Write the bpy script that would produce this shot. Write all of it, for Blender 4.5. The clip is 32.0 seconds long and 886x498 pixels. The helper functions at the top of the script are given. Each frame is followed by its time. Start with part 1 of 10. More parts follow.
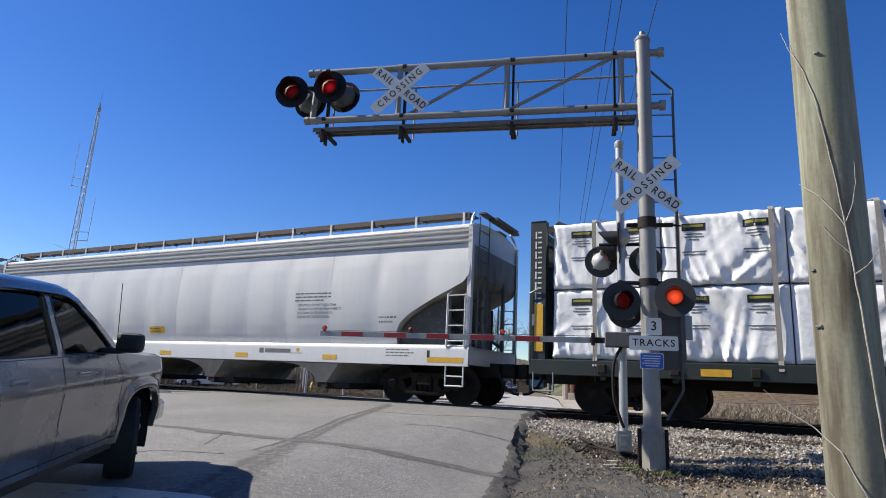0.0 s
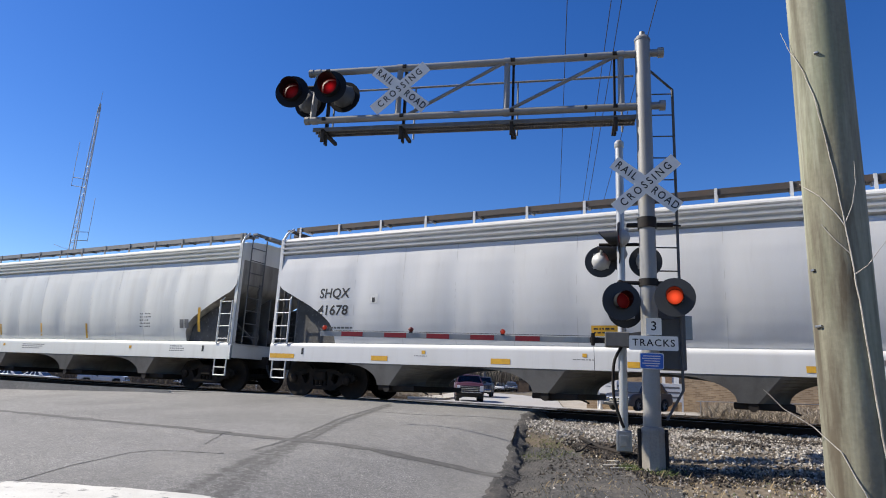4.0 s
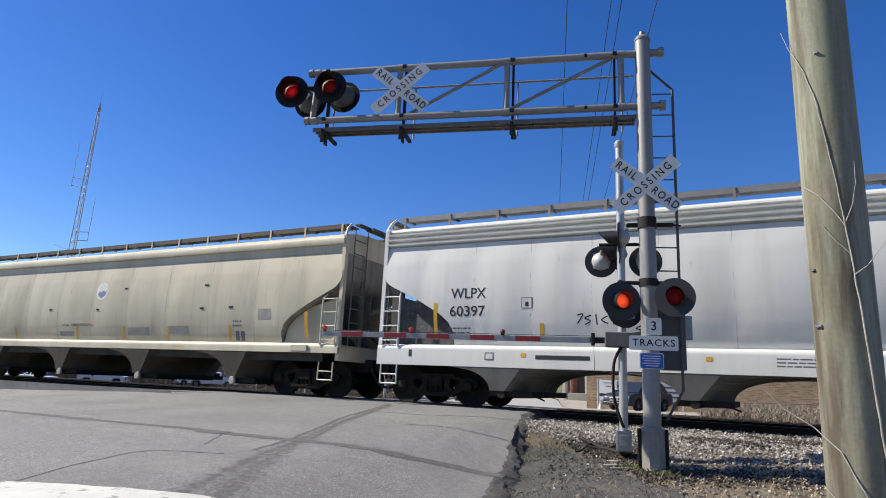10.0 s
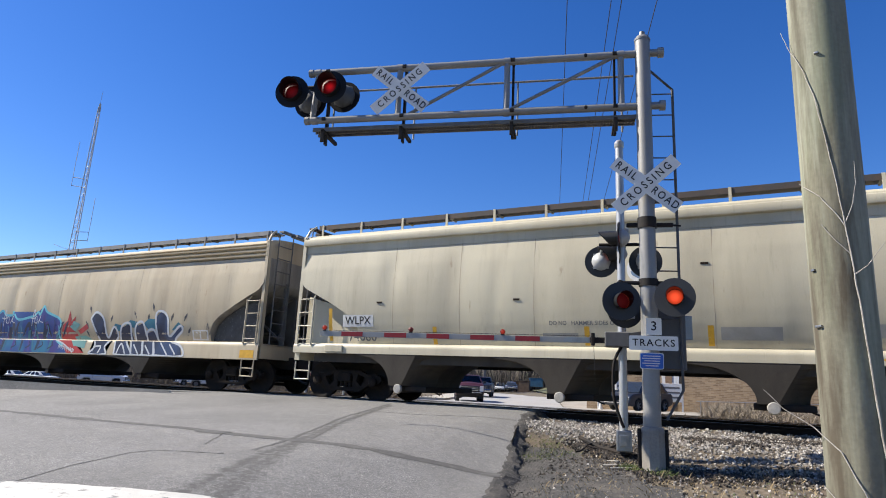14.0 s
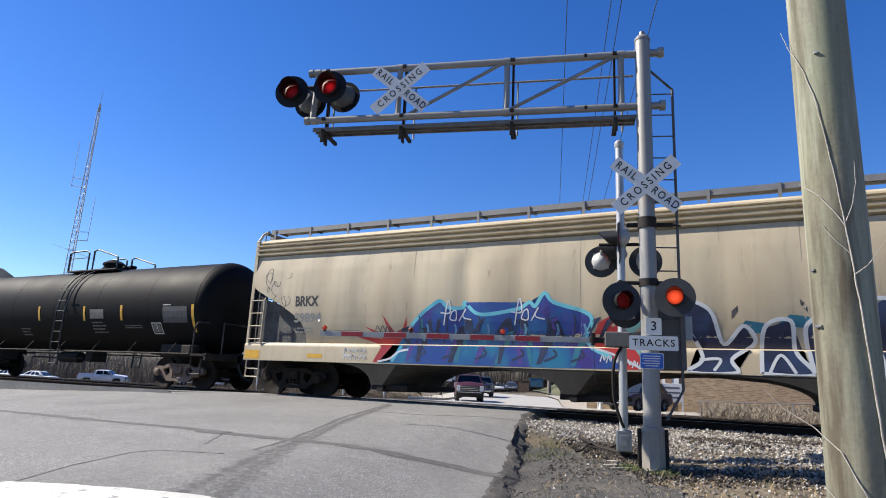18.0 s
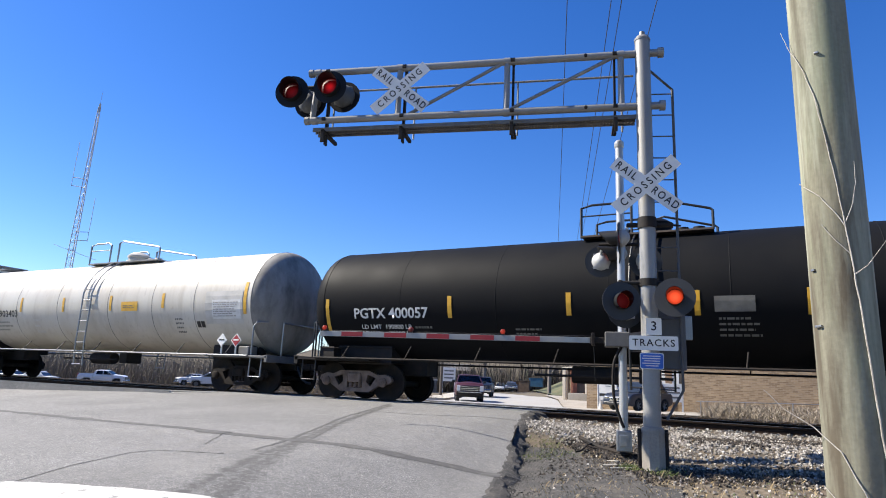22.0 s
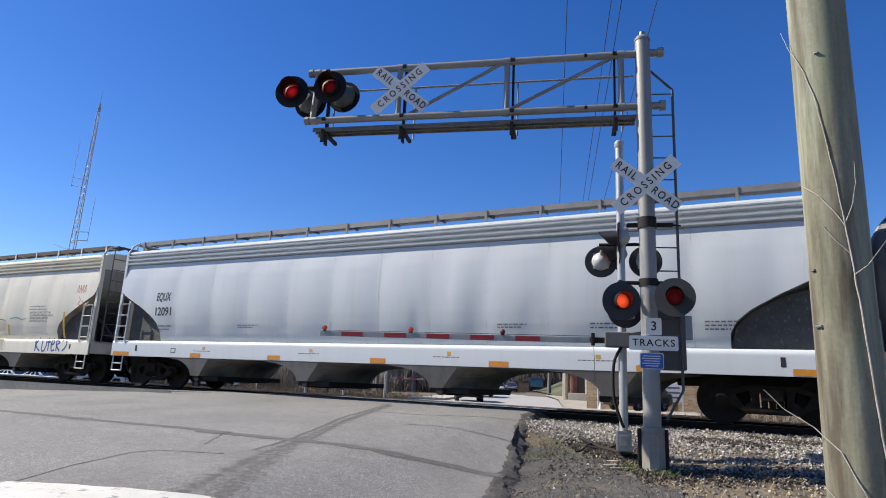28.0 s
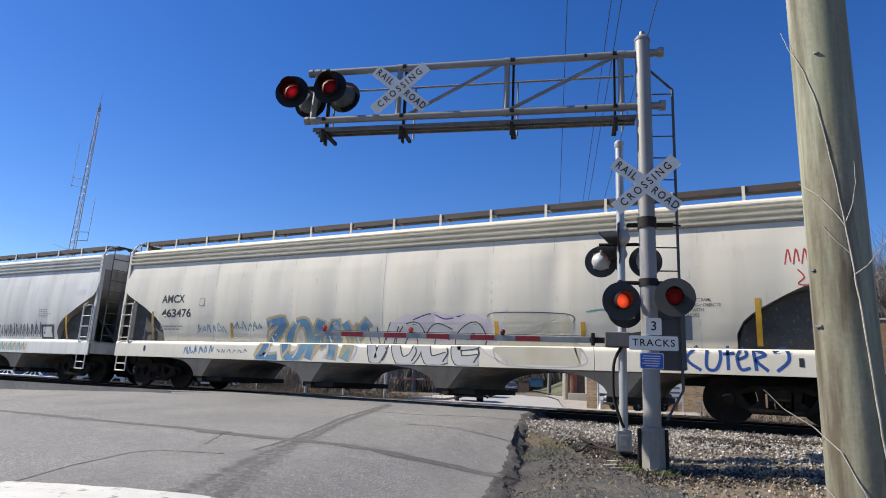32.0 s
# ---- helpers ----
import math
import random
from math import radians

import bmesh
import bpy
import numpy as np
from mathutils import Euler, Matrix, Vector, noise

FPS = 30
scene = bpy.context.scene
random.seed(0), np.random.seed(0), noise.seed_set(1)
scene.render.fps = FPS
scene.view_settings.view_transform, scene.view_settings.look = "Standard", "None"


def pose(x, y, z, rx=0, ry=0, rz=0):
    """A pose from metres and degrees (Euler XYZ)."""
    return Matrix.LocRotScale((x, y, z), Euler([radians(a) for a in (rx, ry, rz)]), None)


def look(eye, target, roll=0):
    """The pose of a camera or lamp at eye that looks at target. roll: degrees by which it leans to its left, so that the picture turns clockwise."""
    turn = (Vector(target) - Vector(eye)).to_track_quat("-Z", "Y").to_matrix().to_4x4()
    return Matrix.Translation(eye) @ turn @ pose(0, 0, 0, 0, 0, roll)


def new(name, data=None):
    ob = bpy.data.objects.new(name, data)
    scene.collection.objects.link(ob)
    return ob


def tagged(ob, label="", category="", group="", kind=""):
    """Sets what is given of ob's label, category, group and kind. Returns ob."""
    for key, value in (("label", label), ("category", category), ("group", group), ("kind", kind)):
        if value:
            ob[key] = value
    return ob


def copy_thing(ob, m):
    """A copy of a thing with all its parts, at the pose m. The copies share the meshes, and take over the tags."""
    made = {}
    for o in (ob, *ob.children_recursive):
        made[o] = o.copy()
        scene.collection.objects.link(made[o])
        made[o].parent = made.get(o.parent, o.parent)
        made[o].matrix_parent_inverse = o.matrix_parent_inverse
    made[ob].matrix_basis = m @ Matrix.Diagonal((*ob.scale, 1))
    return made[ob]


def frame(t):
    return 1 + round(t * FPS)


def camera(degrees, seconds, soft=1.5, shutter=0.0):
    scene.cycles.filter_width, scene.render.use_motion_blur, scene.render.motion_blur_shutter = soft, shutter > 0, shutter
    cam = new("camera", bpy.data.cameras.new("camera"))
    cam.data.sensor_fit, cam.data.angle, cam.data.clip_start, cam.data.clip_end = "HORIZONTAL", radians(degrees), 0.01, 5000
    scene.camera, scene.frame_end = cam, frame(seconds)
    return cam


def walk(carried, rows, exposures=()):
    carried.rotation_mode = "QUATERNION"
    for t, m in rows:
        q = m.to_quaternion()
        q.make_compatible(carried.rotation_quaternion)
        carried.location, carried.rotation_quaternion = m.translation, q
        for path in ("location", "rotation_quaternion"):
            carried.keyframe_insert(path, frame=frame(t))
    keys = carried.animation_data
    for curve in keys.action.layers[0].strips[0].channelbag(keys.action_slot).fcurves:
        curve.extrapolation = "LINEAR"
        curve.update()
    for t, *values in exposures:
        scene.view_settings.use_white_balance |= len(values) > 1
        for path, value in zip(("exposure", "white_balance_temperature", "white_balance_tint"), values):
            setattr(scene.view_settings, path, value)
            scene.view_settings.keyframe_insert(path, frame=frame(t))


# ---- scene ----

# ---- camera: stands still on the roadside ----
cam = camera(71.54, 32.0, soft=1.0)
EYE = Vector((0.0, -14.7, 0.506))
VIEW = look(EYE, EYE + Vector((-4.5376, 8.6517, 2.1351)), 2.64)
EXPOSURE = [(0.0, 0.76, 6500, 10), (6.0, 0.80, 6500, 10), (9.0, 0.75, 6500, 10), (13.0, 0.91, 6500, 10), (18.0, 1.04, 6500, 10), (20.0, 1.10, 6500, 10), (22.0, 1.24, 6500, 10), (24.0, 0.96, 6500, 10), (28.0, 0.82, 6500, 10), (32.0, 0.77, 6500, 10)]
walk(cam, [(0.0, VIEW), (32.0, VIEW)], exposures=EXPOSURE)

# ---- light: clear late-winter sky, sun behind the left shoulder ----
SUN_DIR = Vector((0.955, 0.29, 0.0)).normalized()      # ground direction in which shadows fall
SUN_EL = radians(43)
world = bpy.data.worlds.new("sky")
scene.world = world
world.use_nodes = True
wn = world.node_tree.nodes
wl = world.node_tree.links
wn.clear()
sky = wn.new("ShaderNodeTexSky")
sky.sky_type = "NISHITA"
sky.sun_disc = False
sky.sun_elevation = SUN_EL
sky.sun_rotation = math.atan2(-SUN_DIR.x, -SUN_DIR.y)
sky.altitude = 250
sky.air_density = 1.0
sky.dust_density = 0.15
sky.ozone_density = 4.0
bgn = wn.new("ShaderNodeBackground")
bgn.inputs["Strength"].default_value = 0.082
wout = wn.new("ShaderNodeOutputWorld")
deep = wn.new("ShaderNodeHueSaturation")
deep.inputs["Saturation"].default_value = 1.3
deep.inputs["Hue"].default_value = 0.515
wl.new(sky.outputs[0], deep.inputs["Color"])
wl.new(deep.outputs[0], bgn.inputs[0])
wl.new(bgn.outputs[0], wout.inputs[0])
sun_data = bpy.data.lights.new("sun", "SUN")
sun_data.energy, sun_data.angle, sun_data.color = 5.0, radians(0.5), (1.0, 0.93, 0.81)
sun = new("sun", sun_data)
travel = Vector((SUN_DIR.x * math.cos(SUN_EL), SUN_DIR.y * math.cos(SUN_EL), -math.sin(SUN_EL)))
sun.matrix_world = look((0, 0, 60), Vector((0, 0, 60)) + travel)


# ---- materials ----
BASE_SCALE = 0.82                      # cuts every base colour so that, with exposure raised, shade renders deeper


def mat(name, color, rough=0.6, metal=0.0, var=0.12, scale=3.0, grain=0.06, bump=0.02, tint=None, streak=0.0,
        coord="Object", spec=0.5, rand=0.0, fine=60.0, coat=0.0):
    """Paint, stone or metal with blotches at one scale and grain at another; streak draws the blotches out downwards."""
    m = bpy.data.materials.new(name)
    m.use_nodes = True
    nt = m.node_tree
    b = nt.nodes["Principled BSDF"]
    b.inputs["Roughness"].default_value = rough
    b.inputs["Metallic"].default_value = metal
    b.inputs["Specular IOR Level"].default_value = spec
    b.inputs["Coat Weight"].default_value = coat
    tc = nt.nodes.new("ShaderNodeTexCoord")
    mp = nt.nodes.new("ShaderNodeMapping")
    mp.inputs["Scale"].default_value = (1, 1, 1 - 0.88 * streak)
    nt.links.new(tc.outputs[coord], mp.inputs[0])
    n1 = nt.nodes.new("ShaderNodeTexNoise")
    n1.inputs["Scale"].default_value, n1.inputs["Detail"].default_value = scale, 6
    nt.links.new(mp.outputs[0], n1.inputs["Vector"])
    n2 = nt.nodes.new("ShaderNodeTexNoise")
    n2.inputs["Scale"].default_value, n2.inputs["Detail"].default_value = fine, 3
    nt.links.new(tc.outputs[coord], n2.inputs["Vector"])
    color = tuple(c * BASE_SCALE for c in color)
    c2 = tuple(c * BASE_SCALE for c in tint) if tint else tuple(c * 0.55 for c in color)
    mx = nt.nodes.new("ShaderNodeMix")
    mx.data_type = "RGBA"
    mx.inputs[6].default_value, mx.inputs[7].default_value = (*color, 1), (*c2, 1)
    r1 = nt.nodes.new("ShaderNodeMapRange")
    r1.inputs[1].default_value, r1.inputs[2].default_value = 0.42, 0.78
    r1.inputs[3].default_value, r1.inputs[4].default_value = 0.0, min(1.0, var * 4)
    nt.links.new(n1.outputs[0], r1.inputs[0])
    nt.links.new(r1.outputs[0], mx.inputs[0])
    hs = nt.nodes.new("ShaderNodeHueSaturation")
    v1 = nt.nodes.new("ShaderNodeMapRange")
    v1.inputs[3].default_value, v1.inputs[4].default_value = 1 - grain * 3, 1 + grain * 3
    nt.links.new(n2.outputs[0], v1.inputs[0])
    last = v1.outputs[0]
    if rand:
        oi = nt.nodes.new("ShaderNodeObjectInfo")
        v2 = nt.nodes.new("ShaderNodeMapRange")
        v2.inputs[3].default_value, v2.inputs[4].default_value = 1 - rand, 1 + rand
        nt.links.new(oi.outputs["Random"], v2.inputs[0])
        mu = nt.nodes.new("ShaderNodeMath")
        mu.operation = "MULTIPLY"
        nt.links.new(last, mu.inputs[0])
        nt.links.new(v2.outputs[0], mu.inputs[1])
        last = mu.outputs[0]
    nt.links.new(last, hs.inputs["Value"])
    nt.links.new(mx.outputs[2], hs.inputs["Color"])
    nt.links.new(hs.outputs[0], b.inputs["Base Color"])
    rr = nt.nodes.new("ShaderNodeMapRange")
    rr.inputs[3].default_value, rr.inputs[4].default_value = max(0.02, rough - 0.12), min(1, rough + 0.12)
    nt.links.new(n1.outputs[0], rr.inputs[0])
    nt.links.new(rr.outputs[0], b.inputs["Roughness"])
    if bump:
        bp = nt.nodes.new("ShaderNodeBump")
        bp.inputs["Strength"].default_value, bp.inputs["Distance"].default_value = 0.5, bump
        nt.links.new(n2.outputs[0], bp.inputs["Height"])
        nt.links.new(bp.outputs[0], b.inputs["Normal"])
    return m


def grime(m, color, scale=3.0, lo=0.55, hi=0.75, amount=0.7, stretch=0.12, detail=8):
    """Lays streaks or spots of dirt or rust over a material; stretch below 1 draws them out downwards."""
    nt = m.node_tree
    b = nt.nodes["Principled BSDF"]
    old = b.inputs["Base Color"].links[0].from_socket
    tc = nt.nodes.new("ShaderNodeTexCoord")
    mp = nt.nodes.new("ShaderNodeMapping")
    mp.inputs["Scale"].default_value = (1, 1, stretch)
    mp.inputs["Location"].default_value = (scale * 1.7, 3.1, scale)
    n = nt.nodes.new("ShaderNodeTexNoise")
    n.inputs["Scale"].default_value, n.inputs["Detail"].default_value, n.inputs["Roughness"].default_value = scale, detail, 0.62
    r = nt.nodes.new("ShaderNodeMapRange")
    r.inputs[1].default_value, r.inputs[2].default_value, r.inputs[3].default_value, r.inputs[4].default_value = lo, hi, 0.0, amount
    mx = nt.nodes.new("ShaderNodeMix")
    mx.data_type = "RGBA"
    mx.inputs[7].default_value = (*[c * BASE_SCALE for c in color], 1)
    nt.links.new(tc.outputs["Object"], mp.inputs[0])
    nt.links.new(mp.outputs[0], n.inputs["Vector"])
    nt.links.new(n.outputs[0], r.inputs[0])
    nt.links.new(r.outputs[0], mx.inputs[0])
    nt.links.new(old, mx.inputs[6])
    nt.links.new(mx.outputs[2], b.inputs["Base Color"])
    return m


def island_mat(name, c1, c2, c3=None, rough=0.9, bump=0.0):
    """For joined pieces: each island takes its own shade between c1 and c2 (a few c3)."""
    m = bpy.data.materials.new(name)
    m.use_nodes = True
    nt = m.node_tree
    b = nt.nodes["Principled BSDF"]
    b.inputs["Roughness"].default_value = rough
    g = nt.nodes.new("ShaderNodeNewGeometry")
    cr = nt.nodes.new("ShaderNodeValToRGB")
    c1, c2 = [c * BASE_SCALE for c in c1], [c * BASE_SCALE for c in c2]
    cr.color_ramp.elements[0].color, cr.color_ramp.elements[1].color = (*c1, 1), (*c2, 1)
    if c3:
        e = cr.color_ramp.elements.new(0.86)
        e.color = (*c2, 1)
        cr.color_ramp.elements[-1].color = (*[c * BASE_SCALE for c in c3], 1)
    nt.links.new(g.outputs["Random Per Island"], cr.inputs[0])
    nt.links.new(cr.outputs[0], b.inputs["Base Color"])
    return m


def glass(name, color=(0.02, 0.025, 0.03), rough=0.04):
    m = bpy.data.materials.new(name)
    m.use_nodes = True
    b = m.node_tree.nodes["Principled BSDF"]
    b.inputs["Base Color"].default_value = (*color, 1)
    b.inputs["Roughness"].default_value = rough
    b.inputs["Specular IOR Level"].default_value = 0.8
    return m


def glow(name, color, strength):
    m = bpy.data.materials.new(name)
    m.use_nodes = True
    b = m.node_tree.nodes["Principled BSDF"]
    b.inputs["Base Color"].default_value = (*color, 1)
    b.inputs["Roughness"].default_value = 0.25
    b.inputs["Emission Color"].default_value = (*color, 1)
    b.inputs["Emission Strength"].default_value = strength
    return m


# ---- mesh helpers ----
def part(name, bm, material, parent=None, label="", smooth=False, loc=None):
    """Links a bmesh (or a mesh) as one object under a thing or under a part."""
    if isinstance(bm, bpy.types.Mesh):
        me = bm
    else:
        me = bpy.data.meshes.new(name)
        if smooth:
            for f in bm.faces:
                f.smooth = True
        bm.to_mesh(me)
        bm.free()
        if smooth:
            me.set_sharp_from_angle(angle=radians(35))
        me.materials.append(material)
    ob = new(name, me)
    if parent:
        ob.parent = parent
    if loc:
        ob.location = loc
    if label:
        tagged(ob, label)
    return ob


def thing(name, label, category, group="", loc=(0, 0, 0), rz=0.0):
    ob = new(name)
    ob.empty_display_size = 0.2
    ob.location = loc
    ob.rotation_euler = (0, 0, radians(rz))
    return tagged(ob, label, category, group)


def struct(ob, label="", category=""):
    return tagged(ob, label, category, kind="structure")


def bx(bm, x0, x1, y0, y1, z0, z1, bev=0.0, m=None):
    ret = bmesh.ops.create_cube(bm, size=1.0)
    vs = ret["verts"]
    for v in vs:
        v.co = Vector(((x0 + x1) / 2 + v.co.x * (x1 - x0), (y0 + y1) / 2 + v.co.y * (y1 - y0), (z0 + z1) / 2 + v.co.z * (z1 - z0)))
        if m:
            v.co = m @ v.co
    if bev:
        es = {e for v in vs for e in v.link_edges}
        bmesh.ops.bevel(bm, geom=list(es), offset=bev, segments=2, affect="EDGES", profile=0.5)
    return bm


def tube(bm, p0, p1, r, n=10, r1=None, cap=True):
    p0, p1 = Vector(p0), Vector(p1)
    d = p1 - p0
    q = d.to_track_quat("Z", "Y")
    r1 = r if r1 is None else r1
    a = [bm.verts.new(p0 + q @ Vector((r * math.cos(k * math.tau / n), r * math.sin(k * math.tau / n), 0))) for k in range(n)]
    b = [bm.verts.new(p1 + q @ Vector((r1 * math.cos(k * math.tau / n), r1 * math.sin(k * math.tau / n), 0))) for k in range(n)]
    for k in range(n):
        bm.faces.new((a[k], a[(k + 1) % n], b[(k + 1) % n], b[k]))
    if cap:
        bm.faces.new(a[::-1])
        bm.faces.new(b)
    return bm


def pipe(bm, pts, r, n=8):
    """One unbroken tube through all the points, mitred at the corners."""
    pts = [Vector(p) for p in pts]
    rings, side = [], None
    for k, p in enumerate(pts):
        t = (pts[min(len(pts) - 1, k + 1)] - pts[max(0, k - 1)])
        t = t.normalized() if t.length > 1e-9 else Vector((0, 0, 1))
        if side is None:
            side = t.orthogonal().normalized()
        side = (side - t * side.dot(t)).normalized()
        up = t.cross(side)
        wide = 1.0
        if 0 < k < len(pts) - 1:
            a, b = (p - pts[k - 1]).normalized(), (pts[k + 1] - p).normalized()
            wide = min(1.5, 1 / max(0.6, math.sqrt(max(0.0, (1 + a.dot(b)) / 2))))
        rings.append([bm.verts.new(p + (side * math.cos(q * math.tau / n) + up * math.sin(q * math.tau / n)) * r * wide) for q in range(n)])
    for a, b in zip(rings, rings[1:]):
        for q in range(n):
            bm.faces.new((a[q], a[(q + 1) % n], b[(q + 1) % n], b[q]))
    bm.faces.new(rings[0][::-1])
    bm.faces.new(rings[-1])
    return bm


def lathe(bm, prof, n=20, m=None):
    """Turns a profile of (r, z) round the z axis."""
    rows = []
    for r, z in prof:
        rows.append([bm.verts.new((max(r, 1e-4) * math.cos(k * math.tau / n), max(r, 1e-4) * math.sin(k * math.tau / n), z)) for k in range(n)])
    for a, b in zip(rows, rows[1:]):
        for k in range(n):
            bm.faces.new((a[k], a[(k + 1) % n], b[(k + 1) % n], b[k]))
    if m:
        for row in rows:
            for v in row:
                v.co = m @ v.co
    return bm


def prism(bm, pts, a0, a1, axis="y"):
    """A flat outline pulled out along an axis: pts are (x, z) for y, (y, z) for x, (x, y) for z."""
    def at(p, a):
        return {"y": (p[0], a, p[1]), "x": (a, p[0], p[1]), "z": (p[0], p[1], a)}[axis]
    lo = [bm.verts.new(at(p, a0)) for p in pts]
    hi = [bm.verts.new(at(p, a1)) for p in pts]
    n = len(pts)
    fs = [bm.faces.new(lo), bm.faces.new(hi[::-1])]
    for k in range(n):
        fs.append(bm.faces.new((lo[k], hi[k], hi[(k + 1) % n], lo[(k + 1) % n])))
    bmesh.ops.recalc_face_normals(bm, faces=fs)
    return bm


def text_mesh(s, size, material, extrude=0.002, squeeze=1.0, spacing=1.0, bold=0.012):
    """Lettering in the built-in font, flat in x and y, centred."""
    cu = bpy.data.curves.new("lettering", "FONT")
    cu.body, cu.size, cu.extrude = s, size, extrude
    cu.align_x, cu.align_y = "CENTER", "CENTER"
    cu.space_character = spacing
    cu.resolution_u = 3
    cu.offset = size * bold
    ob = bpy.data.objects.new("lettering", cu)
    scene.collection.objects.link(ob)
    me = bpy.data.meshes.new_from_object(ob.evaluated_get(bpy.context.evaluated_depsgraph_get()))
    bpy.data.objects.remove(ob)
    me.materials.clear()
    me.materials.append(material)
    me.transform(Matrix.Diagonal((squeeze, 1, 1, 1)))
    return me


def ss(a, b, x):
    t = min(1.0, max(0.0, (x - a) / (b - a)))
    return t * t * (3 - 2 * t)


# materials that many things share
M_STEEL = mat("galvanised steel", (0.34, 0.35, 0.36), 0.42, 0.85, 0.10, 5, 0.05, 0.004, streak=0.6)
M_ALU = mat("painted aluminium mast", (0.29, 0.285, 0.275), 0.5, 0.25, 0.15, 2.5, 0.05, 0.003, tint=(0.20, 0.195, 0.185), streak=0.8)
M_LADDER = mat("weathered dark galvanising", (0.115, 0.112, 0.11), 0.7, 0.2, 0.15, 5, 0.06, 0.003, tint=(0.075, 0.07, 0.066))
M_MECH = mat("grey mechanism paint", (0.17, 0.17, 0.168), 0.6, 0.1, 0.2, 4, 0.08, 0.004, tint=(0.11, 0.105, 0.10), streak=0.6)
M_SLEEVE = mat("weathered base casting", (0.33, 0.30, 0.255), 0.7, 0.05, 0.2, 4.0, 0.10, 0.006, tint=(0.20, 0.175, 0.145), streak=0.8)
M_DARKSTEEL = mat("grimy dark steel", (0.018, 0.016, 0.015), 0.8, 0.1, 0.2, 4, 0.10, 0.006, tint=(0.045, 0.032, 0.024), spec=0.3)
M_BLACK = mat("black enamel", (0.012, 0.012, 0.013), 0.45, 0.0, 0.1, 4, 0.05, 0.002)
M_WHITE = mat("white sign sheeting", (0.78, 0.78, 0.76), 0.5, 0.0, 0.05, 5, 0.02, 0.001, tint=(0.62, 0.61, 0.58))
M_RUBBER = mat("tyre rubber", (0.018, 0.018, 0.018), 0.8, 0.0, 0.1, 8, 0.08, 0.004)
M_CHROME = mat("chrome", (0.75, 0.76, 0.78), 0.12, 1.0, 0.02, 3, 0.01, 0.0)
M_GLASS = glass("tinted car glass")
M_LETTER = mat("black lettering", (0.02, 0.02, 0.022), 0.6, 0.0, 0.05, 6, 0.03, 0.0)
M_GREYLETTER = mat("faded stencil paint", (0.16, 0.16, 0.16), 0.7, 0.0, 0.2, 9, 0.05, 0.0)
M_WHITELETTER = mat("white stencil paint", (0.72, 0.72, 0.70), 0.6, 0.0, 0.15, 9, 0.05, 0.0)
M_YELLOW = mat("yellow reflective tape", (0.72, 0.40, 0.03), 0.45, 0.0, 0.12, 8, 0.05, 0.0)
M_RED = mat("red reflective sheeting", (0.33, 0.012, 0.018), 0.45, 0.0, 0.08, 6, 0.04, 0.0)
M_REDDIM = mat("red lens unlit", (0.16, 0.012, 0.009), 0.5, 0.0, 0.15, 20, 0.05, 0.0)


# ---- the lie of the land: the crossing is the crest, the street falls away from it ----
def lie(x, y):
    n = max(0.0, -1.2 - y)
    z = -0.062 * n if n < 14 else -0.868 - 0.01 * (n - 14)
    z -= 0.30 * ss(-5.2, -3.0, x) * ss(-1.0, -4.0, y)
    z -= 0.035 * min(15.0, max(0.0, -15 - x)) * ss(-0.5, -3.5, y)
    if y > -0.5:
        z -= 0.025 * min(y + 0.5, 26.4)
    if y > 3:
        z += 0.017 * min(max(0.0, y - 36), 60) * ss(-60, -30, x)
        z -= 0.018 * min(60.0, max(0.0, -24 - x))
        z += 0.2 * ss(-10, 0, x) * ss(12, 24, y)
    return z


# where the asphalt's broken right-hand edge runs
def road_right(y):
    if y > -1.0:
        return -4.6 - 0.235 * (y + 1.0)
    pts = ((-1.0, -4.75), (-2.7, -4.42), (-4.8, -3.78), (-6.3, -3.30), (-7.3, -3.03), (-7.9, -2.85), (-16.0, -1.9), (-60.0, -1.5))
    for (y0, x0), (y1, x1) in zip(pts, pts[1:]):
        if y >= y1:
            return x0 + (x1 - x0) * (y - y0) / (y1 - y0)
    return -1.5

from mathutils.bvhtree import BVHTree

# ---- ground ----
M_DIRT = mat("dry dirt and straw", (0.135, 0.105, 0.072), 0.95, 0, 0.22, 0.5, 0.14, 0.03, tint=(0.15, 0.135, 0.07), fine=22)
grime(M_DIRT, (0.045, 0.036, 0.027), 2.2, 0.50, 0.66, 0.8, 1.0, 8)
grime(M_DIRT, (0.26, 0.23, 0.19), 4.5, 0.56, 0.72, 0.7, 1.0, 8)


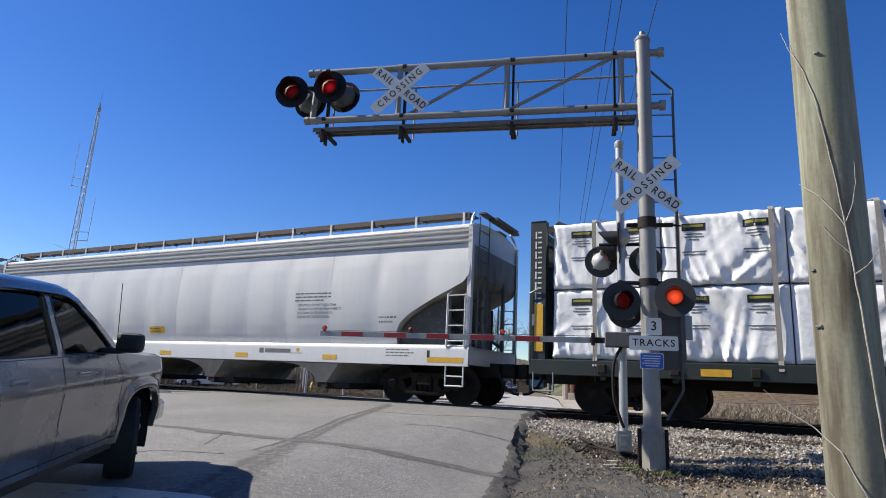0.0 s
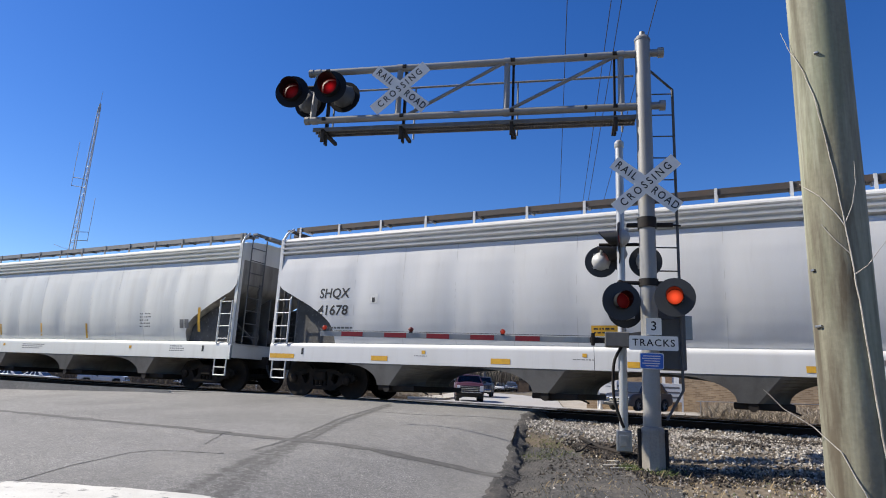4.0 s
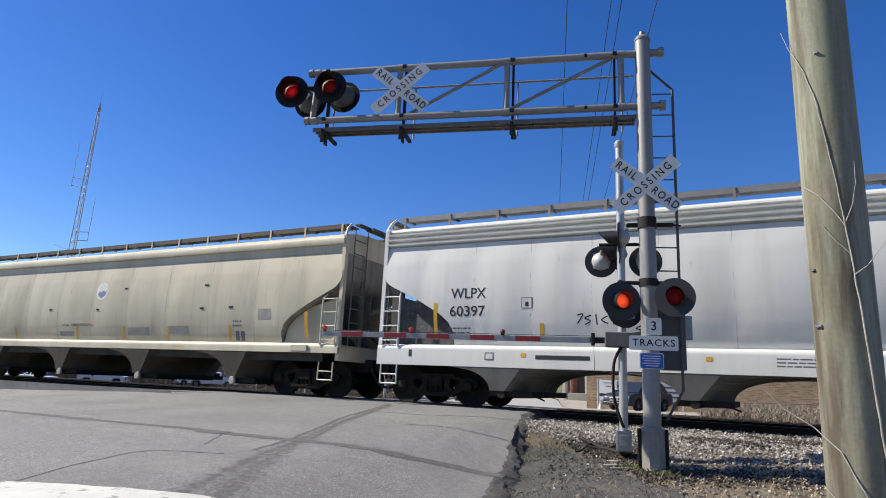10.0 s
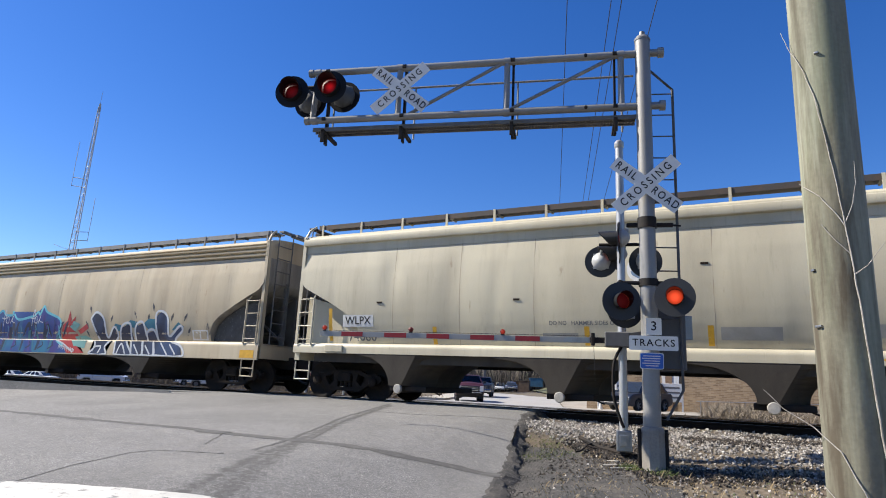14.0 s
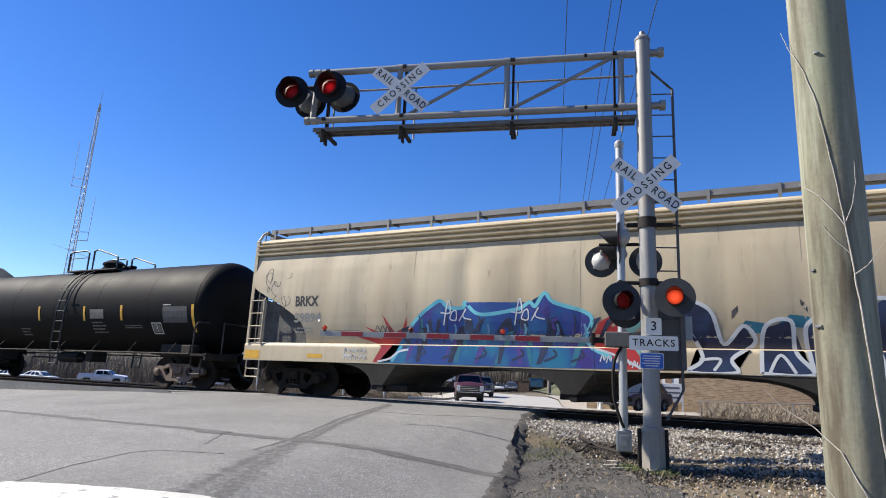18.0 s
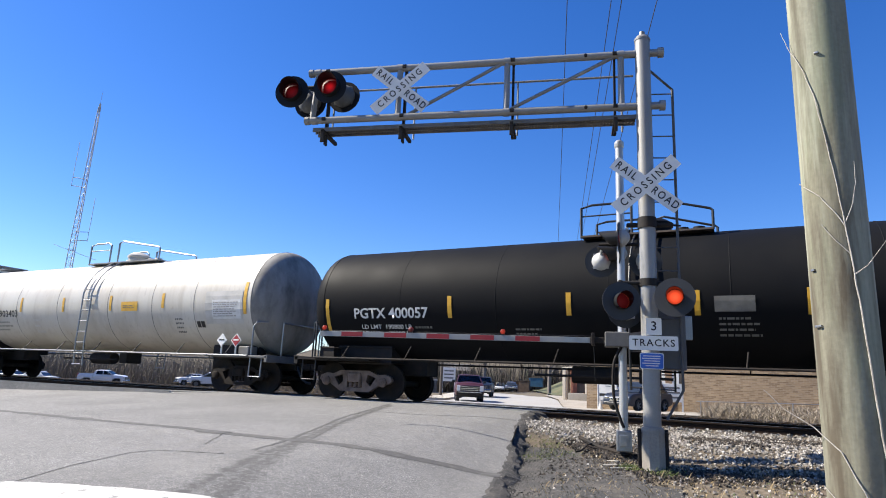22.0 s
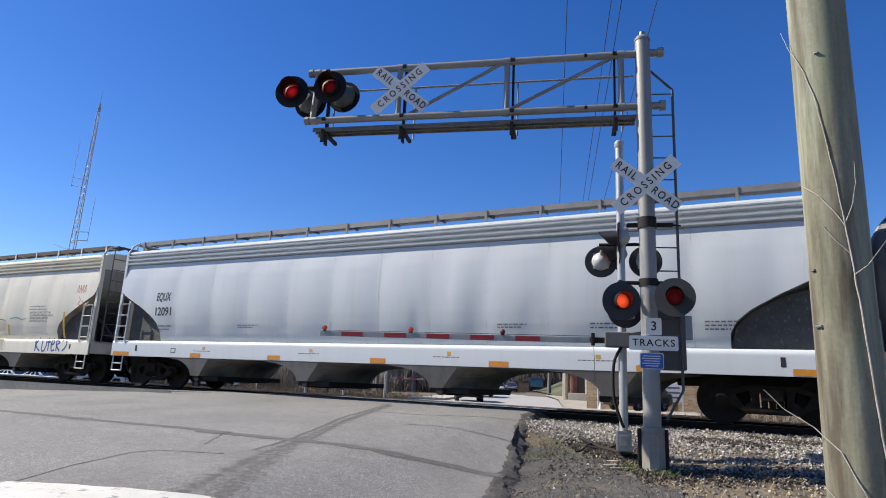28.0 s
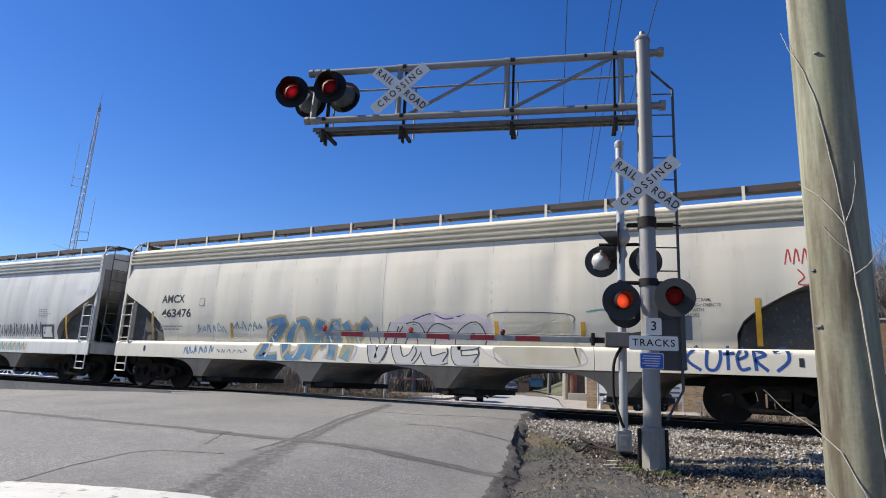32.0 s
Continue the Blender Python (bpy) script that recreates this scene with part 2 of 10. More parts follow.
def asphalt_material():
    """Worn asphalt: cloudy wear, pale aggregate showing between dark binder, a few bright chips."""
    m = mat("worn grey asphalt", (0.200, 0.197, 0.192), 0.82, 0, 0.12, 0.45, 0.10, 0.012, tint=(0.132, 0.131, 0.129), fine=70, spec=0.4)
    nt = m.node_tree
    b = nt.nodes["Principled BSDF"]
    old = b.inputs["Base Color"].links[0].from_socket
    tc = nt.nodes.new("ShaderNodeTexCoord")
    chain = old
    for scale, lo, hi, chip in ((7.0, 0.93, 1.05, 1.0), (42.0, 0.82, 1.14, 1.0), (110.0, 0.68, 1.24, 1.6)):
        vo = nt.nodes.new("ShaderNodeTexVoronoi")
        vo.inputs["Scale"].default_value = scale
        nt.links.new(tc.outputs["Object"], vo.inputs["Vector"])
        sp = nt.nodes.new("ShaderNodeSeparateColor")
        nt.links.new(vo.outputs["Color"], sp.inputs[0])
        cr = nt.nodes.new("ShaderNodeValToRGB")
        e = cr.color_ramp.elements
        e[0].position, e[0].color = 0.0, (lo, lo, lo, 1)
        e[1].position, e[1].color = 0.93, (hi, hi, hi, 1)
        top = e.new(0.985)
        top.color = (hi * chip, hi * chip, hi * chip * 0.98, 1)
        nt.links.new(sp.outputs[0], cr.inputs[0])
        mx = nt.nodes.new("ShaderNodeMix")
        mx.data_type, mx.blend_type = "RGBA", "MULTIPLY"
        mx.inputs[0].default_value = 1.0
        nt.links.new(chain, mx.inputs[6])
        nt.links.new(cr.outputs[0], mx.inputs[7])
        chain = mx.outputs[2]
    nt.links.new(chain, b.inputs["Base Color"])
    return m


M_ASPHALT = grime(asphalt_material(), (0.105, 0.102, 0.098), 0.22, 0.48, 0.68, 0.45, 1.0, 5)
grime(M_ASPHALT, (0.27, 0.26, 0.245), 0.5, 0.55, 0.75, 0.4, 1.0, 6)


def stain(m, line, width, color, amount, scale=9.0):
    """A scuffed streak along a line of ground points, broken up by noise, darkest along its middle."""
    nt = m.node_tree
    b = nt.nodes["Principled BSDF"]
    tc = nt.nodes.new("ShaderNodeTexCoord")
    near = None

    def op(kind, *socks):
        n = nt.nodes.new("ShaderNodeMath")
        n.operation = kind
        for k, s in enumerate(socks):
            if isinstance(s, (int, float)):
                n.inputs[k].default_value = s
            else:
                nt.links.new(s, n.inputs[k])
        return n.outputs[0]

    sep = nt.nodes.new("ShaderNodeSeparateXYZ")
    nt.links.new(tc.outputs["Object"], sep.inputs[0])
    for (x0, y0), (x1, y1) in zip(line, line[1:]):
        L2 = (x1 - x0) ** 2 + (y1 - y0) ** 2
        px, py = op("SUBTRACT", sep.outputs[0], x0), op("SUBTRACT", sep.outputs[1], y0)
        t = op("DIVIDE", op("ADD", op("MULTIPLY", px, x1 - x0), op("MULTIPLY", py, y1 - y0)), L2)
        t = op("MINIMUM", op("MAXIMUM", t, 0.0), 1.0)
        ex, ey = op("SUBTRACT", px, op("MULTIPLY", t, x1 - x0)), op("SUBTRACT", py, op("MULTIPLY", t, y1 - y0))
        d = op("SQRT", op("ADD", op("MULTIPLY", ex, ex), op("MULTIPLY", ey, ey)))
        near = d if near is None else op("MINIMUM", near, d)
    n = nt.nodes.new("ShaderNodeTexNoise")
    n.inputs["Scale"].default_value, n.inputs["Detail"].default_value, n.inputs["Roughness"].default_value = scale, 8, 0.7
    nt.links.new(tc.outputs["Object"], n.inputs["Vector"])
    core = nt.nodes.new("ShaderNodeMapRange")
    core.inputs[1].default_value, core.inputs[2].default_value, core.inputs[3].default_value, core.inputs[4].default_value = 0.0, width, 0.20, -0.26
    nt.links.new(near, core.inputs[0])
    r = nt.nodes.new("ShaderNodeMapRange")
    r.inputs[1].default_value, r.inputs[2].default_value, r.inputs[3].default_value, r.inputs[4].default_value = 0.50, 0.72, 0.0, amount
    nt.links.new(op("ADD", n.outputs[0], core.outputs[0]), r.inputs[0])
    mx = nt.nodes.new("ShaderNodeMix")
    mx.data_type = "RGBA"
    mx.inputs[7].default_value = (*color, 1)
    nt.links.new(r.outputs[0], mx.inputs[0])
    nt.links.new(b.inputs["Base Color"].links[0].from_socket, mx.inputs[6])
    nt.links.new(mx.outputs[2], b.inputs["Base Color"])
    return m


stain(M_ASPHALT, [(-7.9, -2.0), (-6.95, -4.95), (-6.1, -7.2), (-5.62, -8.6), (-5.1, -9.85), (-4.7, -10.8)], 0.36, (0.062, 0.060, 0.058), 0.9, 9.0)
stain(M_ASPHALT, [(-6.1, -7.3), (-5.45, -8.5), (-4.9, -9.6), (-4.55, -10.3)], 0.50, (0.065, 0.063, 0.061), 0.85, 13.0)
stain(M_ASPHALT, [(-5.6, -7.45), (-3.3, -6.8)], 0.30, (0.10, 0.098, 0.095), 0.6, 6.0)
M_TAR = mat("tar sealed crack", (0.078, 0.076, 0.074), 0.85, 0, 0.22, 9, 0.16, 0.006, tint=(0.14, 0.137, 0.13), fine=45)
M_OLDASPH = mat("crumbled old asphalt", (0.046, 0.044, 0.042), 0.95, 0, 0.25, 3.0, 0.22, 0.05, tint=(0.085, 0.078, 0.070), fine=42)
grime(M_OLDASPH, (0.15, 0.13, 0.105), 1.6, 0.52, 0.70, 0.6, 1.0, 9)
grime(M_OLDASPH, (0.30, 0.28, 0.25), 34.0, 0.60, 0.68, 0.8, 1.0, 4)
M_BALLASTBED = grime(mat("ballast bed", (0.135, 0.105, 0.07), 0.95, 0, 0.25, 2.0, 0.2, 0.05, tint=(0.07, 0.056, 0.042), fine=26), (0.045, 0.036, 0.027), 3.0, 0.50, 0.64, 0.8, 1.0, 9)
M_PAINTLINE = mat("worn white road paint", (0.62, 0.61, 0.56), 0.6, 0, 0.10, 3.5, 0.05, 0.003, tint=(0.40, 0.39, 0.36))
grime(M_PAINTLINE, (0.17, 0.165, 0.155), 5.0, 0.57, 0.63, 0.85, 1.0, 8)
M_CONC = mat("concrete", (0.47, 0.44, 0.38), 0.9, 0, 0.12, 1.0, 0.06, 0.006)


def steps(a, b, d0, grow, limit):
    out, d = [a], d0
    while out[-1] < b:
        out.append(min(b, out[-1] + d))
        d = min(limit, d * grow)
    return out


def sheet(name, xs, ys, zfun, material):
    bm = bmesh.new()
    rows = [[bm.verts.new((x, y, zfun(x, y))) for x in xs] for y in ys]
    for a, b in zip(rows, rows[1:]):
        for k in range(len(xs) - 1):
            bm.faces.new((a[k], a[k + 1], b[k + 1], b[k]))
    return part(name, bm, material, smooth=True)


gx = [-x for x in steps(5, 2500, 0.6, 1.12, 300)][::-1] + [-4.4 + 0.4 * k for k in range(36)] + steps(10.2, 2500, 0.6, 1.16, 300)
gy = [-y for y in steps(9, 2500, 0.6, 1.16, 300)][::-1] + [-8.6 + 0.4 * k for k in range(46)] + steps(10.2, 2500, 0.6, 1.14, 300)
def ground_z(x, y):
    z = lie(x, y) - 0.055 - 0.02 * ss(0, 40, abs(y))
    if x < road_right(y) + 0.1:
        z -= 0.06
    else:
        z -= 0.145 * ss(-2.9, -1.5, y) * ss(-0.3, -0.7, y)
        z -= 0.06 * ss(road_right(y) + 0.8, road_right(y) + 0.3, x) * ss(-2.4, -3.2, y) * ss(-10.0, -7.4, y)
    return z + 0.025 * noise.noise((x * 0.9, y * 0.9, 0)) * ss(-4.4, -3.0, x)


ground = struct(sheet("ground", gx, gy, ground_z, M_DIRT), "dry dirt ground with straw and thin grass", "ground")

# asphalt: the street over the crossing and the wide apron beside the track
def slump(edge):
    """The asphalt's broken edge: rolls over, crumbles and drops to the stones."""
    bm = bmesh.new()
    prev = None
    pts = [v.co.copy() for v in edge]
    fine = []
    for p, q in zip(pts, pts[1:]):
        n = max(1, int((q - p).length / 0.06)) if -12 < p.y < 12 else 1
        fine += [p.lerp(q, k / n) for k in range(n)]
    for x, y, z in fine + [pts[-1]]:
        k = 1 + 0.5 * noise.noise((y * 1.9, 4, 0))
        cur = [bm.verts.new((x - 0.05, y, z + 0.002)), bm.verts.new((x, y, z + 0.003))]
        for q, (dx, dz) in enumerate(((0.06, -0.008), (0.13, -0.032), (0.19, -0.075), (0.24, -0.13), (0.29, -0.30))):
            j = 0.030 * noise.noise((y * 2.6, q * 1.3, 2)) + 0.013 * noise.noise((y * 9, q * 2.9, 5))
            cur.append(bm.verts.new((x + dx * k + j, y, z + dz + 0.6 * j)))
        if prev:
            for a, b, c, d in zip(prev, prev[1:], cur, cur[1:]):
                bm.faces.new((a, b, d, c))
        prev = cur
    bmesh.ops.recalc_face_normals(bm, faces=bm.faces[:])
    struct(part("road_edge", bm, M_OLDASPH), "dark broken edge of the asphalt", "road")


def road_sheet():
    bm = bmesh.new()
    ys = [-60, -45, -32, -24] + [-18 + 0.3 * k for k in range(24)] + [-10.8 + 0.1 * k for k in range(96)]
    ys = sorted(set([y for y in ys if y < -1.25] + [-1.25]))
    rows = []
    for y in ys:
        xr = road_right(y) + (0.10 * noise.noise((y * 2.3, 3.1, 0)) + 0.05 * noise.noise((y * 7, 1, 0)) if y > -20 else 0)
        top = max(-58.0, -58.0)
        cols = [xr - (xr - top) * (k / 44) ** 2.0 for k in range(45)]
        rows.append([bm.verts.new((x, min(y, -2.7 - 0.02 * max(0, -14 - x)) if x < -14 and y > -3.2 else y, lie(x, y) + 0.012 * noise.noise((x * 0.35, y * 0.35, 2)))) for x in cols])
    for a, b in zip(rows, rows[1:]):
        for k in range(44):
            bm.faces.new((a[k], b[k], b[k + 1], a[k + 1]))
    slump([r[0] for r in rows])
    bmesh.ops.recalc_face_normals(bm, faces=bm.faces[:])
    return bm


road = struct(part("road", road_sheet(), M_ASPHALT, smooth=True), "worn grey asphalt street with tar lines", "road")


# asphalt between and beyond the rails, as strips with flangeways left open
def crossing_strip(y0, y1, left0, left1):
    bm = bmesh.new()
    n = max(2, int((y1 - y0) / 1.5) + 1)
    rows = []
    for j in range(n + 1):
        y = y0 + (y1 - y0) * j / n
        l = left0 + (left1 - left0) * j / n
        rows.append([bm.verts.new((l + (road_right(y) - l) * k / 12, y, lie(l, y) + (0.0 if y < 12 else 0.01))) for k in range(13)])
    for a, b in zip(rows, rows[1:]):
        for k in range(12):
            bm.faces.new((a[k], a[k + 1], b[k + 1], b[k]))
    slump([r[-1] for r in rows])
    for side in (rows[0], rows[-1]):
        low = [bm.verts.new(v.co - Vector((0, 0, 0.15))) for v in side]
        for k in range(12):
            bm.faces.new((side[k], side[k + 1], low[k + 1], low[k]))
    bmesh.ops.recalc_face_normals(bm, faces=bm.faces[:])
    return bm


GAUGE = 0.7525
TRACKS = (0.0, 4.4, 8.8)
edges = [-1.25]
for ty in TRACKS:
    edges += [ty - GAUGE - 0.05, ty - GAUGE + 0.08, ty + GAUGE - 0.08, ty + GAUGE + 0.05]
edges += [14.0]
for a, b in zip(edges[0::2], edges[1::2]):
    struct(part("crossing_surface", crossing_strip(a, b, -13.2 - 0.2 * max(0, a), -13.2 - 0.2 * max(0, b)), M_ASPHALT, smooth=True), "asphalt crossing surface between the rails", "road")


def far_road():
    bm = bmesh.new()
    rows = []
    for j in range(40):
        y = 14.0 + 186 * (j / 39) ** 1.5
        bend = 0.11 * max(0.0, y - 45)
        xr, xl = -8.1 - 0.32 * (y - 14) - bend, -16.2 - 0.36 * (y - 14) - bend
        rows.append([bm.verts.new((xl + (xr - xl) * k / 8, y, lie(xl, y) + 0.012)) for k in range(9)])
    for a, b in zip(rows, rows[1:]):
        for k in range(8):
            bm.faces.new((a[k], a[k + 1], b[k + 1], b[k]))
    return bm


M_PALEROAD = mat("pale worn asphalt", (0.36, 0.35, 0.335), 0.9, 0, 0.12, 0.35, 0.10, 0.006, tint=(0.28, 0.27, 0.255), fine=30)
struct(part("road_beyond", far_road(), M_PALEROAD, smooth=True), "pale asphalt street running on beyond the tracks", "road")


def walkway_beyond():
    bm = bmesh.new()
    rows = []
    for j in range(16):
        y = 12 + 40 * j / 15
        xr = -16.3 - 0.36 * (y - 14)
        rows.append([bm.verts.new((xr - 2.2, y, lie(xr, y) + 0.14)), bm.verts.new((xr, y, lie(xr, y) + 0.14)), bm.verts.new((xr, y, lie(xr, y) - 0.1))])
    for a, b in zip(rows, rows[1:]):
        for k in range(2):
            bm.faces.new((a[k], a[k + 1], b[k + 1], b[k]))
    return bm


struct(part("pavement", walkway_beyond(), M_CONC), "pale concrete pavement with a kerb beyond the tracks", "pavement")


# tar lines, skid marks and the stop line lie 3 to 4 mm proud of the asphalt
ROAD_TREE = BVHTree.FromPolygons([v.co for v in road.data.vertices], [tuple(p.vertices) for p in road.data.polygons])


def road_z(x, y):
    hit = ROAD_TREE.ray_cast(Vector((x, y, 3.0)), Vector((0, 0, -1)))[0]
    return hit.z if hit else lie(x, y)


def ribbon(name, pts, width, material, lift=0.016, wob=0.02, seed=0):
    bm = bmesh.new()
    dense = []
    for (x0, y0), (x1, y1) in zip(pts, pts[1:]):
        n = max(2, int(math.hypot(x1 - x0, y1 - y0) / 0.12))
        dense += [(x0 + (x1 - x0) * k / n, y0 + (y1 - y0) * k / n) for k in range(n)]
    dense.append(pts[-1])
    prev = None
    for k, (x, y) in enumerate(dense):
        xa, ya = dense[max(0, k - 1)]
        xb, yb = dense[min(len(dense) - 1, k + 1)]
        d = Vector((xb - xa, yb - ya)).normalized()
        w = width * (1 + (0.5 if width < 0.5 else 0.12) * noise.noise((x * 3, y * 3, seed))) / 2
        o = wob * noise.noise((x * 1.7, y * 1.7, seed + 5))
        cur = []
        for s in (-1, 1):
            px, py = x - d.y * (o + s * w), y + d.x * (o + s * w)
            cur.append(bm.verts.new((px, py, road_z(px, py) + lift - 0.0125)))
        if prev:
            bm.faces.new((prev[0], cur[0], cur[1], prev[1]))
        prev = cur
    bmesh.ops.recalc_face_normals(bm, faces=bm.faces[:])
    return struct(part(name, bm, material), "dark tar line on the asphalt" if material is M_TAR else "worn white stop line", "road marking")


ribbon("tar_line", [(-17.0, -8.0), (-13.17, -7.62), (-9.58, -7.48), (-8.36, -7.40), (-7.65, -7.45), (-6.52, -7.43), (-5.7, -7.41), (-4.95, -7.42), (-4.32, -7.20), (-3.8, -6.93), (-3.16, -6.77)], 0.20, M_TAR)
ribbon("tar_line", [(-7.95, -7.46), (-7.4, -7.46)], 0.27, M_TAR, 0.02, seed=4)
ribbon("tar_line", [(-8.1, -1.6), (-7.15, -4.94), (-6.25, -7.25), (-5.95, -8.4)], 0.07, M_TAR, 0.016, 0.05, seed=9)
ribbon("tar_line", [(-7.75, -2.3), (-6.75, -5.5), (-5.9, -7.35)], 0.05, M_TAR, 0.016, 0.05, seed=19)
ribbon("tar_line", [(-7.38, -3.45), (-6.29, -3.42), (-5.3, -3.05), (-4.45, -2.75)], 0.035, M_TAR, seed=29)
ribbon("tar_line", [(-6.45, -11.1), (-6.7, -10.6), (-6.87, -10.17), (-7.07, -9.33), (-6.98, -9.04), (-6.08, -8.75)], 0.022, M_TAR, 0.016, 0.05, seed=39)
ribbon("tar_line", [(-7.42, -7.5), (-7.15, -8.0), (-6.84, -8.35)], 0.022, M_TAR, 0.016, 0.08, seed=49)
ribbon("stop_line", [(-9.6, -12.55), (-6.56, -11.33), (-5.82, -11.07), (-5.05, -10.82), (-4.35, -10.5)], 0.62, M_PAINTLINE, 0.017, 0.02, seed=80)

# crumbled old asphalt shoulder and the ballast shoulder
def bed(name, outline, lift, material, label, cat, res=0.35):
    xs = [p[0] for p in outline]
    ys = [p[1] for p in outline]
    bm = bmesh.new()
    vs = [bm.verts.new((x, y, 0)) for x, y in outline]
    bm.faces.new(vs)
    for axis, lo, hi in ((0, min(xs), max(xs)), (1, min(ys), max(ys))):
        a = lo + res
        while a < hi:
            no = (1, 0, 0) if axis == 0 else (0, 1, 0)
            co = (a, 0, 0) if axis == 0 else (0, a, 0)
            bmesh.ops.bisect_plane(bm, geom=bm.verts[:] + bm.edges[:] + bm.faces[:], plane_co=co, plane_no=no)
            a += res
    for v in bm.verts:
        v.co.z = ground_z(v.co.x, v.co.y) + lift(v.co.x, v.co.y)
    bmesh.ops.recalc_face_normals(bm, faces=bm.faces[:])
    return struct(part(name, bm, material, smooth=True), label, cat)


def rag(pts, amp, seed):
    out = []
    for k, (x0, y0) in enumerate(pts):
        x1, y1 = pts[(k + 1) % len(pts)]
        for j in range(6):
            x, y = x0 + (x1 - x0) * j / 6, y0 + (y1 - y0) * j / 6
            out.append((x + amp * noise.noise((x * 2, y * 2, seed)), y + amp * noise.noise((x * 2, y * 2, seed + 9))))
    return out


bed("shoulder", rag([(-4.35, -3.5), (-3.5, -4.15), (-3.05, -3.8), (-2.4, -4.5), (-1.7, -5.45), (-1.0, -6.3), (-0.4, -7.6), (0.2, -9.5), (-0.5, -13), (-3.0, -13), (-3.2, -7), (-4.0, -4.4)], 0.28, 3),
    lambda x, y: 0.03 + 0.012 * noise.noise((x * 2, y * 2, 7)), M_OLDASPH, "crumbled dark asphalt shoulder beside the street", "shoulder")


def ballast_z(x, y):
    """The stone shoulder: flat beside the sleepers, then down to the dirt."""
    return max(-0.29 - 0.40 * max(0.0, -1.9 - y) ** 1.1 * 0.5, ground_z(x, y) + 0.05 * ss(-4.6, -3.6, y)) + 0.02 * noise.noise((x * 1.6, y * 1.6, 4))


M_ROCK = island_mat("ballast stone", (0.105, 0.092, 0.078), (0.39, 0.355, 0.31), (0.66, 0.63, 0.58))
bm = bmesh.new()
bxs = [-4.9 + 0.25 * k for k in range(80)]
bys = [-4.8 + 0.2 * k for k in range(20)]
rows = [[bm.verts.new((max(x, road_right(y) + 0.02), y, ballast_z(x, y))) for x in bxs] for y in bys]
for a, b in zip(rows, rows[1:]):
    for k in range(len(bxs) - 1):
        bm.faces.new((a[k], a[k + 1], b[k + 1], b[k]))
ballast = struct(part("ballast", bm, M_BALLASTBED, smooth=True), "shoulder of pale crushed stone beside the track", "ballast")


def rock_verts(rng, r):
    base = [(1, 0, 0), (-1, 0, 0), (0, 1, 0), (0, -1, 0), (0, 0, 1), (0, 0, -1)]
    rot = Euler((rng.uniform(0, 6), rng.uniform(0, 6), rng.uniform(0, 6))).to_matrix()
    return [rot @ (Vector(p) * r * rng.uniform(0.6, 1.25)) for p in base]


ROCK_FACES = ((0, 2, 4), (2, 1, 4), (1, 3, 4), (3, 0, 4), (2, 0, 5), (1, 2, 5), (3, 1, 5), (0, 3, 5))


def scatter(name, n, place, size, material, label, cat, seed):
    rng = random.Random(seed)
    verts, faces = [], []
    for _ in range(n):
        x, y, z = place(rng)
        r = rng.uniform(*size)
        o = len(verts)
        verts += [v + Vector((x, y, z + r * 0.35)) for v in rock_verts(rng, r)]
        faces += [(a + o, b + o, c + o) for a, b, c in ROCK_FACES]
    me = bpy.data.meshes.new(name)
    me.from_pydata(verts, [], faces)
    me.materials.append(material)
    return tagged(new(name, me), label, cat, kind="stuff")


def on_ballast(rng):
    while True:
        x, y = rng.uniform(-4.7, 9.5), rng.triangular(-4.9, -1.0, -2.2)
        if x > road_right(y) + 0.05 and y > max(-5.0, -2.9 - 0.75 * (x + 4.2)) + rng.gauss(0, 0.18):
            bare = 0.5 + 0.5 * noise.noise((x * 0.55, y * 2.6, 8)) + 0.25 * noise.noise((x * 2.0, y * 4.0, 3))
            if y > -3.0 or rng.random() > 0.9 * ss(0.35, 0.75, bare) * ss(-2.9, -3.6, y):
                return x, y, ballast_z(x, y)


def on_dirt(rng):
    x, y = rng.uniform(-2.6, 4.5), rng.uniform(-9, -4.2)
    return x, y, ground_z(x, y) + 0.01


def on_shoulder(rng):
    y = rng.uniform(-12, -3.2)
    x = road_right(y) + (abs(rng.gauss(0.1, 0.7)) if rng.random() < 0.6 else rng.gauss(0.2, 0.07))
    return x, y, ground_z(x, y) + 0.035


scatter("ballast_stones", 24000, on_ballast, (0.014, 0.036), M_ROCK, "pale grey crushed ballast stones", "stones", 11)
scatter("loose_stones", 3200, on_dirt, (0.007, 0.03), M_ROCK, "loose stones on the dirt", "stones", 12)
M_CRUMB = island_mat("asphalt crumbs", (0.03, 0.029, 0.027), (0.10, 0.094, 0.088), (0.30, 0.28, 0.26))
scatter("asphalt_crumbs", 6000, on_shoulder, (0.003, 0.013), M_CRUMB, "dark crumbs of broken asphalt", "stones", 13)

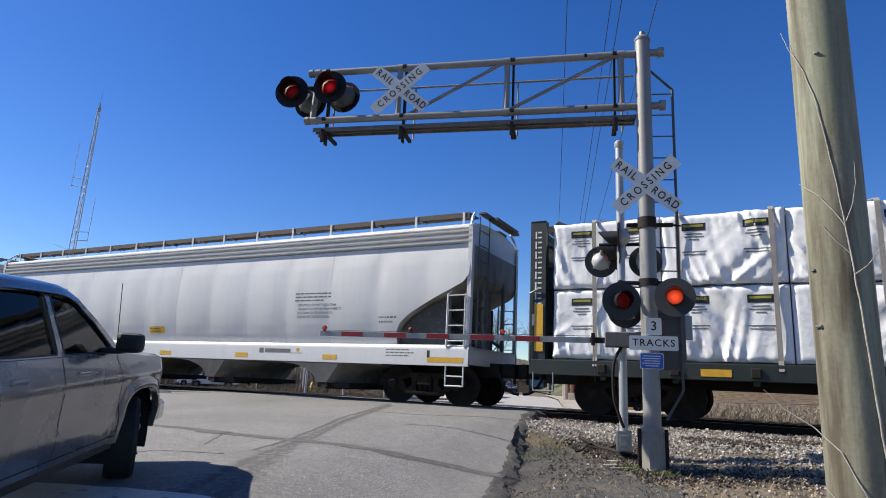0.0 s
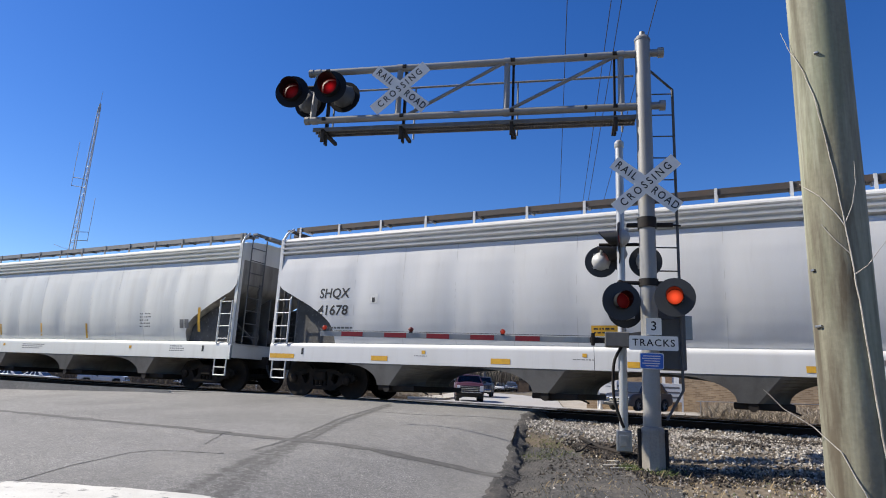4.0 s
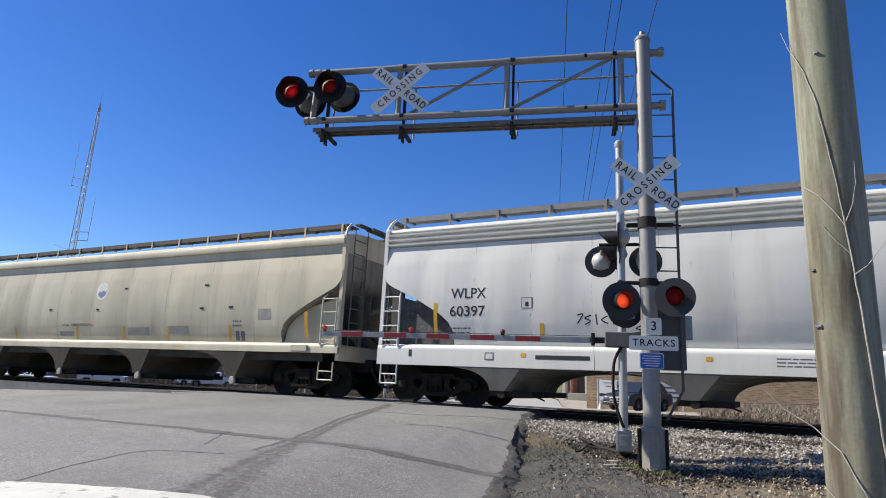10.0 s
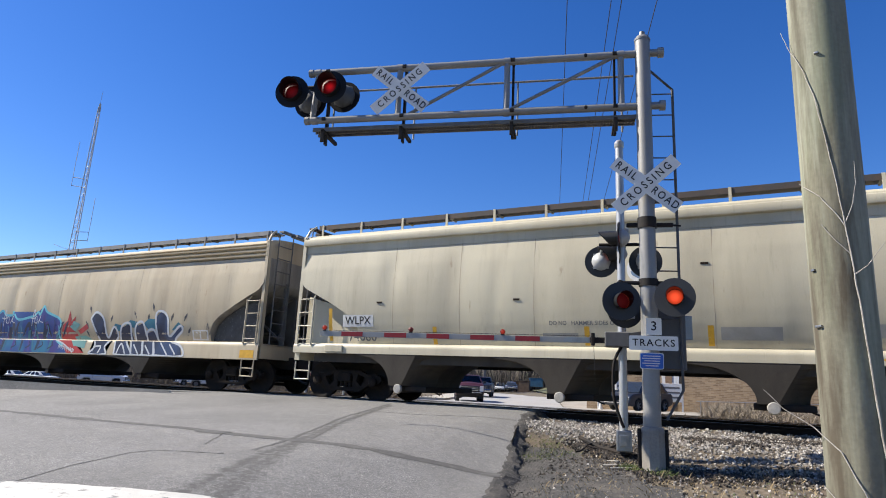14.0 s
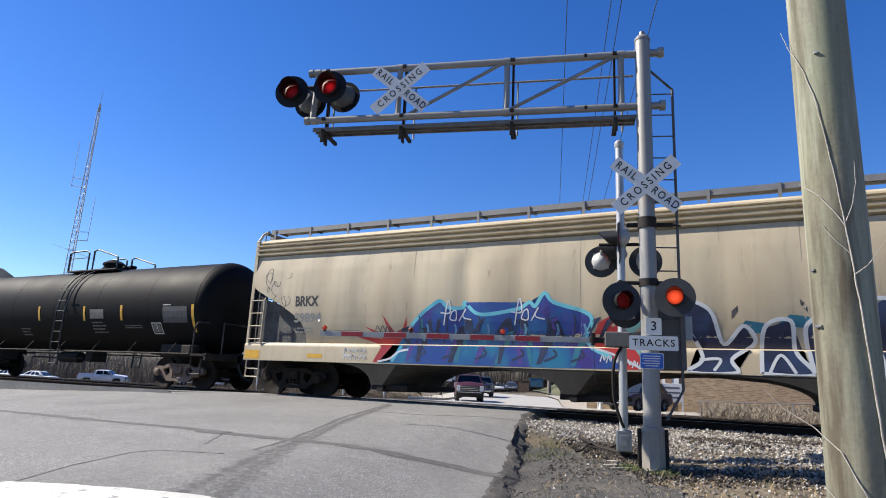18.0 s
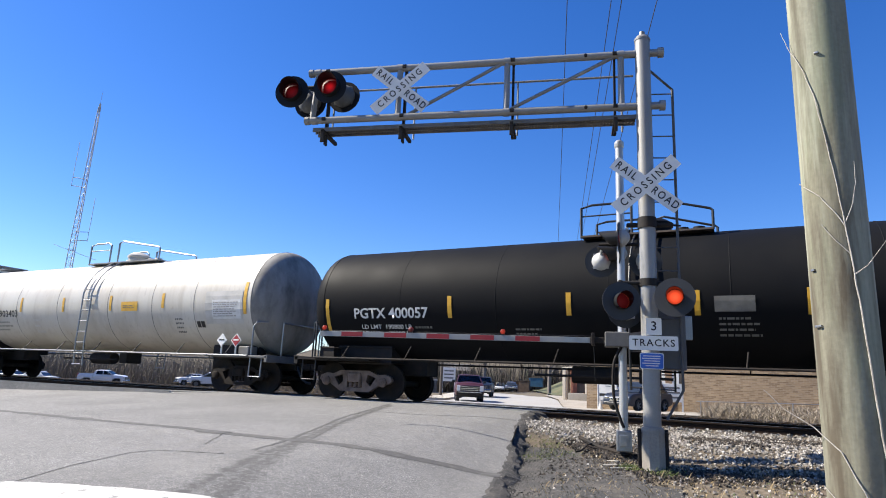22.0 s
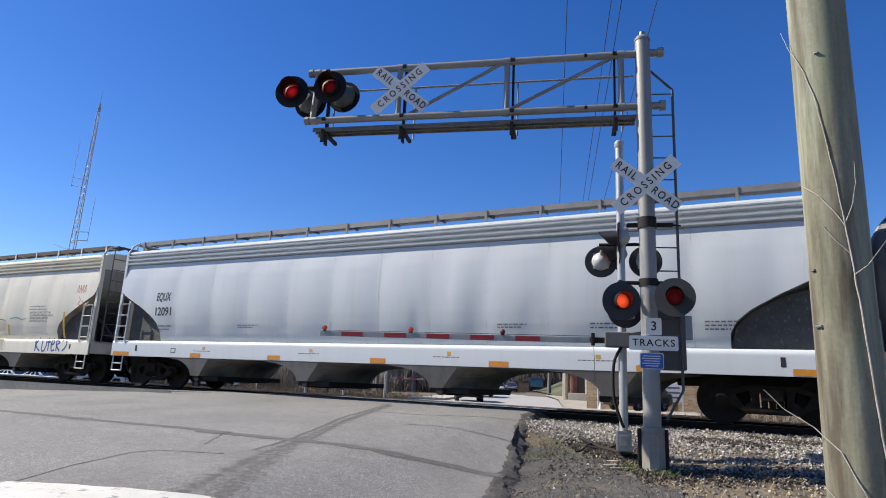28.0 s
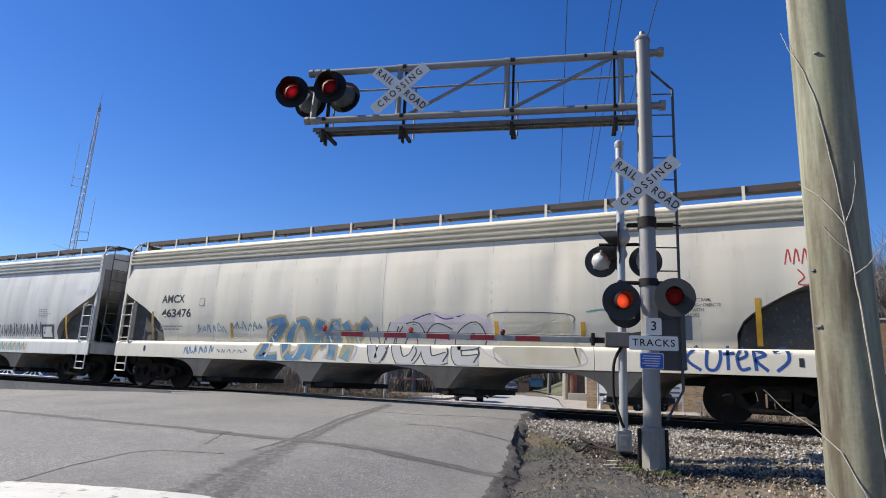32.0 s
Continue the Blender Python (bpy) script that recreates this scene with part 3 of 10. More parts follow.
def on_clods(rng):
    # the last six spots stand in for a cast shadow on the ballast
    cx, cy, s = rng.choice(((-2.75, -3.55, 0.16), (-2.5, -3.75, 0.18), (-2.2, -3.95, 0.16), (-2.1, -4.6, 0.22), (-2.4, -4.9, 0.3), (-1.6, -5.3, 0.3), (-0.7, -5.1, 0.3), (0.4, -4.7, 0.5), (-1.9, -5.7, 0.4), (-2.45, -3.6, 0.16), (-2.3, -3.85, 0.14), (-2.6, -3.5, 0.12), (-2.4, -3.7, 0.12), (-2.2, -3.85, 0.12), (-2.0, -4.0, 0.12), (-2.1, -4.2, 0.14), (-1.08, -2.55, 0.12), (-0.71, -2.66, 0.16), (-0.36, -2.72, 0.12), (-0.1, -1.9, 0.12), (0.19, -2.3, 0.12), (0.51, -1.9, 0.15)))
    x, y = rng.gauss(cx, s * 1.4), rng.gauss(cy, s * 0.7)
    return x, y, max(ground_z(x, y), ballast_z(x, y) if y > -4.8 else -9) + 0.01


M_CLOD = island_mat("dark clod for damp dirt and shadow", (0.014, 0.012, 0.010), (0.06, 0.047, 0.036), (0.16, 0.12, 0.085))
scatter("dirt_and_shadow_clods", 9500, on_clods, (0.006, 0.034), M_CLOD, "dark clods of damp dirt and bark, some in place of a shadow", "dirt", 14)

# a half-buried conduit curving towards the mast's foot
def ground_top(x, y):
    return max(ground_z(x, y), ballast_z(x, y) if y > -4.8 else -9)


pts = [(-3.05, -3.2), (-2.8, -3.5), (-2.55, -3.78), (-2.3, -4.0), (-2.05, -4.15), (-1.8, -4.22)]
tagged(part("buried_conduit", pipe(bmesh.new(), [(x, y, ground_top(x, y) + 0.045 + 0.015 * (k % 2)) for k, (x, y) in enumerate(pts)], 0.034, 8), M_DARKSTEEL, smooth=True), "dark half-buried conduit beside the signal mast", "conduit")
rng_ = random.Random(61)
for k in range(6):
    x, y = -2.45 + rng_.gauss(0, 0.22), -3.8 + rng_.gauss(0, 0.16)
    a = rng_.uniform(0, 6.28)
    loop = []
    for q in range(9):
        u = q / 8
        lx, ly = x + (u - 0.5) * 0.5 * math.cos(a) + 0.06 * math.sin(7 * u + k), y + (u - 0.5) * 0.35 * math.sin(a) + 0.05 * math.cos(5 * u + 2 * k)
        loop.append((lx, ly, ground_top(lx, ly) + 0.02 + 0.09 * math.sin(math.pi * u) * rng_.uniform(0.5, 1)))
    tagged(part("cable", pipe(bmesh.new(), loop, 0.016, 6), M_DARKSTEEL, smooth=True), "short black cable end lying in the dirt", "cable", "cable ends by the mast")
rng_ = random.Random(88)
for k in range(7):
    x, y = -1.75 + rng_.uniform(-0.5, 0.35), -5.0 + rng_.uniform(-0.35, 0.25)
    a, L = rng_.uniform(-0.5, 0.5), rng_.uniform(0.08, 0.24)
    z = ground_top(x, y) + 0.03
    tagged(part("stick", tube(bmesh.new(), (x - L * math.cos(a), y - L * math.sin(a), z), (x + L * math.cos(a), y + L * math.sin(a), z + 0.02), 0.012, 6, 0.008), M_CONC), "short pale stick on the dirt", "stick", "sticks by the mast")

# thin grass and straw
M_GRASS = island_mat("thin grass", (0.06, 0.10, 0.025), (0.16, 0.18, 0.06), (0.30, 0.24, 0.12))
M_STRAW = island_mat("dry straw", (0.30, 0.22, 0.11), (0.46, 0.36, 0.21))


def blades(name, n, place, length, material, label, seed, flat=0.3):
    rng = random.Random(seed)
    verts, faces = [], []
    for _ in range(n):
        x, y, z = place(rng)
        a = rng.uniform(0, math.tau)
        L = rng.uniform(*length)
        tip = Vector((math.cos(a) * L * rng.uniform(0.2, 1), math.sin(a) * L * rng.uniform(0.2, 1), L * rng.uniform(flat, 1.0)))
        w = Vector((-math.sin(a), math.cos(a), 0)) * 0.004 * (1 + 3 * L)
        o = len(verts)
        p = Vector((x, y, z))
        verts += [p - w, p + w, p + tip * 0.6 + w * 0.7 + Vector((0, 0, 0.1 * L)), p + tip]
        faces += [(o, o + 1, o + 2), (o, o + 2, o + 3)]
    me = bpy.data.meshes.new(name)
    me.from_pydata(verts, [], faces)
    me.materials.append(material)
    return tagged(new(name, me), label, "grass", kind="stuff")


def grass_spots(rng):
    cx, cy, s = rng.choice(((-3.75, -3.55, 0.2), (-3.4, -3.7, 0.2), (-3.55, -4.85, 0.2), (-3.3, -4.4, 0.3), (-1.33, -5.25, 0.12), (-1.78, -5.1, 0.10), (0.6, -6.4, 0.5)))
    x, y = rng.gauss(cx, s), rng.gauss(cy, s)
    return x, y, ground_z(x, y) + 0.02


blades("grass", 2400, grass_spots, (0.03, 0.09), M_GRASS, "thin green weeds at the road edge", 21)
blades("straw", 3500, on_dirt, (0.04, 0.12), M_STRAW, "dry straw lying on the dirt", 22, 0.05)

# ---- tracks ----
M_RAIL = mat("rusty rail", (0.024, 0.016, 0.012), 0.95, 0.0, 0.2, 6, 0.10, 0.004, tint=(0.040, 0.025, 0.017), spec=0.15)
M_RAILTOP = mat("worn rail head", (0.16, 0.15, 0.14), 0.5, 0.4, 0.1, 6, 0.03, 0.001)
M_TIE = mat("creosoted sleeper", (0.075, 0.058, 0.045), 0.9, 0, 0.2, 4, 0.12, 0.01, rand=0.25)
RAIL = [(-0.07, -0.18), (0.07, -0.18), (0.07, -0.165), (0.012, -0.14), (0.012, -0.045), (0.036, -0.035), (0.036, -0.004), (-0.036, -0.004), (-0.036, -0.035), (-0.012, -0.045), (-0.012, -0.14), (-0.07, -0.165)]
rail_me = None
for ty in TRACKS:
    track = thing("railway_track", "rusty steel rails on dark sleepers", "railway track", "parallel tracks", (0, ty, lie(-8, ty)))
    for s in (-1, 1):
        if rail_me is None:
            bm = prism(bmesh.new(), RAIL, -260, 260, "x")
            rail = part("rail", bm, M_RAIL, track)
            rail_me = rail.data
            bm = bx(bmesh.new(), -260, 260, -0.033, 0.033, -0.004, 0.0)
            head = part("rail_head", bm, M_RAILTOP, rail, "bright worn running surface")
            head_me = head.data
        else:
            rail = part("rail", rail_me, None, track)
            head = part("rail_head", head_me, None, rail, "bright worn running surface")
        rail.location = (0, s * GAUGE, 0)
    if ty == TRACKS[0]:
        tie_me = None
        for k in range(34):
            x = -4.3 + 0.53 * k
            if tie_me is None:
                tie = part("sleeper", bx(bmesh.new(), -0.11, 0.11, -1.3, 1.3, -0.36, -0.185, 0.012), M_TIE, track)
                tie_me = tie.data
            else:
                tie = part("sleeper", tie_me, None, track)
            tie.location = (x, 0, 0)
# stone bed under the three tracks off the street
for x0, x1 in ((-260, -14.5), (-4.4, 260)):
    bm = bmesh.new()
    xs = [x0 + (x1 - x0) * k / 40 for k in range(41)]
    prof = ((-2.0, -0.46), (-1.4, -0.30), (6, -0.38), (10.3, -0.48), (12.0, -0.8))
    rows = [[bm.verts.new((max(x, road_right(y) + 0.1) if x0 > -10 else min(x, -13.4 - 0.2 * max(0, y)), y, z)) for x in xs] for y, z in prof]
    for a, b in zip(rows, rows[1:]):
        for k in range(40):
            bm.faces.new((a[k], a[k + 1], b[k + 1], b[k]))
    struct(part("track_bed", bm, M_BALLASTBED, smooth=True), "grey stone bed under the tracks", "ballast")

# ---- crossing signals ----
def rounded(pts, n=6):
    """Points of a smooth line through the given ones."""
    out = []
    m = len(pts)
    for k in range(m - 1):
        p0, p1, p2, p3 = (Vector(pts[max(0, min(m - 1, k + d))]) for d in (-1, 0, 1, 2))
        for q in range(n):
            t = q / n
            out.append(0.5 * ((2 * p1) + (p2 - p0) * t + (2 * p0 - 5 * p1 + 4 * p2 - p3) * t * t + (3 * p1 - p0 - 3 * p2 + p3) * t ** 3))
    return out + [Vector(pts[-1])]


FLASHERS = []                     # (lamp disc, its place, phase): turned in motions()
M_DISC = mat("matt black target board", (0.022, 0.024, 0.029), 0.6, 0.0, 0.2, 4, 0.06, 0.002, tint=(0.032, 0.033, 0.037))
M_DISCBLACK = mat("black enamelled target board", (0.010, 0.011, 0.014), 0.6, 0.0, 0.2, 4, 0.06, 0.002, tint=(0.018, 0.019, 0.023), spec=0.2)
M_DRUM = mat("grey lamp drum", (0.13, 0.13, 0.125), 0.6, 0.0, 0.2, 6, 0.06, 0.002)
M_HOUSING = mat("white lamp housing", (0.48, 0.48, 0.47), 0.45, 0.0, 0.12, 8, 0.04, 0.002)


def signal_head(owner, place, turn, disc=0.28, lens=0.105, phase=None, hood=0.26, housing=M_HOUSING, board=None):
    """A flashing light unit: black target board, hood, housing behind and a turning lamp disc inside. It faces local -y."""
    bm = bmesh.new()
    lathe(bm, [(lens + 0.012, -0.004), (disc, -0.004), (disc, 0.008), (lens + 0.012, 0.008), (lens + 0.012, -0.004)], 36, pose(0, 0, 0, 90))
    head = part("target_board", bm, board or M_DISC, owner, "round black target board", True)
    head.location, head.rotation_euler = place, (0, 0, radians(turn))
    # hood: a tube cut back along its lower front
    bm = bmesh.new()
    n = 24
    for r0, flip in ((lens + 0.012, False), (lens + 0.018, True)):
        ring = []
        for k in range(n + 1):
            a = math.tau * k / n
            cut = hood * (0.42 + 0.58 * (0.5 + 0.5 * math.sin(a)))
            ring.append((bm.verts.new((r0 * math.cos(a), 0, r0 * math.sin(a))), bm.verts.new((r0 * math.cos(a), -cut, r0 * math.sin(a) - 0.12 * cut * 0))))
        for p, q in zip(ring, ring[1:]):
            bm.faces.new((p[0], p[1], q[1], q[0]) if flip else (p[0], q[0], q[1], p[1]))
    part("hood", bm, M_BLACK, head, "black lamp hood", True)
    bm = lathe(bmesh.new(), [(lens + 0.05, 0.01), (lens + 0.055, 0.05), (lens + 0.02, 0.10), (lens * 0.7, 0.15), (0.03, 0.17), (0.0, 0.172)], 24, pose(0, 0, 0, -90))
    bx(bm, -0.02, 0.02, 0.1, 0.15, lens - 0.01, lens + 0.08, 0.005)
    for a in (0.8, 2.3, 3.9, 5.5):
        bx(bm, math.cos(a) * (lens + 0.05) - 0.02, math.cos(a) * (lens + 0.05) + 0.02, 0.02, 0.06, math.sin(a) * (lens + 0.05) - 0.02, math.sin(a) * (lens + 0.05) + 0.02)
    part("lamp_housing", bm, housing, head, "rounded white lamp housing", True)
    # lamp disc, glowing on one face only
    bm = bmesh.new()
    lathe(bm, [(0.0, -0.030), (lens * 0.5, -0.026), (lens + 0.010, -0.006), (lens + 0.010, 0.006), (lens * 0.5, 0.026), (0.0, 0.030)], 24, pose(0, 0, 0, 90))
    me = bpy.data.meshes.new("lamp_disc")
    for f in bm.faces:
        c = f.calc_center_median()
        f.smooth = True
        f.material_index = 0 if c.y < -0.001 else 1
    bmesh.ops.recalc_face_normals(bm, faces=bm.faces[:])
    bm.to_mesh(me)
    bm.free()
    me.materials.append(M_REDNEAR if disc < 0.3 else M_REDFAR)
    me.materials.append(M_REDNEAROFF if disc < 0.3 else M_REDFAROFF)
    lamp = part("lamp_disc", me, None, head, "red signal lamp")
    lamp.location = (0, 0.02, 0)
    if phase is not None:
        FLASHERS.append((lamp, (0, 0.02, 0), phase))
    return head


def led_lens(name, color, strength, reach):
    """A lens whose light is strongest at its middle and dies away towards the rim."""
    m = glow(name, color, strength)
    nt = m.node_tree
    b = nt.nodes["Principled BSDF"]
    b.inputs["Base Color"].default_value = (0.02, 0.002, 0.003, 1)
    b.inputs["Roughness"].default_value, b.inputs["Specular IOR Level"].default_value = 0.55, 0.15
    tc = nt.nodes.new("ShaderNodeTexCoord")
    ln = nt.nodes.new("ShaderNodeVectorMath")
    ln.operation = "LENGTH"
    r = nt.nodes.new("ShaderNodeMapRange")
    r.interpolation_type = "SMOOTHSTEP"
    r.inputs[1].default_value, r.inputs[2].default_value, r.inputs[3].default_value, r.inputs[4].default_value = 0.0, reach, strength, strength * 0.10
    nt.links.new(tc.outputs["Object"], ln.inputs[0])
    nt.links.new(ln.outputs["Value"], r.inputs[0])
    nt.links.new(r.outputs[0], b.inputs["Emission Strength"])
    return m


M_REDFAR = led_lens("red led lamp lit", (0.62, 0.008, 0.012), 0.36, 0.12)
M_GATELAMP = led_lens("gate arm lamp lit", (0.98, 0.10, 0.06), 1.0, 0.055)
M_REDNEAR = led_lens("red lamp glowing", (0.95, 0.085, 0.03), 0.75, 0.145)
M_REDNEAROFF = led_lens("red lamp resting", (0.42, 0.025, 0.03), 0.055, 0.20)
M_REDFAROFF = led_lens("red led lamp resting", (0.45, 0.006, 0.009), 0.10, 0.15)


def rounded_rect(w, h, r, n=4):
    pts = []
    for cx, cy, a0 in ((w / 2 - r, h / 2 - r, 0), (-w / 2 + r, h / 2 - r, 90), (-w / 2 + r, -h / 2 + r, 180), (w / 2 - r, -h / 2 + r, 270)):
        for k in range(n + 1):
            a = radians(a0 + 90 * k / n)
            pts.append((cx + r * math.cos(a), cy + r * math.sin(a)))
    return pts


def plate(name, w, h, r, material, owner, place, label="", tilt=0.0, thick=0.004, yaw=0.0):
    bm = prism(bmesh.new(), rounded_rect(w, h, r), 0, thick, "y")
    ob = part(name, bm, material, owner, label)
    ob.location = place
    ob.rotation_euler = (0, radians(tilt), radians(yaw))
    return ob


def words(s, size, owner, place, material=M_LETTER, tilt=0.0, squeeze=1.0, name="lettering", spacing=1.0, yaw=0.0):
    ob = part(name, text_mesh(s, size, material, 0.0015, squeeze, spacing), None, owner)
    ob.matrix_basis = Matrix.Translation(place) @ pose(0, 0, 0, 0, 0, yaw) @ pose(0, 0, 0, 0, tilt, 0) @ pose(0, 0, 0, 90, 0, 0)
    return ob


def crossbuck(owner, place):
    """Two crossed white blades with black words, facing local -y."""
    a = plate("crossbuck_blade", 1.22, 0.225, 0.012, M_WHITE, owner, place, "white blade lettered RAILROAD", 39)
    words("RAIL", 0.175, a, (-0.37, -0.004, 0), squeeze=0.84, spacing=1.35)
    words("ROAD", 0.175, a, (0.36, -0.004, 0), squeeze=0.84, spacing=1.25)
    b = plate("crossbuck_blade", 1.22, 0.225, 0.012, M_WHITE, owner, (place[0], place[1] - 0.012, place[2]), "white blade lettered CROSSING", -41)
    words("CROSSING", 0.175, b, (0, -0.004, 0), squeeze=0.84, spacing=1.52)


MAST_TURN = 15.66
mast = thing("cantilever_signal", "grey metal cantilever crossing signal with red flashing lights", "crossing signal", "", (-1.5, -5.04, 0), MAST_TURN)
bm = tube(bmesh.new(), (0.0, 0, 0.0), (0.0, 0, 6.26), 0.128, 28, 0.12)
part("mast", bm, M_ALU, mast, "tall grey tubular mast", True)
bm = lathe(bmesh.new(), [(0.128, 6.22), (0.132, 6.25), (0.10, 6.30), (0.05, 6.32), (0.045, 6.39), (0.0, 6.395)], 24)
part("mast_cap", bm, M_ALU, mast, "", True)
bm = lathe(bmesh.new(), [(0.175, -0.66), (0.172, -0.02), (0.16, 0.02), (0.13, 0.03)], 8, pose(0, 0, 0, 0, 0, 22.5))
part("base_sleeve", bm, M_SLEEVE, mast, "faceted metal base sleeve")
for s in (-1, 1):
    bm = bx(bmesh.new(), s * 0.188 - 0.025, s * 0.188 + 0.025, -0.06, 0.0, -0.64, 0.0, 0.006)
    fl = part("base_flange", bm, M_DARKSTEEL, mast)
    for z in (-0.06, -0.55):
        bm = tube(bmesh.new(), (s * 0.188, -0.11, z), (s * 0.188, 0.02, z), 0.028, 6)
        part("bolt", bm, M_DARKSTEEL, fl)
for z in (6.0, 5.06):
    bm = tube(bmesh.new(), (-5.86, 0.0, z), (0.30, 0.0, z), 0.062, 20)
    part("chord", bm, M_ALU, mast, "tubular chord of the cantilever arm", True)
    bm = tube(bmesh.new(), (0.24, 0.0, z), (0.33, 0.0, z), 0.085, 20)
    part("chord_end", bm, M_ALU, mast, "", True)
    bm = tube(bmesh.new(), (-5.9, 0.0, z), (-5.82, 0.0, z), 0.075, 20)
    part("chord_end", bm, M_ALU, mast, "", True)
    part("clamp_bolt", tube(bmesh.new(), (-0.92, -0.085, z - 0.005), (-0.92, -0.055, z - 0.005), 0.028, 8), M_DARKSTEEL, mast)
for x, rod in ((-0.35, -0.10), (-2.24, 0.10), (-4.16, 0.09), (-5.72, 0.20)):
    bm = tube(bmesh.new(), (x - (0.05 if x < -5 else 0), 0, 5.06), (x, 0, 6.0), 0.052, 14)
    part("strut", bm, M_ALU, mast, "", True)
    for z in (5.06, 6.0):
        part("strut_collar", tube(bmesh.new(), (x - 0.05, 0, z), (x + 0.05, 0, z), 0.072, 16), M_ALU, mast, "", True)
    bm = bx(bmesh.new(), x + rod - 0.018, x + rod + 0.018, 0.055, 0.15, 4.62, 6.09, 0.004)
    bx(bm, x + rod - 0.035, x + rod + 0.035, -0.085, 0.09, 5.03, 5.09, 0.004)
    bx(bm, x + rod - 0.035, x + rod + 0.035, -0.085, 0.09, 5.97, 6.03, 0.004)
    part("strut_angle", bm, M_DARKSTEEL, mast, "dark angle iron")
    bm = bx(bmesh.new(), x + rod - 0.03, x + rod + 0.03, -0.08, 0.58, 4.80, 4.86, 0.006)
    bx(bm, x + rod - 0.03, x + rod + 0.03, -0.08, -0.04, 4.62, 4.86, 0.004)
    part("walkway_bracket", bm, M_DARKSTEEL, mast)
for (x0, z0), (x1, z1) in (((-3.95, 5.11), (-2.33, 5.97)), ((-2.16, 5.12), (-0.44, 5.98))):
    bm = tube(bmesh.new(), (x0, 0.0, z0), (x1, 0.0, z1), 0.030, 12)
    part("diagonal", bm, M_ALU, mast, "", True)
for z in (5.895,):
    bm = tube(bmesh.new(), (-5.75, 0.55, z), (-0.1, 0.55, z), 0.02, 10)
    part("handrail", bm, M_ALU, mast, "", True)
    for x in (-5.6, -4.0, -2.1, -0.3):
        bm = tube(bmesh.new(), (x, 0.55, 4.86), (x, 0.55, z), 0.018, 8)
        part("handrail_post", bm, M_ALU, mast)
bm = bx(bmesh.new(), -5.75, -0.12, 0.02, 0.05, 4.86, 4.93)
bx(bm, -5.75, -0.12, 0.27, 0.30, 4.86, 4.93)
bx(bm, -5.75, -0.12, 0.15, 0.17, 4.865, 4.92)
for k in range(112):
    bx(bm, -5.73 + k * 0.05, -5.718 + k * 0.05, 0.04, 0.28, 4.88, 4.91)
part("arm_walkway", bm, mat("weathered grating", (0.20, 0.19, 0.175), 0.7, 0.4, 0.2, 6, 0.08, 0.003), mast, "weathered steel grating walkway")

# ladder up the mast
ladder = part("ladder_rail", pipe(bmesh.new(), [(0.13, 0.12, 5.74), (0.47, 0.15, 5.40), (0.47, 0.15, 0.56), (0.22, 0.1, 0.13)], 0.021, 10), M_LADDER, mast, "steel ladder rail")
for k in range(13):
    z = 5.324 - 0.3707 * k
    part("rung", tube(bmesh.new(), (0.1, 0.13, z), (0.47, 0.15, z), 0.011, 8), M_LADDER, mast)
bm = bx(bmesh.new(), -0.30, 0.40, 0.05, 0.13, 3.05, 3.11, 0.01)
lathe(bm, [(0.135, 3.0), (0.142, 3.0), (0.142, 3.17), (0.135, 3.17)], 24)
tube(bm, (0.35, 0.1, 3.08), (0.52, 0.14, 3.08), 0.014)
part("upper_bracket", bm, M_DARKSTEEL, mast, "dark clamp bracket", True)
bm = tube(bmesh.new(), (-0.42, -0.02, 2.14), (0.34, -0.02, 2.14), 0.032, 12)
lathe(bm, [(0.135, 2.09), (0.145, 2.09), (0.145, 2.20), (0.135, 2.20)], 24)
for s in (-0.42, 0.32):
    tube(bm, (s, -0.02, 2.16), (s, -0.12, 2.0), 0.04, 10)
part("light_crossarm", bm, M_DARKSTEEL, mast, "dark crossarm carrying the lights", True)
signal_head(mast, (-0.43, -0.35, 1.81), 12, 0.285, 0.105, 1)
signal_head(mast, (0.32, -0.35, 1.88), -10, 0.285, 0.105, 0)
signal_head(mast, (-0.34, 0.16, 1.74), 192, 0.275, 0.105)
crossbuck(mast, (-0.02, -0.16, 3.67))
p3 = plate("three_plate", 0.22, 0.25, 0.015, M_WHITE, mast, (0.04, -0.15, 1.47), "small white plate with the number 3")
words("3", 0.19, p3, (0.0, -0.004, 0.0), squeeze=1.0)
pt = plate("tracks_plate", 0.69, 0.21, 0.02, M_WHITE, mast, (0.03, -0.155, 1.225), "white plate lettered TRACKS")
words("TRACKS", 0.145, pt, (0, -0.004, 0), squeeze=1.0, spacing=1.18)
M_BLUE = mat("blue sign sheeting", (0.02, 0.12, 0.50), 0.45, 0, 0.06, 6, 0.02, 0.0)
plate("notice_rim", 0.335, 0.235, 0.03, M_WHITE, mast, (0.0, -0.15, 0.965), "white rim of the blue notice")
pb2 = plate("notice_plate", 0.315, 0.215, 0.024, M_BLUE, mast, (0.0, -0.156, 0.965), "small blue emergency notice")
for k, w in enumerate((0.24, 0.26, 0.22, 0.25, 0.18)):
    plate("text_bar", w, 0.012, 0.002, M_WHITELETTER, pb2, (-0.01 * (k % 2), -0.003, 0.07 - 0.035 * k), "", thick=0.002)
bm = bx(bmesh.new(), 0.12, 0.55, 0.22, 0.56, 0.86, 1.86, 0.012)
part("relay_box", bm, mat("grey relay box paint", (0.115, 0.115, 0.12), 0.6, 0.0, 0.1, 3, 0.04, 0.002), mast, "dark grey relay box behind the mast")
bm = bx(bmesh.new(), 0.56, 0.68, 0.40, 0.44, 1.33, 1.70, 0.01)
part("side_plate", bm, M_STEEL, mast, "small plain plate seen from behind")
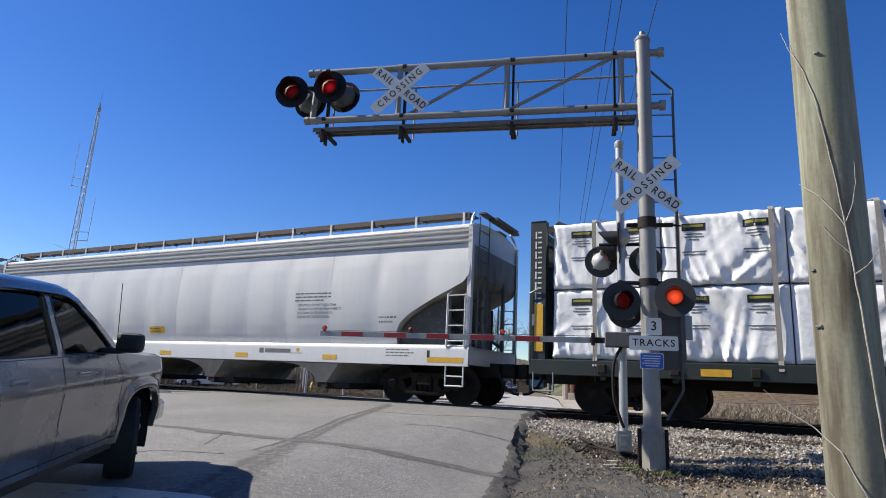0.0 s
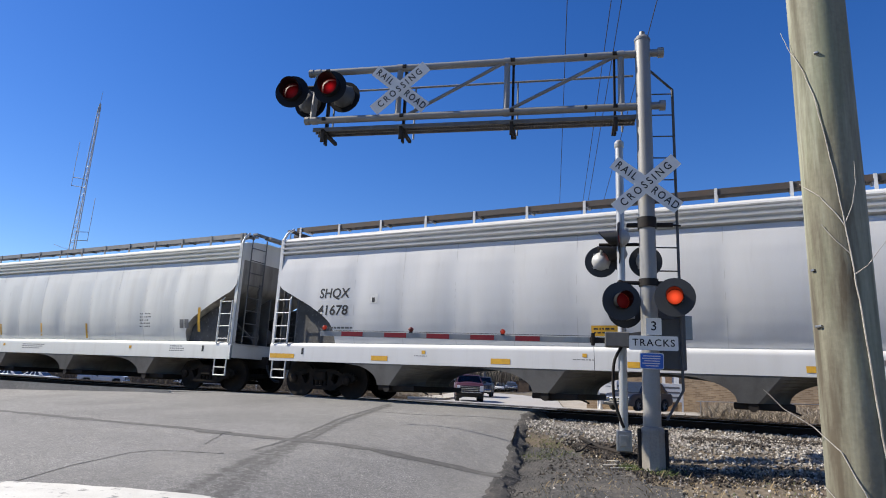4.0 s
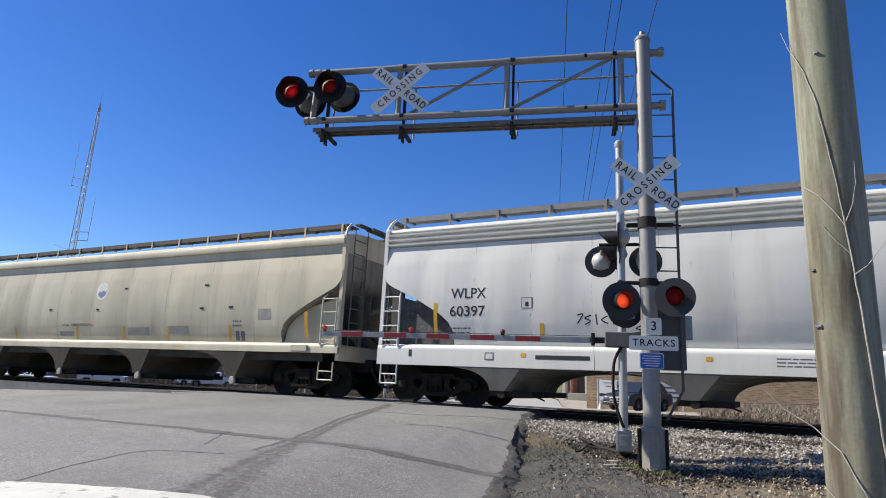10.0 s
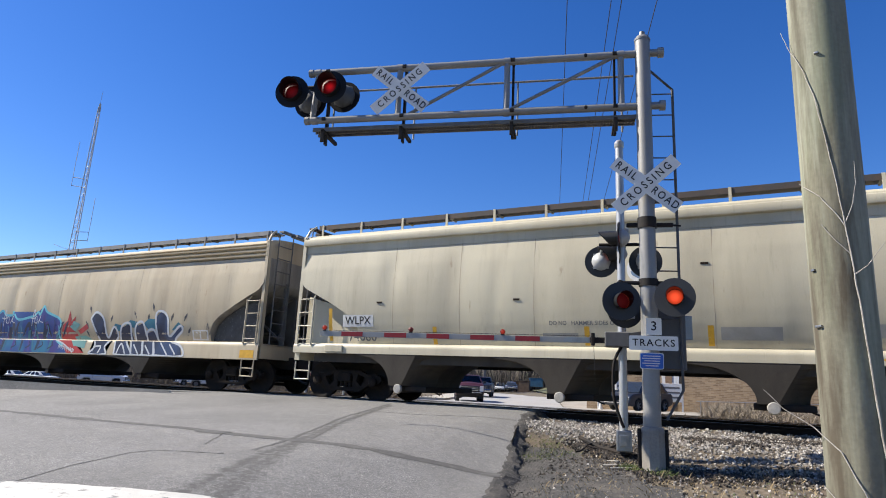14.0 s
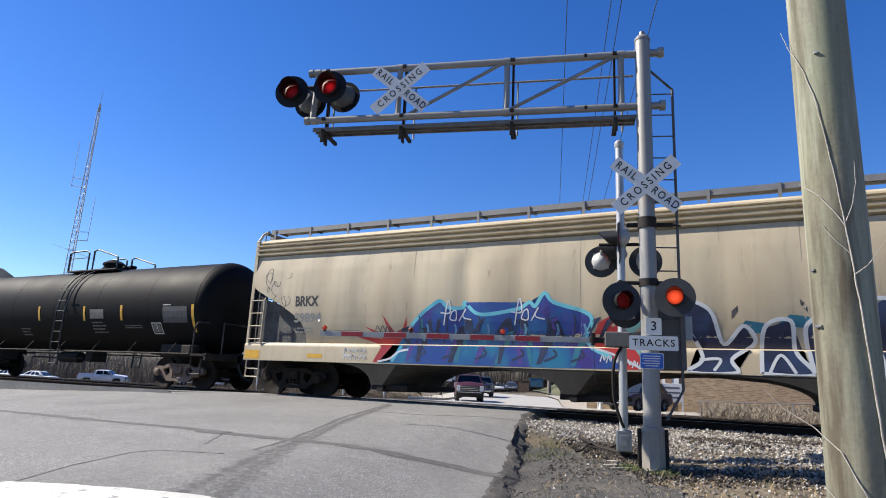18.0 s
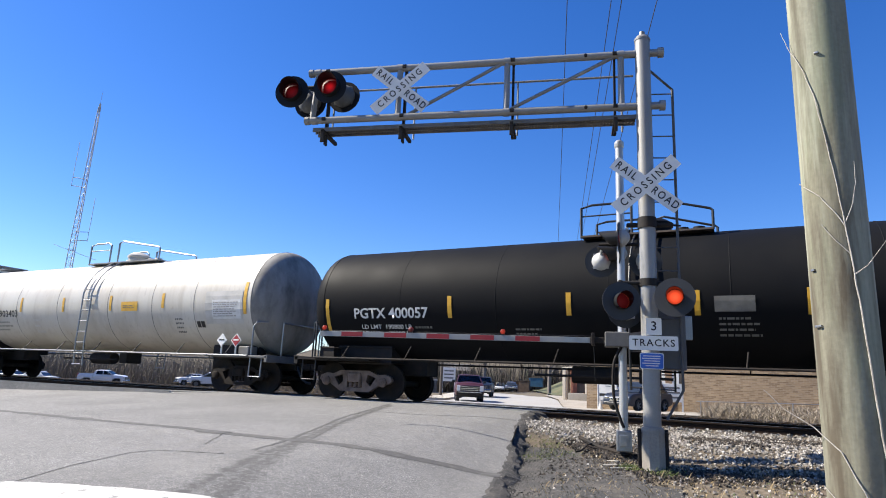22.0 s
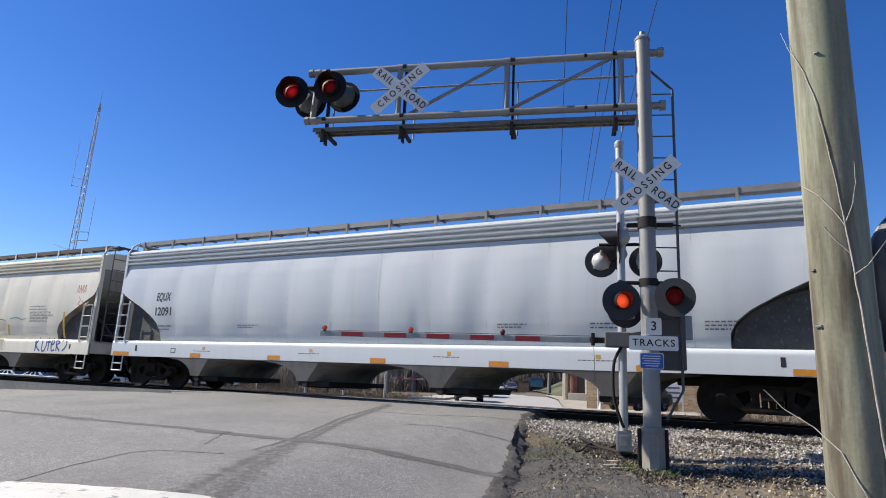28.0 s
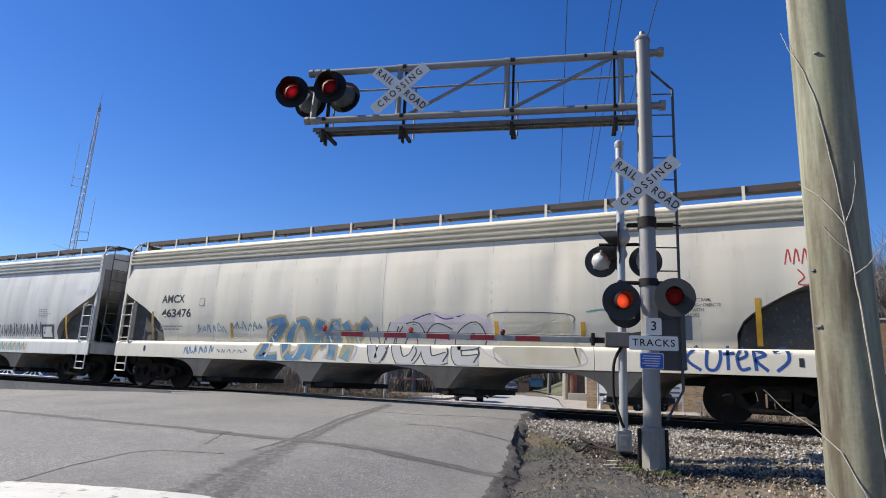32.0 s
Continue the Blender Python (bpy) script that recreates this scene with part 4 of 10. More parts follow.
# arm-end lights
for (x, y, z), turn, ph in (((-6.07, -0.30, 5.50), 6, 1), ((-5.35, -0.30, 5.55), 2, 0), ((-5.98, 0.30, 5.56), 185, None), ((-5.31, 0.30, 5.65), 178, None)):
    signal_head(mast, (x, y, z), turn, 0.305, 0.165, ph, 0.24, M_DRUM, M_DISCBLACK)
bm = tube(bmesh.new(), (-6.12, 0.0, 5.72), (-5.3, 0.0, 5.72), 0.035, 12)
tube(bm, (-6.12, 0.0, 5.72), (-6.1, -0.1, 5.5), 0.03)
tube(bm, (-5.32, 0.0, 5.72), (-5.33, -0.1, 5.5), 0.03)
part("end_crossarm", bm, M_DARKSTEEL, mast, "dark crossarm at the arm's end", True)
crossbuck(mast, (-4.1, -0.15, 5.53))

# ---- gate ----
GATE_TURN = 12.7
gate = thing("crossing_gate", "lowered red and white striped crossing gate on a grey post", "crossing gate", "", (-2.06, -4.26, 0), GATE_TURN)
M_GATEPOST = mat("pale metal gate post", (0.50, 0.51, 0.52), 0.4, 0.5, 0.10, 3, 0.04, 0.003, streak=0.8)
bm = tube(bmesh.new(), (0, 0, -0.35), (0, 0, 4.74), 0.068, 20)
part("gate_post", bm, M_GATEPOST, gate, "pale tubular post", True)
part("post_cap", lathe(bmesh.new(), [(0.07, 4.70), (0.082, 4.72), (0.082, 4.80), (0.05, 4.84), (0, 4.845)], 20), M_GATEPOST, gate, "", True)
bm = bx(bmesh.new(), -0.12, 0.12, -0.12, 0.12, -0.42, -0.09, 0.02)
bx(bm, -0.07, 0.06, -0.14, -0.115, -0.34, -0.16, 0.01)
part("junction_box", bm, M_STEEL, gate, "grey junction box at the foot")
bm = bx(bmesh.new(), -0.28, 0.12, -0.14, 0.16, 1.22, 1.46, 0.015)
part("gate_mechanism", bm, M_MECH, gate, "grey gate mechanism")
bm = prism(bmesh.new(), [(-0.05, 1.3), (0.5, 1.42), (0.62, 1.62), (0.52, 1.66), (0.30, 1.5), (-0.05, 1.44)], 0.16, 0.20, "y")
part("counterweight_arm", bm, M_STEEL, gate, "counterweight arm")
bm = pipe(bmesh.new(), rounded([(-0.02, -0.09, 1.22), (-0.14, -0.12, 0.95), (-0.15, -0.12, 0.45), (-0.06, -0.11, 0.1), (0.0, -0.1, -0.05)]), 0.024, 10)
part("conduit", bm, M_DARKSTEEL, gate, "dark cable conduit", True)
bm = bx(bmesh.new(), -0.52, -0.26, -0.06, 0.06, 1.28, 1.37, 0.01)
bx(bm, -0.50, -0.44, -0.08, 0.08, 1.24, 1.44, 0.008)
part("arm_hinge", bm, M_DARKSTEEL, gate)
bm = pipe(bmesh.new(), [(-0.46, -0.05, 1.3), (-0.45, -0.05, 1.0), (-0.44, -0.05, 0.66)], 0.004, 6)
part("cable", bm, M_BLACK, gate)
# the arm: grey-white sheeting with red bars
bm = bx(bmesh.new(), -5.43, -0.5, -0.012, 0.012, 1.275, 1.37, 0.003)
M_ARMWHITE = mat("white reflective sheeting", (0.33, 0.33, 0.32), 0.5, 0, 0.08, 3, 0.03, 0.0, tint=(0.25, 0.25, 0.24))
arm = part("gate_arm", bm, M_ARMWHITE, gate, "white gate arm with red bars")
for x in (-5.0, -4.16, -3.36, -2.56, -1.77):
    part("red_bar", bx(bmesh.new(), x, x + 0.42, -0.016, 0.016, 1.281, 1.364), M_RED, arm, "red stripe")
part("arm_end_stripe", bx(bmesh.new(), -0.95, -0.55, -0.015, 0.015, 1.279, 1.366), M_STEEL, arm)
part("arm_wire", tube(bmesh.new(), (-5.3, 0, 1.383), (-0.5, 0, 1.392), 0.005, 6), M_BLACK, arm)
for k, x in enumerate((-5.35, -3.66, -1.99)):
    bm = lathe(bmesh.new(), [(0.0, -0.045), (0.035, -0.04), (0.044, -0.018), (0.044, 0.018), (0.035, 0.04), (0.0, 0.045)], 16, pose(x, 0, 1.43, 90))
    me = bpy.data.meshes.new("arm_lamp")
    for f in bm.faces:
        f.smooth = True
        f.material_index = 1 if f.calc_center_median().y < 0 else 0
    for v in bm.verts:
        v.co -= Vector((x, 0, 1.43))
    bmesh.ops.recalc_face_normals(bm, faces=bm.faces[:])
    bm.to_mesh(me)
    bm.free()
    me.materials.append(M_REDDIM)
    me.materials.append(M_GATELAMP)
    holder = part("lamp_holder", bx(bmesh.new(), x - 0.03, x + 0.03, -0.02, 0.02, 1.37, 1.385), M_BLACK, arm)
    lamp = part("arm_lamp", me, None, arm, "red gate arm lamp")
    lamp.location = (x, 0, 1.43)
    if k:
        FLASHERS.append((lamp, (x, 0, 1.43), 1 if k == 1 else 0))
signal_head(gate, (-0.33, 0.22, 2.70), 183, 0.275, 0.105)
signal_head(gate, (0.41, 0.22, 2.70), 178, 0.275, 0.105)
signal_head(gate, (-0.02, -0.10, 3.05), -98, 0.275, 0.105, None, 0.36)
signal_head(gate, (-0.06, 0.12, 2.82), -80, 0.275, 0.105, None, 0.34)
bm = tube(bmesh.new(), (-0.36, 0.12, 2.98), (0.44, 0.12, 2.98), 0.03, 12)
lathe(bm, [(0.07, 2.93), (0.085, 2.93), (0.085, 3.04), (0.07, 3.04)], 20)
part("light_crossarm", bm, M_DARKSTEEL, gate, "dark crossarm", True)

# ---- train ----
def travelled(t):
    """How far the train has run, from its place at 16 s: it gathers speed all the while."""
    u = (t - 16) / 16
    return 74.839 * u + 7.990 * u ** 2 - 0.454 * u ** 3 + 1.059 * u ** 4 - 0.722 * u ** 5 - 0.475 * u ** 6


CARS = []                        # (car, its x at 16 s)
WHEELS = []                      # (wheelset, its place on the truck)
WHEEL_R = 0.457
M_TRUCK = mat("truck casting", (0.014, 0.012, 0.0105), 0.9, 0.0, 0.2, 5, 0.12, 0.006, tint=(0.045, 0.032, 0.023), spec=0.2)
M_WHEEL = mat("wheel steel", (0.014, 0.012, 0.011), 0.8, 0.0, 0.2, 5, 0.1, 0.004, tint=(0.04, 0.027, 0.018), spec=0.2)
# sunlight put into the colour: lighter, rusty copy of M_TRUCK
M_TRUCKLIT = mat("rusty truck casting in sunlit tone", (0.20, 0.145, 0.115), 0.8, 0.1, 0.3, 5, 0.12, 0.006, tint=(0.09, 0.06, 0.045))


def frame_outline():
    return [(-1.14, 0.50), (-1.10, 0.60), (-0.92, 0.66), (-0.70, 0.64), (-0.45, 0.74), (0.45, 0.74), (0.70, 0.64), (0.92, 0.66), (1.10, 0.60), (1.14, 0.50),
            (1.05, 0.42), (0.80, 0.40), (0.62, 0.30), (0.46, 0.20), (-0.46, 0.20), (-0.62, 0.30), (-0.80, 0.40), (-1.05, 0.42)]


def ring_prism(bm, outer, holes, y0, y1):
    """A plate with holes, by bridging with triangle fill."""
    for y in (y0, y1):
        es = []
        for loop in (outer, *holes):
            vs = [bm.verts.new((p[0], y, p[1])) for p in loop]
            es += [bm.edges.new((vs[k], vs[(k + 1) % len(vs)])) for k in range(len(vs))]
        bmesh.ops.triangle_fill(bm, use_beauty=True, edges=es)
    for loop in (outer, *holes):
        for k in range(len(loop)):
            p, q = loop[k], loop[(k + 1) % len(loop)]
            bm.faces.new([bm.verts.new((p[0], y0, p[1])), bm.verts.new((q[0], y0, q[1])), bm.verts.new((q[0], y1, q[1])), bm.verts.new((p[0], y1, p[1]))])
    bmesh.ops.remove_doubles(bm, verts=bm.verts[:], dist=0.0005)
    bmesh.ops.recalc_face_normals(bm, faces=bm.faces[:])
    return bm


TRUCK_MESH = {}


def truck_meshes(lit):
    if lit in TRUCK_MESH:
        return TRUCK_MESH[lit]
    holes = [[(-0.66, 0.56), (-0.40, 0.64), (-0.36, 0.46), (-0.50, 0.34)], [(0.66, 0.56), (0.50, 0.34), (0.36, 0.46), (0.40, 0.64)], [(-0.24, 0.60), (0.24, 0.60), (0.24, 0.30), (-0.24, 0.30)]]
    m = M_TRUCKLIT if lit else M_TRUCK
    out = {}
    for key, bm, mt in (
            ("side_frame", ring_prism(bmesh.new(), frame_outline(), holes, -0.06, 0.06), m),
            ("bolster", bx(bmesh.new(), -0.2, 0.2, -1.12, 1.12, 0.44, 0.68, 0.03), m),
            ("spring", lathe(bmesh.new(), [(0.05 + 0.012 * (k % 2), 0.31 + 0.022 * k) for k in range(8)], 10), m),
            ("bearing_cap", lathe(bmesh.new(), [(0.12, 0.0), (0.12, 0.07), (0.07, 0.10), (0.0, 0.105)], 14, pose(0, 0, 0, 90)), m)):
        me = bpy.data.meshes.new(key)
        bm.to_mesh(me)
        bm.free()
        me.materials.append(mt)
        out[key] = me
    bm = bmesh.new()
    for s in (-1, 1):
        prof = [(0.08, -0.07), (0.13, -0.08), (0.16, -0.02), (0.38, 0.0), (0.415, -0.065), (0.457, -0.065), (0.462, 0.03), (0.488, 0.045), (0.485, 0.07), (0.40, 0.07), (0.36, 0.045), (0.15, 0.05), (0.08, 0.08)]
        lathe(bm, [(r, z) for r, z in prof], 32, pose(0, s * 0.75, 0, 90 if s < 0 else -90))
    tube(bm, (0, -1.06, 0), (0, 1.06, 0), 0.075, 12)
    me = bpy.data.meshes.new("wheelset")
    for f in bm.faces:
        f.smooth = True
    bm.to_mesh(me)
    bm.free()
    me.set_sharp_from_angle(angle=radians(40))
    me.materials.append(M_WHEEL)
    out["wheelset"] = me
    TRUCK_MESH[lit] = out
    return out


def add_truck(car, x, lit=False):
    ms = truck_meshes(lit)
    truck = part("truck", ms["bolster"], None, car, "dark cast steel truck")
    truck.location = (x, 0, 0)
    for s in (-1, 1):
        sf = part("side_frame", ms["side_frame"], None, truck)
        sf.location = (0, s * 1.0, 0)
        for dx in (-0.14, 0.0, 0.14):
            sp = part("spring", ms["spring"], None, truck)
            sp.location = (dx, s * 1.0, 0)
        for dx in (-0.89, 0.89):
            cap = part("bearing_cap", ms["bearing_cap"], None, truck)
            cap.location = (dx, s * 1.06, 0.457)
            cap.rotation_euler = (0, 0, 0 if s < 0 else math.pi)
    for dx in (-0.89, 0.89):
        ws = part("wheelset", ms["wheelset"], None, truck)
        ws.location = (dx, 0, WHEEL_R)
        WHEELS.append((ws, dx))
    return truck


COUPLER = []


def add_coupler(car, x, s):
    if not COUPLER:
        bm = bx(bmesh.new(), -0.75, 0.0, -0.14, 0.14, 0.76, 0.99, 0.02)
        bx(bm, -0.08, 0.24, -0.20, 0.12, 0.70, 1.05, 0.04)
        bx(bm, 0.12, 0.34, 0.0, 0.19, 0.70, 1.05, 0.04)
        bx(bm, 0.16, 0.22, -0.08, -0.02, 0.56, 0.72, 0.01)
        bx(bm, -0.30, -0.22, -0.26, 0.26, 0.70, 1.04, 0.02)
        me = bpy.data.meshes.new("coupler")
        bm.to_mesh(me)
        bm.free()
        me.materials.append(M_DARKSTEEL)
        bm = pipe(bmesh.new(), [(-0.12, -0.30, 0.80), (-0.06, -0.32, 0.66), (0.03, -0.32, 0.52), (0.14, -0.32, 0.41), (0.26, -0.31, 0.35), (0.40, -0.30, 0.33)], 0.036, 8)
        hose = bpy.data.meshes.new("air_hose")
        bm.to_mesh(hose)
        bm.free()
        hose.materials.append(M_BLACK)
        COUPLER.extend((me, hose))
    c = part("coupler", COUPLER[0], None, car, "dark steel coupler")
    c.location, c.rotation_euler = (x, 0, 0), (0, 0, 0 if s > 0 else math.pi)
    h = part("air_hose", COUPLER[1], None, c, "black rubber air hose")
    return c


SECTION = [(1.395, 1.40), (1.472, 1.62), (1.535, 1.9), (1.575, 2.2), (1.595, 2.5), (1.60, 2.75), (1.592, 3.05), (1.568, 3.4), (1.537, 3.65), (1.508, 3.86)]


def side_y(z):
    if z <= SECTION[0][1]:
        return SECTION[0][0]
    for (y0, z0), (y1, z1) in zip(SECTION, SECTION[1:]):
        if z <= z1:
            return y0 + (y1 - y0) * (z - z0) / (z1 - z0)
    return SECTION[-1][0]


def end_inset(z):
    """How far the side sheet stands back from the end posts: the slope sheet cuts its lower corner off."""
    pts = ((1.40, 2.05), (1.70, 2.05), (1.95, 1.92), (2.15, 1.68), (2.45, 1.15), (2.90, 0.20), (3.1, 0.05), (5, 0.05))
    for (z0, i0), (z1, i1) in zip(pts, pts[1:]):
        if z <= z1:
            return i0 + (i1 - i0) * max(0, z - z0) / (z1 - z0)
    return 0.05


SKIN = {}                        # each hopper's own side surface


def hopper_car(x0, x1, paint, label, dirty=False, bays=4, roofpaint=None, dents=0.024, ribbed=True, seed=0, walk_dark=False, sillpaint=None, post_paint=None, n_seam=12, sill_z=0.915):
    """Covered hopper: rounded side sheets over a deep sill, slope sheets, bays, roof with walkways, end cages."""
    L = x1 - x0
    h = L / 2
    car = thing("hopper_car", label, "railcar", "train cars", ((x0 + x1) / 2, 0, 0))
    CARS.append((car, (x0 + x1) / 2))
    rng = random.Random(seed)
    roofpaint = roofpaint or paint
    sillpaint = sillpaint or paint
    post_paint = post_paint or sillpaint
    seams = [-h + 1.2 + (L - 2.4) * k / n_seam for k in range(n_seam + 1)]
    hits = [(rng.uniform(-h + 2.5, h - 2.5), rng.uniform(1.8, 3.4), rng.uniform(0.10, 0.28), rng.uniform(0.4, 1.0), rng.uniform(0.008, 0.022)) for _ in range(9)]

    def skin(x, z):
        y = side_y(z)
        k = (x + h - 1.2) / ((L - 2.4) / n_seam)
        fr = k - math.floor(k)
        y += dents * (math.sin(math.pi * min(1, max(0, fr))) ** 0.8 - 0.7) * ss(1.4, 1.9, z) * ss(3.86, 3.3, z)
        for cx, cz, wx, wz, d in hits:
            y -= d * math.exp(-((x - cx) / wx) ** 2 - ((z - cz) / wz) ** 2) * ss(3.86, 3.3, z)
        return y

    SKIN[car] = skin
    zs = [1.40 + (3.86 - 1.40) * k / 32 for k in range(33)]
    n = 132
    bm = bmesh.new()
    grid = {}
    for s in (-1, 1):
        for j, z in enumerate(zs):
            e = h - end_inset(z)
            for i in range(n + 1):
                x = -e + 2 * e * i / n
                grid[s, j, i] = bm.verts.new((x, s * skin(x, z), z))
        for j in range(32):
            for i in range(n):
                q = (grid[s, j, i], grid[s, j, i + 1], grid[s, j + 1, i + 1], grid[s, j + 1, i])
                bm.faces.new(q if s < 0 else q[::-1])
    for i, flip in ((0, 0), (n, 1)):
        for j in range(32):
            q = (grid[-1, j, i], grid[-1, j + 1, i], grid[1, j + 1, i], grid[1, j, i])
            bm.faces.new(q[::-1] if flip else q).material_index = 1
    body = part("body", bm, paint, car, "rounded steel hopper body", True)
    body.data.materials.append(M_ENDSHEET)
    # thin weld seams standing proud of the sheets
    for x in seams[1:-1]:
        bm = bmesh.new()
        for s in (-1,):
            prev = None
            for z in zs:
                y = s * (skin(x, z) + 0.0022)
                cur = (bm.verts.new((x - 0.009, y, z)), bm.verts.new((x, y + s * 0.0016, z)), bm.verts.new((x + 0.009, y, z)))
                if prev:
                    for a in (0, 1):
                        bm.faces.new((prev[a], prev[a + 1], cur[a + 1], cur[a]))
                prev = cur
        part("weld_seam", bm, M_SEAMTAN if dirty else M_SEAM, body)
    # eave band and roof
    band = [(1.52, 3.86)]
    if ribbed:
        for k in range(3):
            z = 3.875 + 0.13 * k
            band += [(1.47, z), (1.575, z + 0.035), (1.58, z + 0.075), (1.47, z + 0.09)]
    else:
        band += [(1.52, 4.06), (1.60, 4.08), (1.62, 4.16), (1.60, 4.25)]
    roofp = band + [(1.55, 4.27), (1.54, 4.31), (1.36, 4.40), (1.0, 4.47), (0.5, 4.52), (0.0, 4.53)]
    bm = bmesh.new()
    full = [(-y, z) for y, z in roofp] + [(y, z) for y, z in roofp[-2::-1]]
    rows = [[bm.verts.new((x, y, z)) for y, z in full] for x in (-h + 0.05, -h / 2, 0, h / 2, h - 0.05)]
    for a, b in zip(rows, rows[1:]):
        for k in range(len(full) - 1):
            bm.faces.new((a[k], b[k], b[k + 1], a[k + 1]))
    bm.faces.new(rows[0])
    bm.faces.new(rows[-1][::-1])
    bmesh.ops.recalc_face_normals(bm, faces=bm.faces[:])
    part("roof", bm, roofpaint, car, "roof with a ribbed eave", True)
    # loading hatch trough along the roof
    nh = 6
    for k in range(nh):
        xc = -h + 2 + (L - 4) * k / (nh - 1)
        part("hatch", bx(bmesh.new(), xc - 1.2, xc + 1.2, -0.32, 0.32, 4.50, 4.60, 0.03), roofpaint, car)
    wm = M_WALKDARK if walk_dark else M_WALK
    for s in (-1, 1):
        bm = bx(bmesh.new(), -h + 0.25, h - 0.25, s * 0.98 - 0.28, s * 0.98 + 0.28, 4.685, 4.725)
        bx(bm, -h + 0.25, h - 0.25, s * 1.25 - 0.012, s * 1.25 + 0.012, 4.60, 4.73)
        wk = part("roof_walkway", bm, wm, car, "roof walkway")
    nb = 15
    for k in range(nb):
        x = -h + 0.4 + (L - 0.8) * k / (nb - 1)
        for s in (-1, 1):
            bm = bx(bmesh.new(), x - 0.03, x + 0.03, s * 1.27 - 0.012, s * 1.27 + 0.012, 4.42, 4.735)
            bx(bm, x - 0.025, x + 0.025, s * 1.0 - 0.26, s * 1.0 + 0.26, 4.64, 4.685)
            part("walkway_bracket", bm, M_WALK if not walk_dark else post_paint, car)
    # side sills
    for s in (-1, 1):
        bm = bmesh.new()
        prof = [(1.60, sill_z), (1.60, 1.285), (1.597, 1.315), (1.588, 1.345), (1.572, 1.372), (1.55, 1.392), (1.52, 1.405), (1.48, 1.411), (1.42, 1.412), (1.42, 1.38), (1.57, 1.28), (1.57, sill_z + 0.025), (1.50, sill_z)]
        # channel under the raised sill, with its shade put into the dark paint
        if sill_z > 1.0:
            part("lower_channel", bx(bmesh.new(), -h + 0.6, h - 0.6, s * 1.40 - 0.03, s * 1.40 + 0.03, 0.93, sill_z + 0.02), M_BAYDARK, car, "recessed channel under the sill, darkened for shade")
        prism(bm, [(s * y, z) for y, z in prof], -h, h, "x")
        part("side_sill", bm, sillpaint, car, "deep white side sill" if sillpaint is paint else "deep side sill", True)
        # end posts, ladders and stirrups
        for e in (-1, 1):
            bm = bx(bmesh.new(), e * h - e * 0.11, e * h, s * 1.555 - 0.012, s * 1.555 + 0.012, 1.38, 4.35)
            bx(bm, e * h - e * 0.012, e * h, s * 1.5 - 0.06, s * 1.5 + 0.06, 1.38, 4.35)
            pipe(bm, [(e * h - e * 0.05, s * 1.555, 4.30), (e * h - e * 0.08, s * 1.42, 4.55), (e * h - e * 0.12, s * 1.22, 4.71)], 0.035, 6)
            part("end_post", bm, post_paint, car)
            bm = bmesh.new()
            xa, xb = e * h - e * 0.12, e * h - e * 0.58
            tube(bm, (xb, s * 1.60, 1.36), (xb, s * 1.60, 2.62), 0.028, 8)
            tube(bm, (xa, s * 1.60, 1.36), (xa, s * 1.60, 2.62), 0.02, 8)
            for k in range(4):
                tube(bm, (xa, s * 1.61, 1.50 + 0.36 * k), (xb, s * 1.61, 1.50 + 0.36 * k), 0.014, 8)
            tube(bm, (xb, s * 1.60, 2.6), (xb + e * 0.05, s * 1.5, 2.72), 0.02, 8)
            part("ladder", bm, post_paint, car, "side ladder")
            bm = pipe(bmesh.new(), [(xa, s * 1.58, 0.92), (xa, s * 1.58, 0.46), (xb, s * 1.58, 0.46), (xb, s * 1.58, 0.92)], 0.018, 8)
            tube(bm, (xa, s * 1.58, 0.68), (xb, s * 1.58, 0.68), 0.016, 8)
            part("stirrup_step", bm, post_paint, car)
    for e in (-1, 1):
        # end sill, platform, slope-sheet supports and end ladder
        bm = bx(bmesh.new(), e * h - e * 0.14, e * h, -1.5, 1.5, 0.96, 1.36, 0.01)
        bx(bm, e * h - e * 2.1, e * h, -1.42, 1.42, 1.33, 1.37)
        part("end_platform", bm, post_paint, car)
        bm = bmesh.new()
        for y in (-0.62, 0.62):
            bx(bm, e * h - e * 0.10, e * h - e * 0.02, y - 0.05, y + 0.05, 1.36, 3.2)
            tube(bm, (e * h - e * 0.1, y, 1.5), (e * h - e * 1.3, y, 2.3), 0.05, 6)
        for y in (-0.3, 0.3):
            tube(bm, (e * h + e * 0.02, y - 0.9, 1.36), (e * h + e * 0.02, y - 0.9, 4.6), 0.018, 6)
        for k in range(8):
            tube(bm, (e * h + e * 0.02, -1.2, 1.6 + 0.38 * k), (e * h + e * 0.02, -0.6, 1.6 + 0.38 * k), 0.015, 6)
        bx(bm, e * h - e * 0.9, e * h - e * 0.5, 0.1, 0.6, 1.5, 1.9, 0.05)
        tube(bm, (e * h - e * 0.3, -0.35, 1.62), (e * h - e * 1.3, -0.35, 1.62), 0.16, 12)
        # added web plate: closes the view and holds the recess's shade in its paint
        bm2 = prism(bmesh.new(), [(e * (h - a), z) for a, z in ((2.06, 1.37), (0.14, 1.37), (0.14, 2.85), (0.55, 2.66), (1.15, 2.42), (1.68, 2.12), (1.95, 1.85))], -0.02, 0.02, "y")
        part("end_web", bm2, M_DARKPAINT, car, "added web plate in shade-dark paint under the slope sheet")
        g_in = 0.62 if seed == 1 else 0.18
        # added side plates fill the recess; most are painted dark for its shade
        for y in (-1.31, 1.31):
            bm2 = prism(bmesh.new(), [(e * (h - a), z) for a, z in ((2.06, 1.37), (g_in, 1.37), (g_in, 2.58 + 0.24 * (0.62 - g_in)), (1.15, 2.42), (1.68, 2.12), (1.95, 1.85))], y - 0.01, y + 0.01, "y")
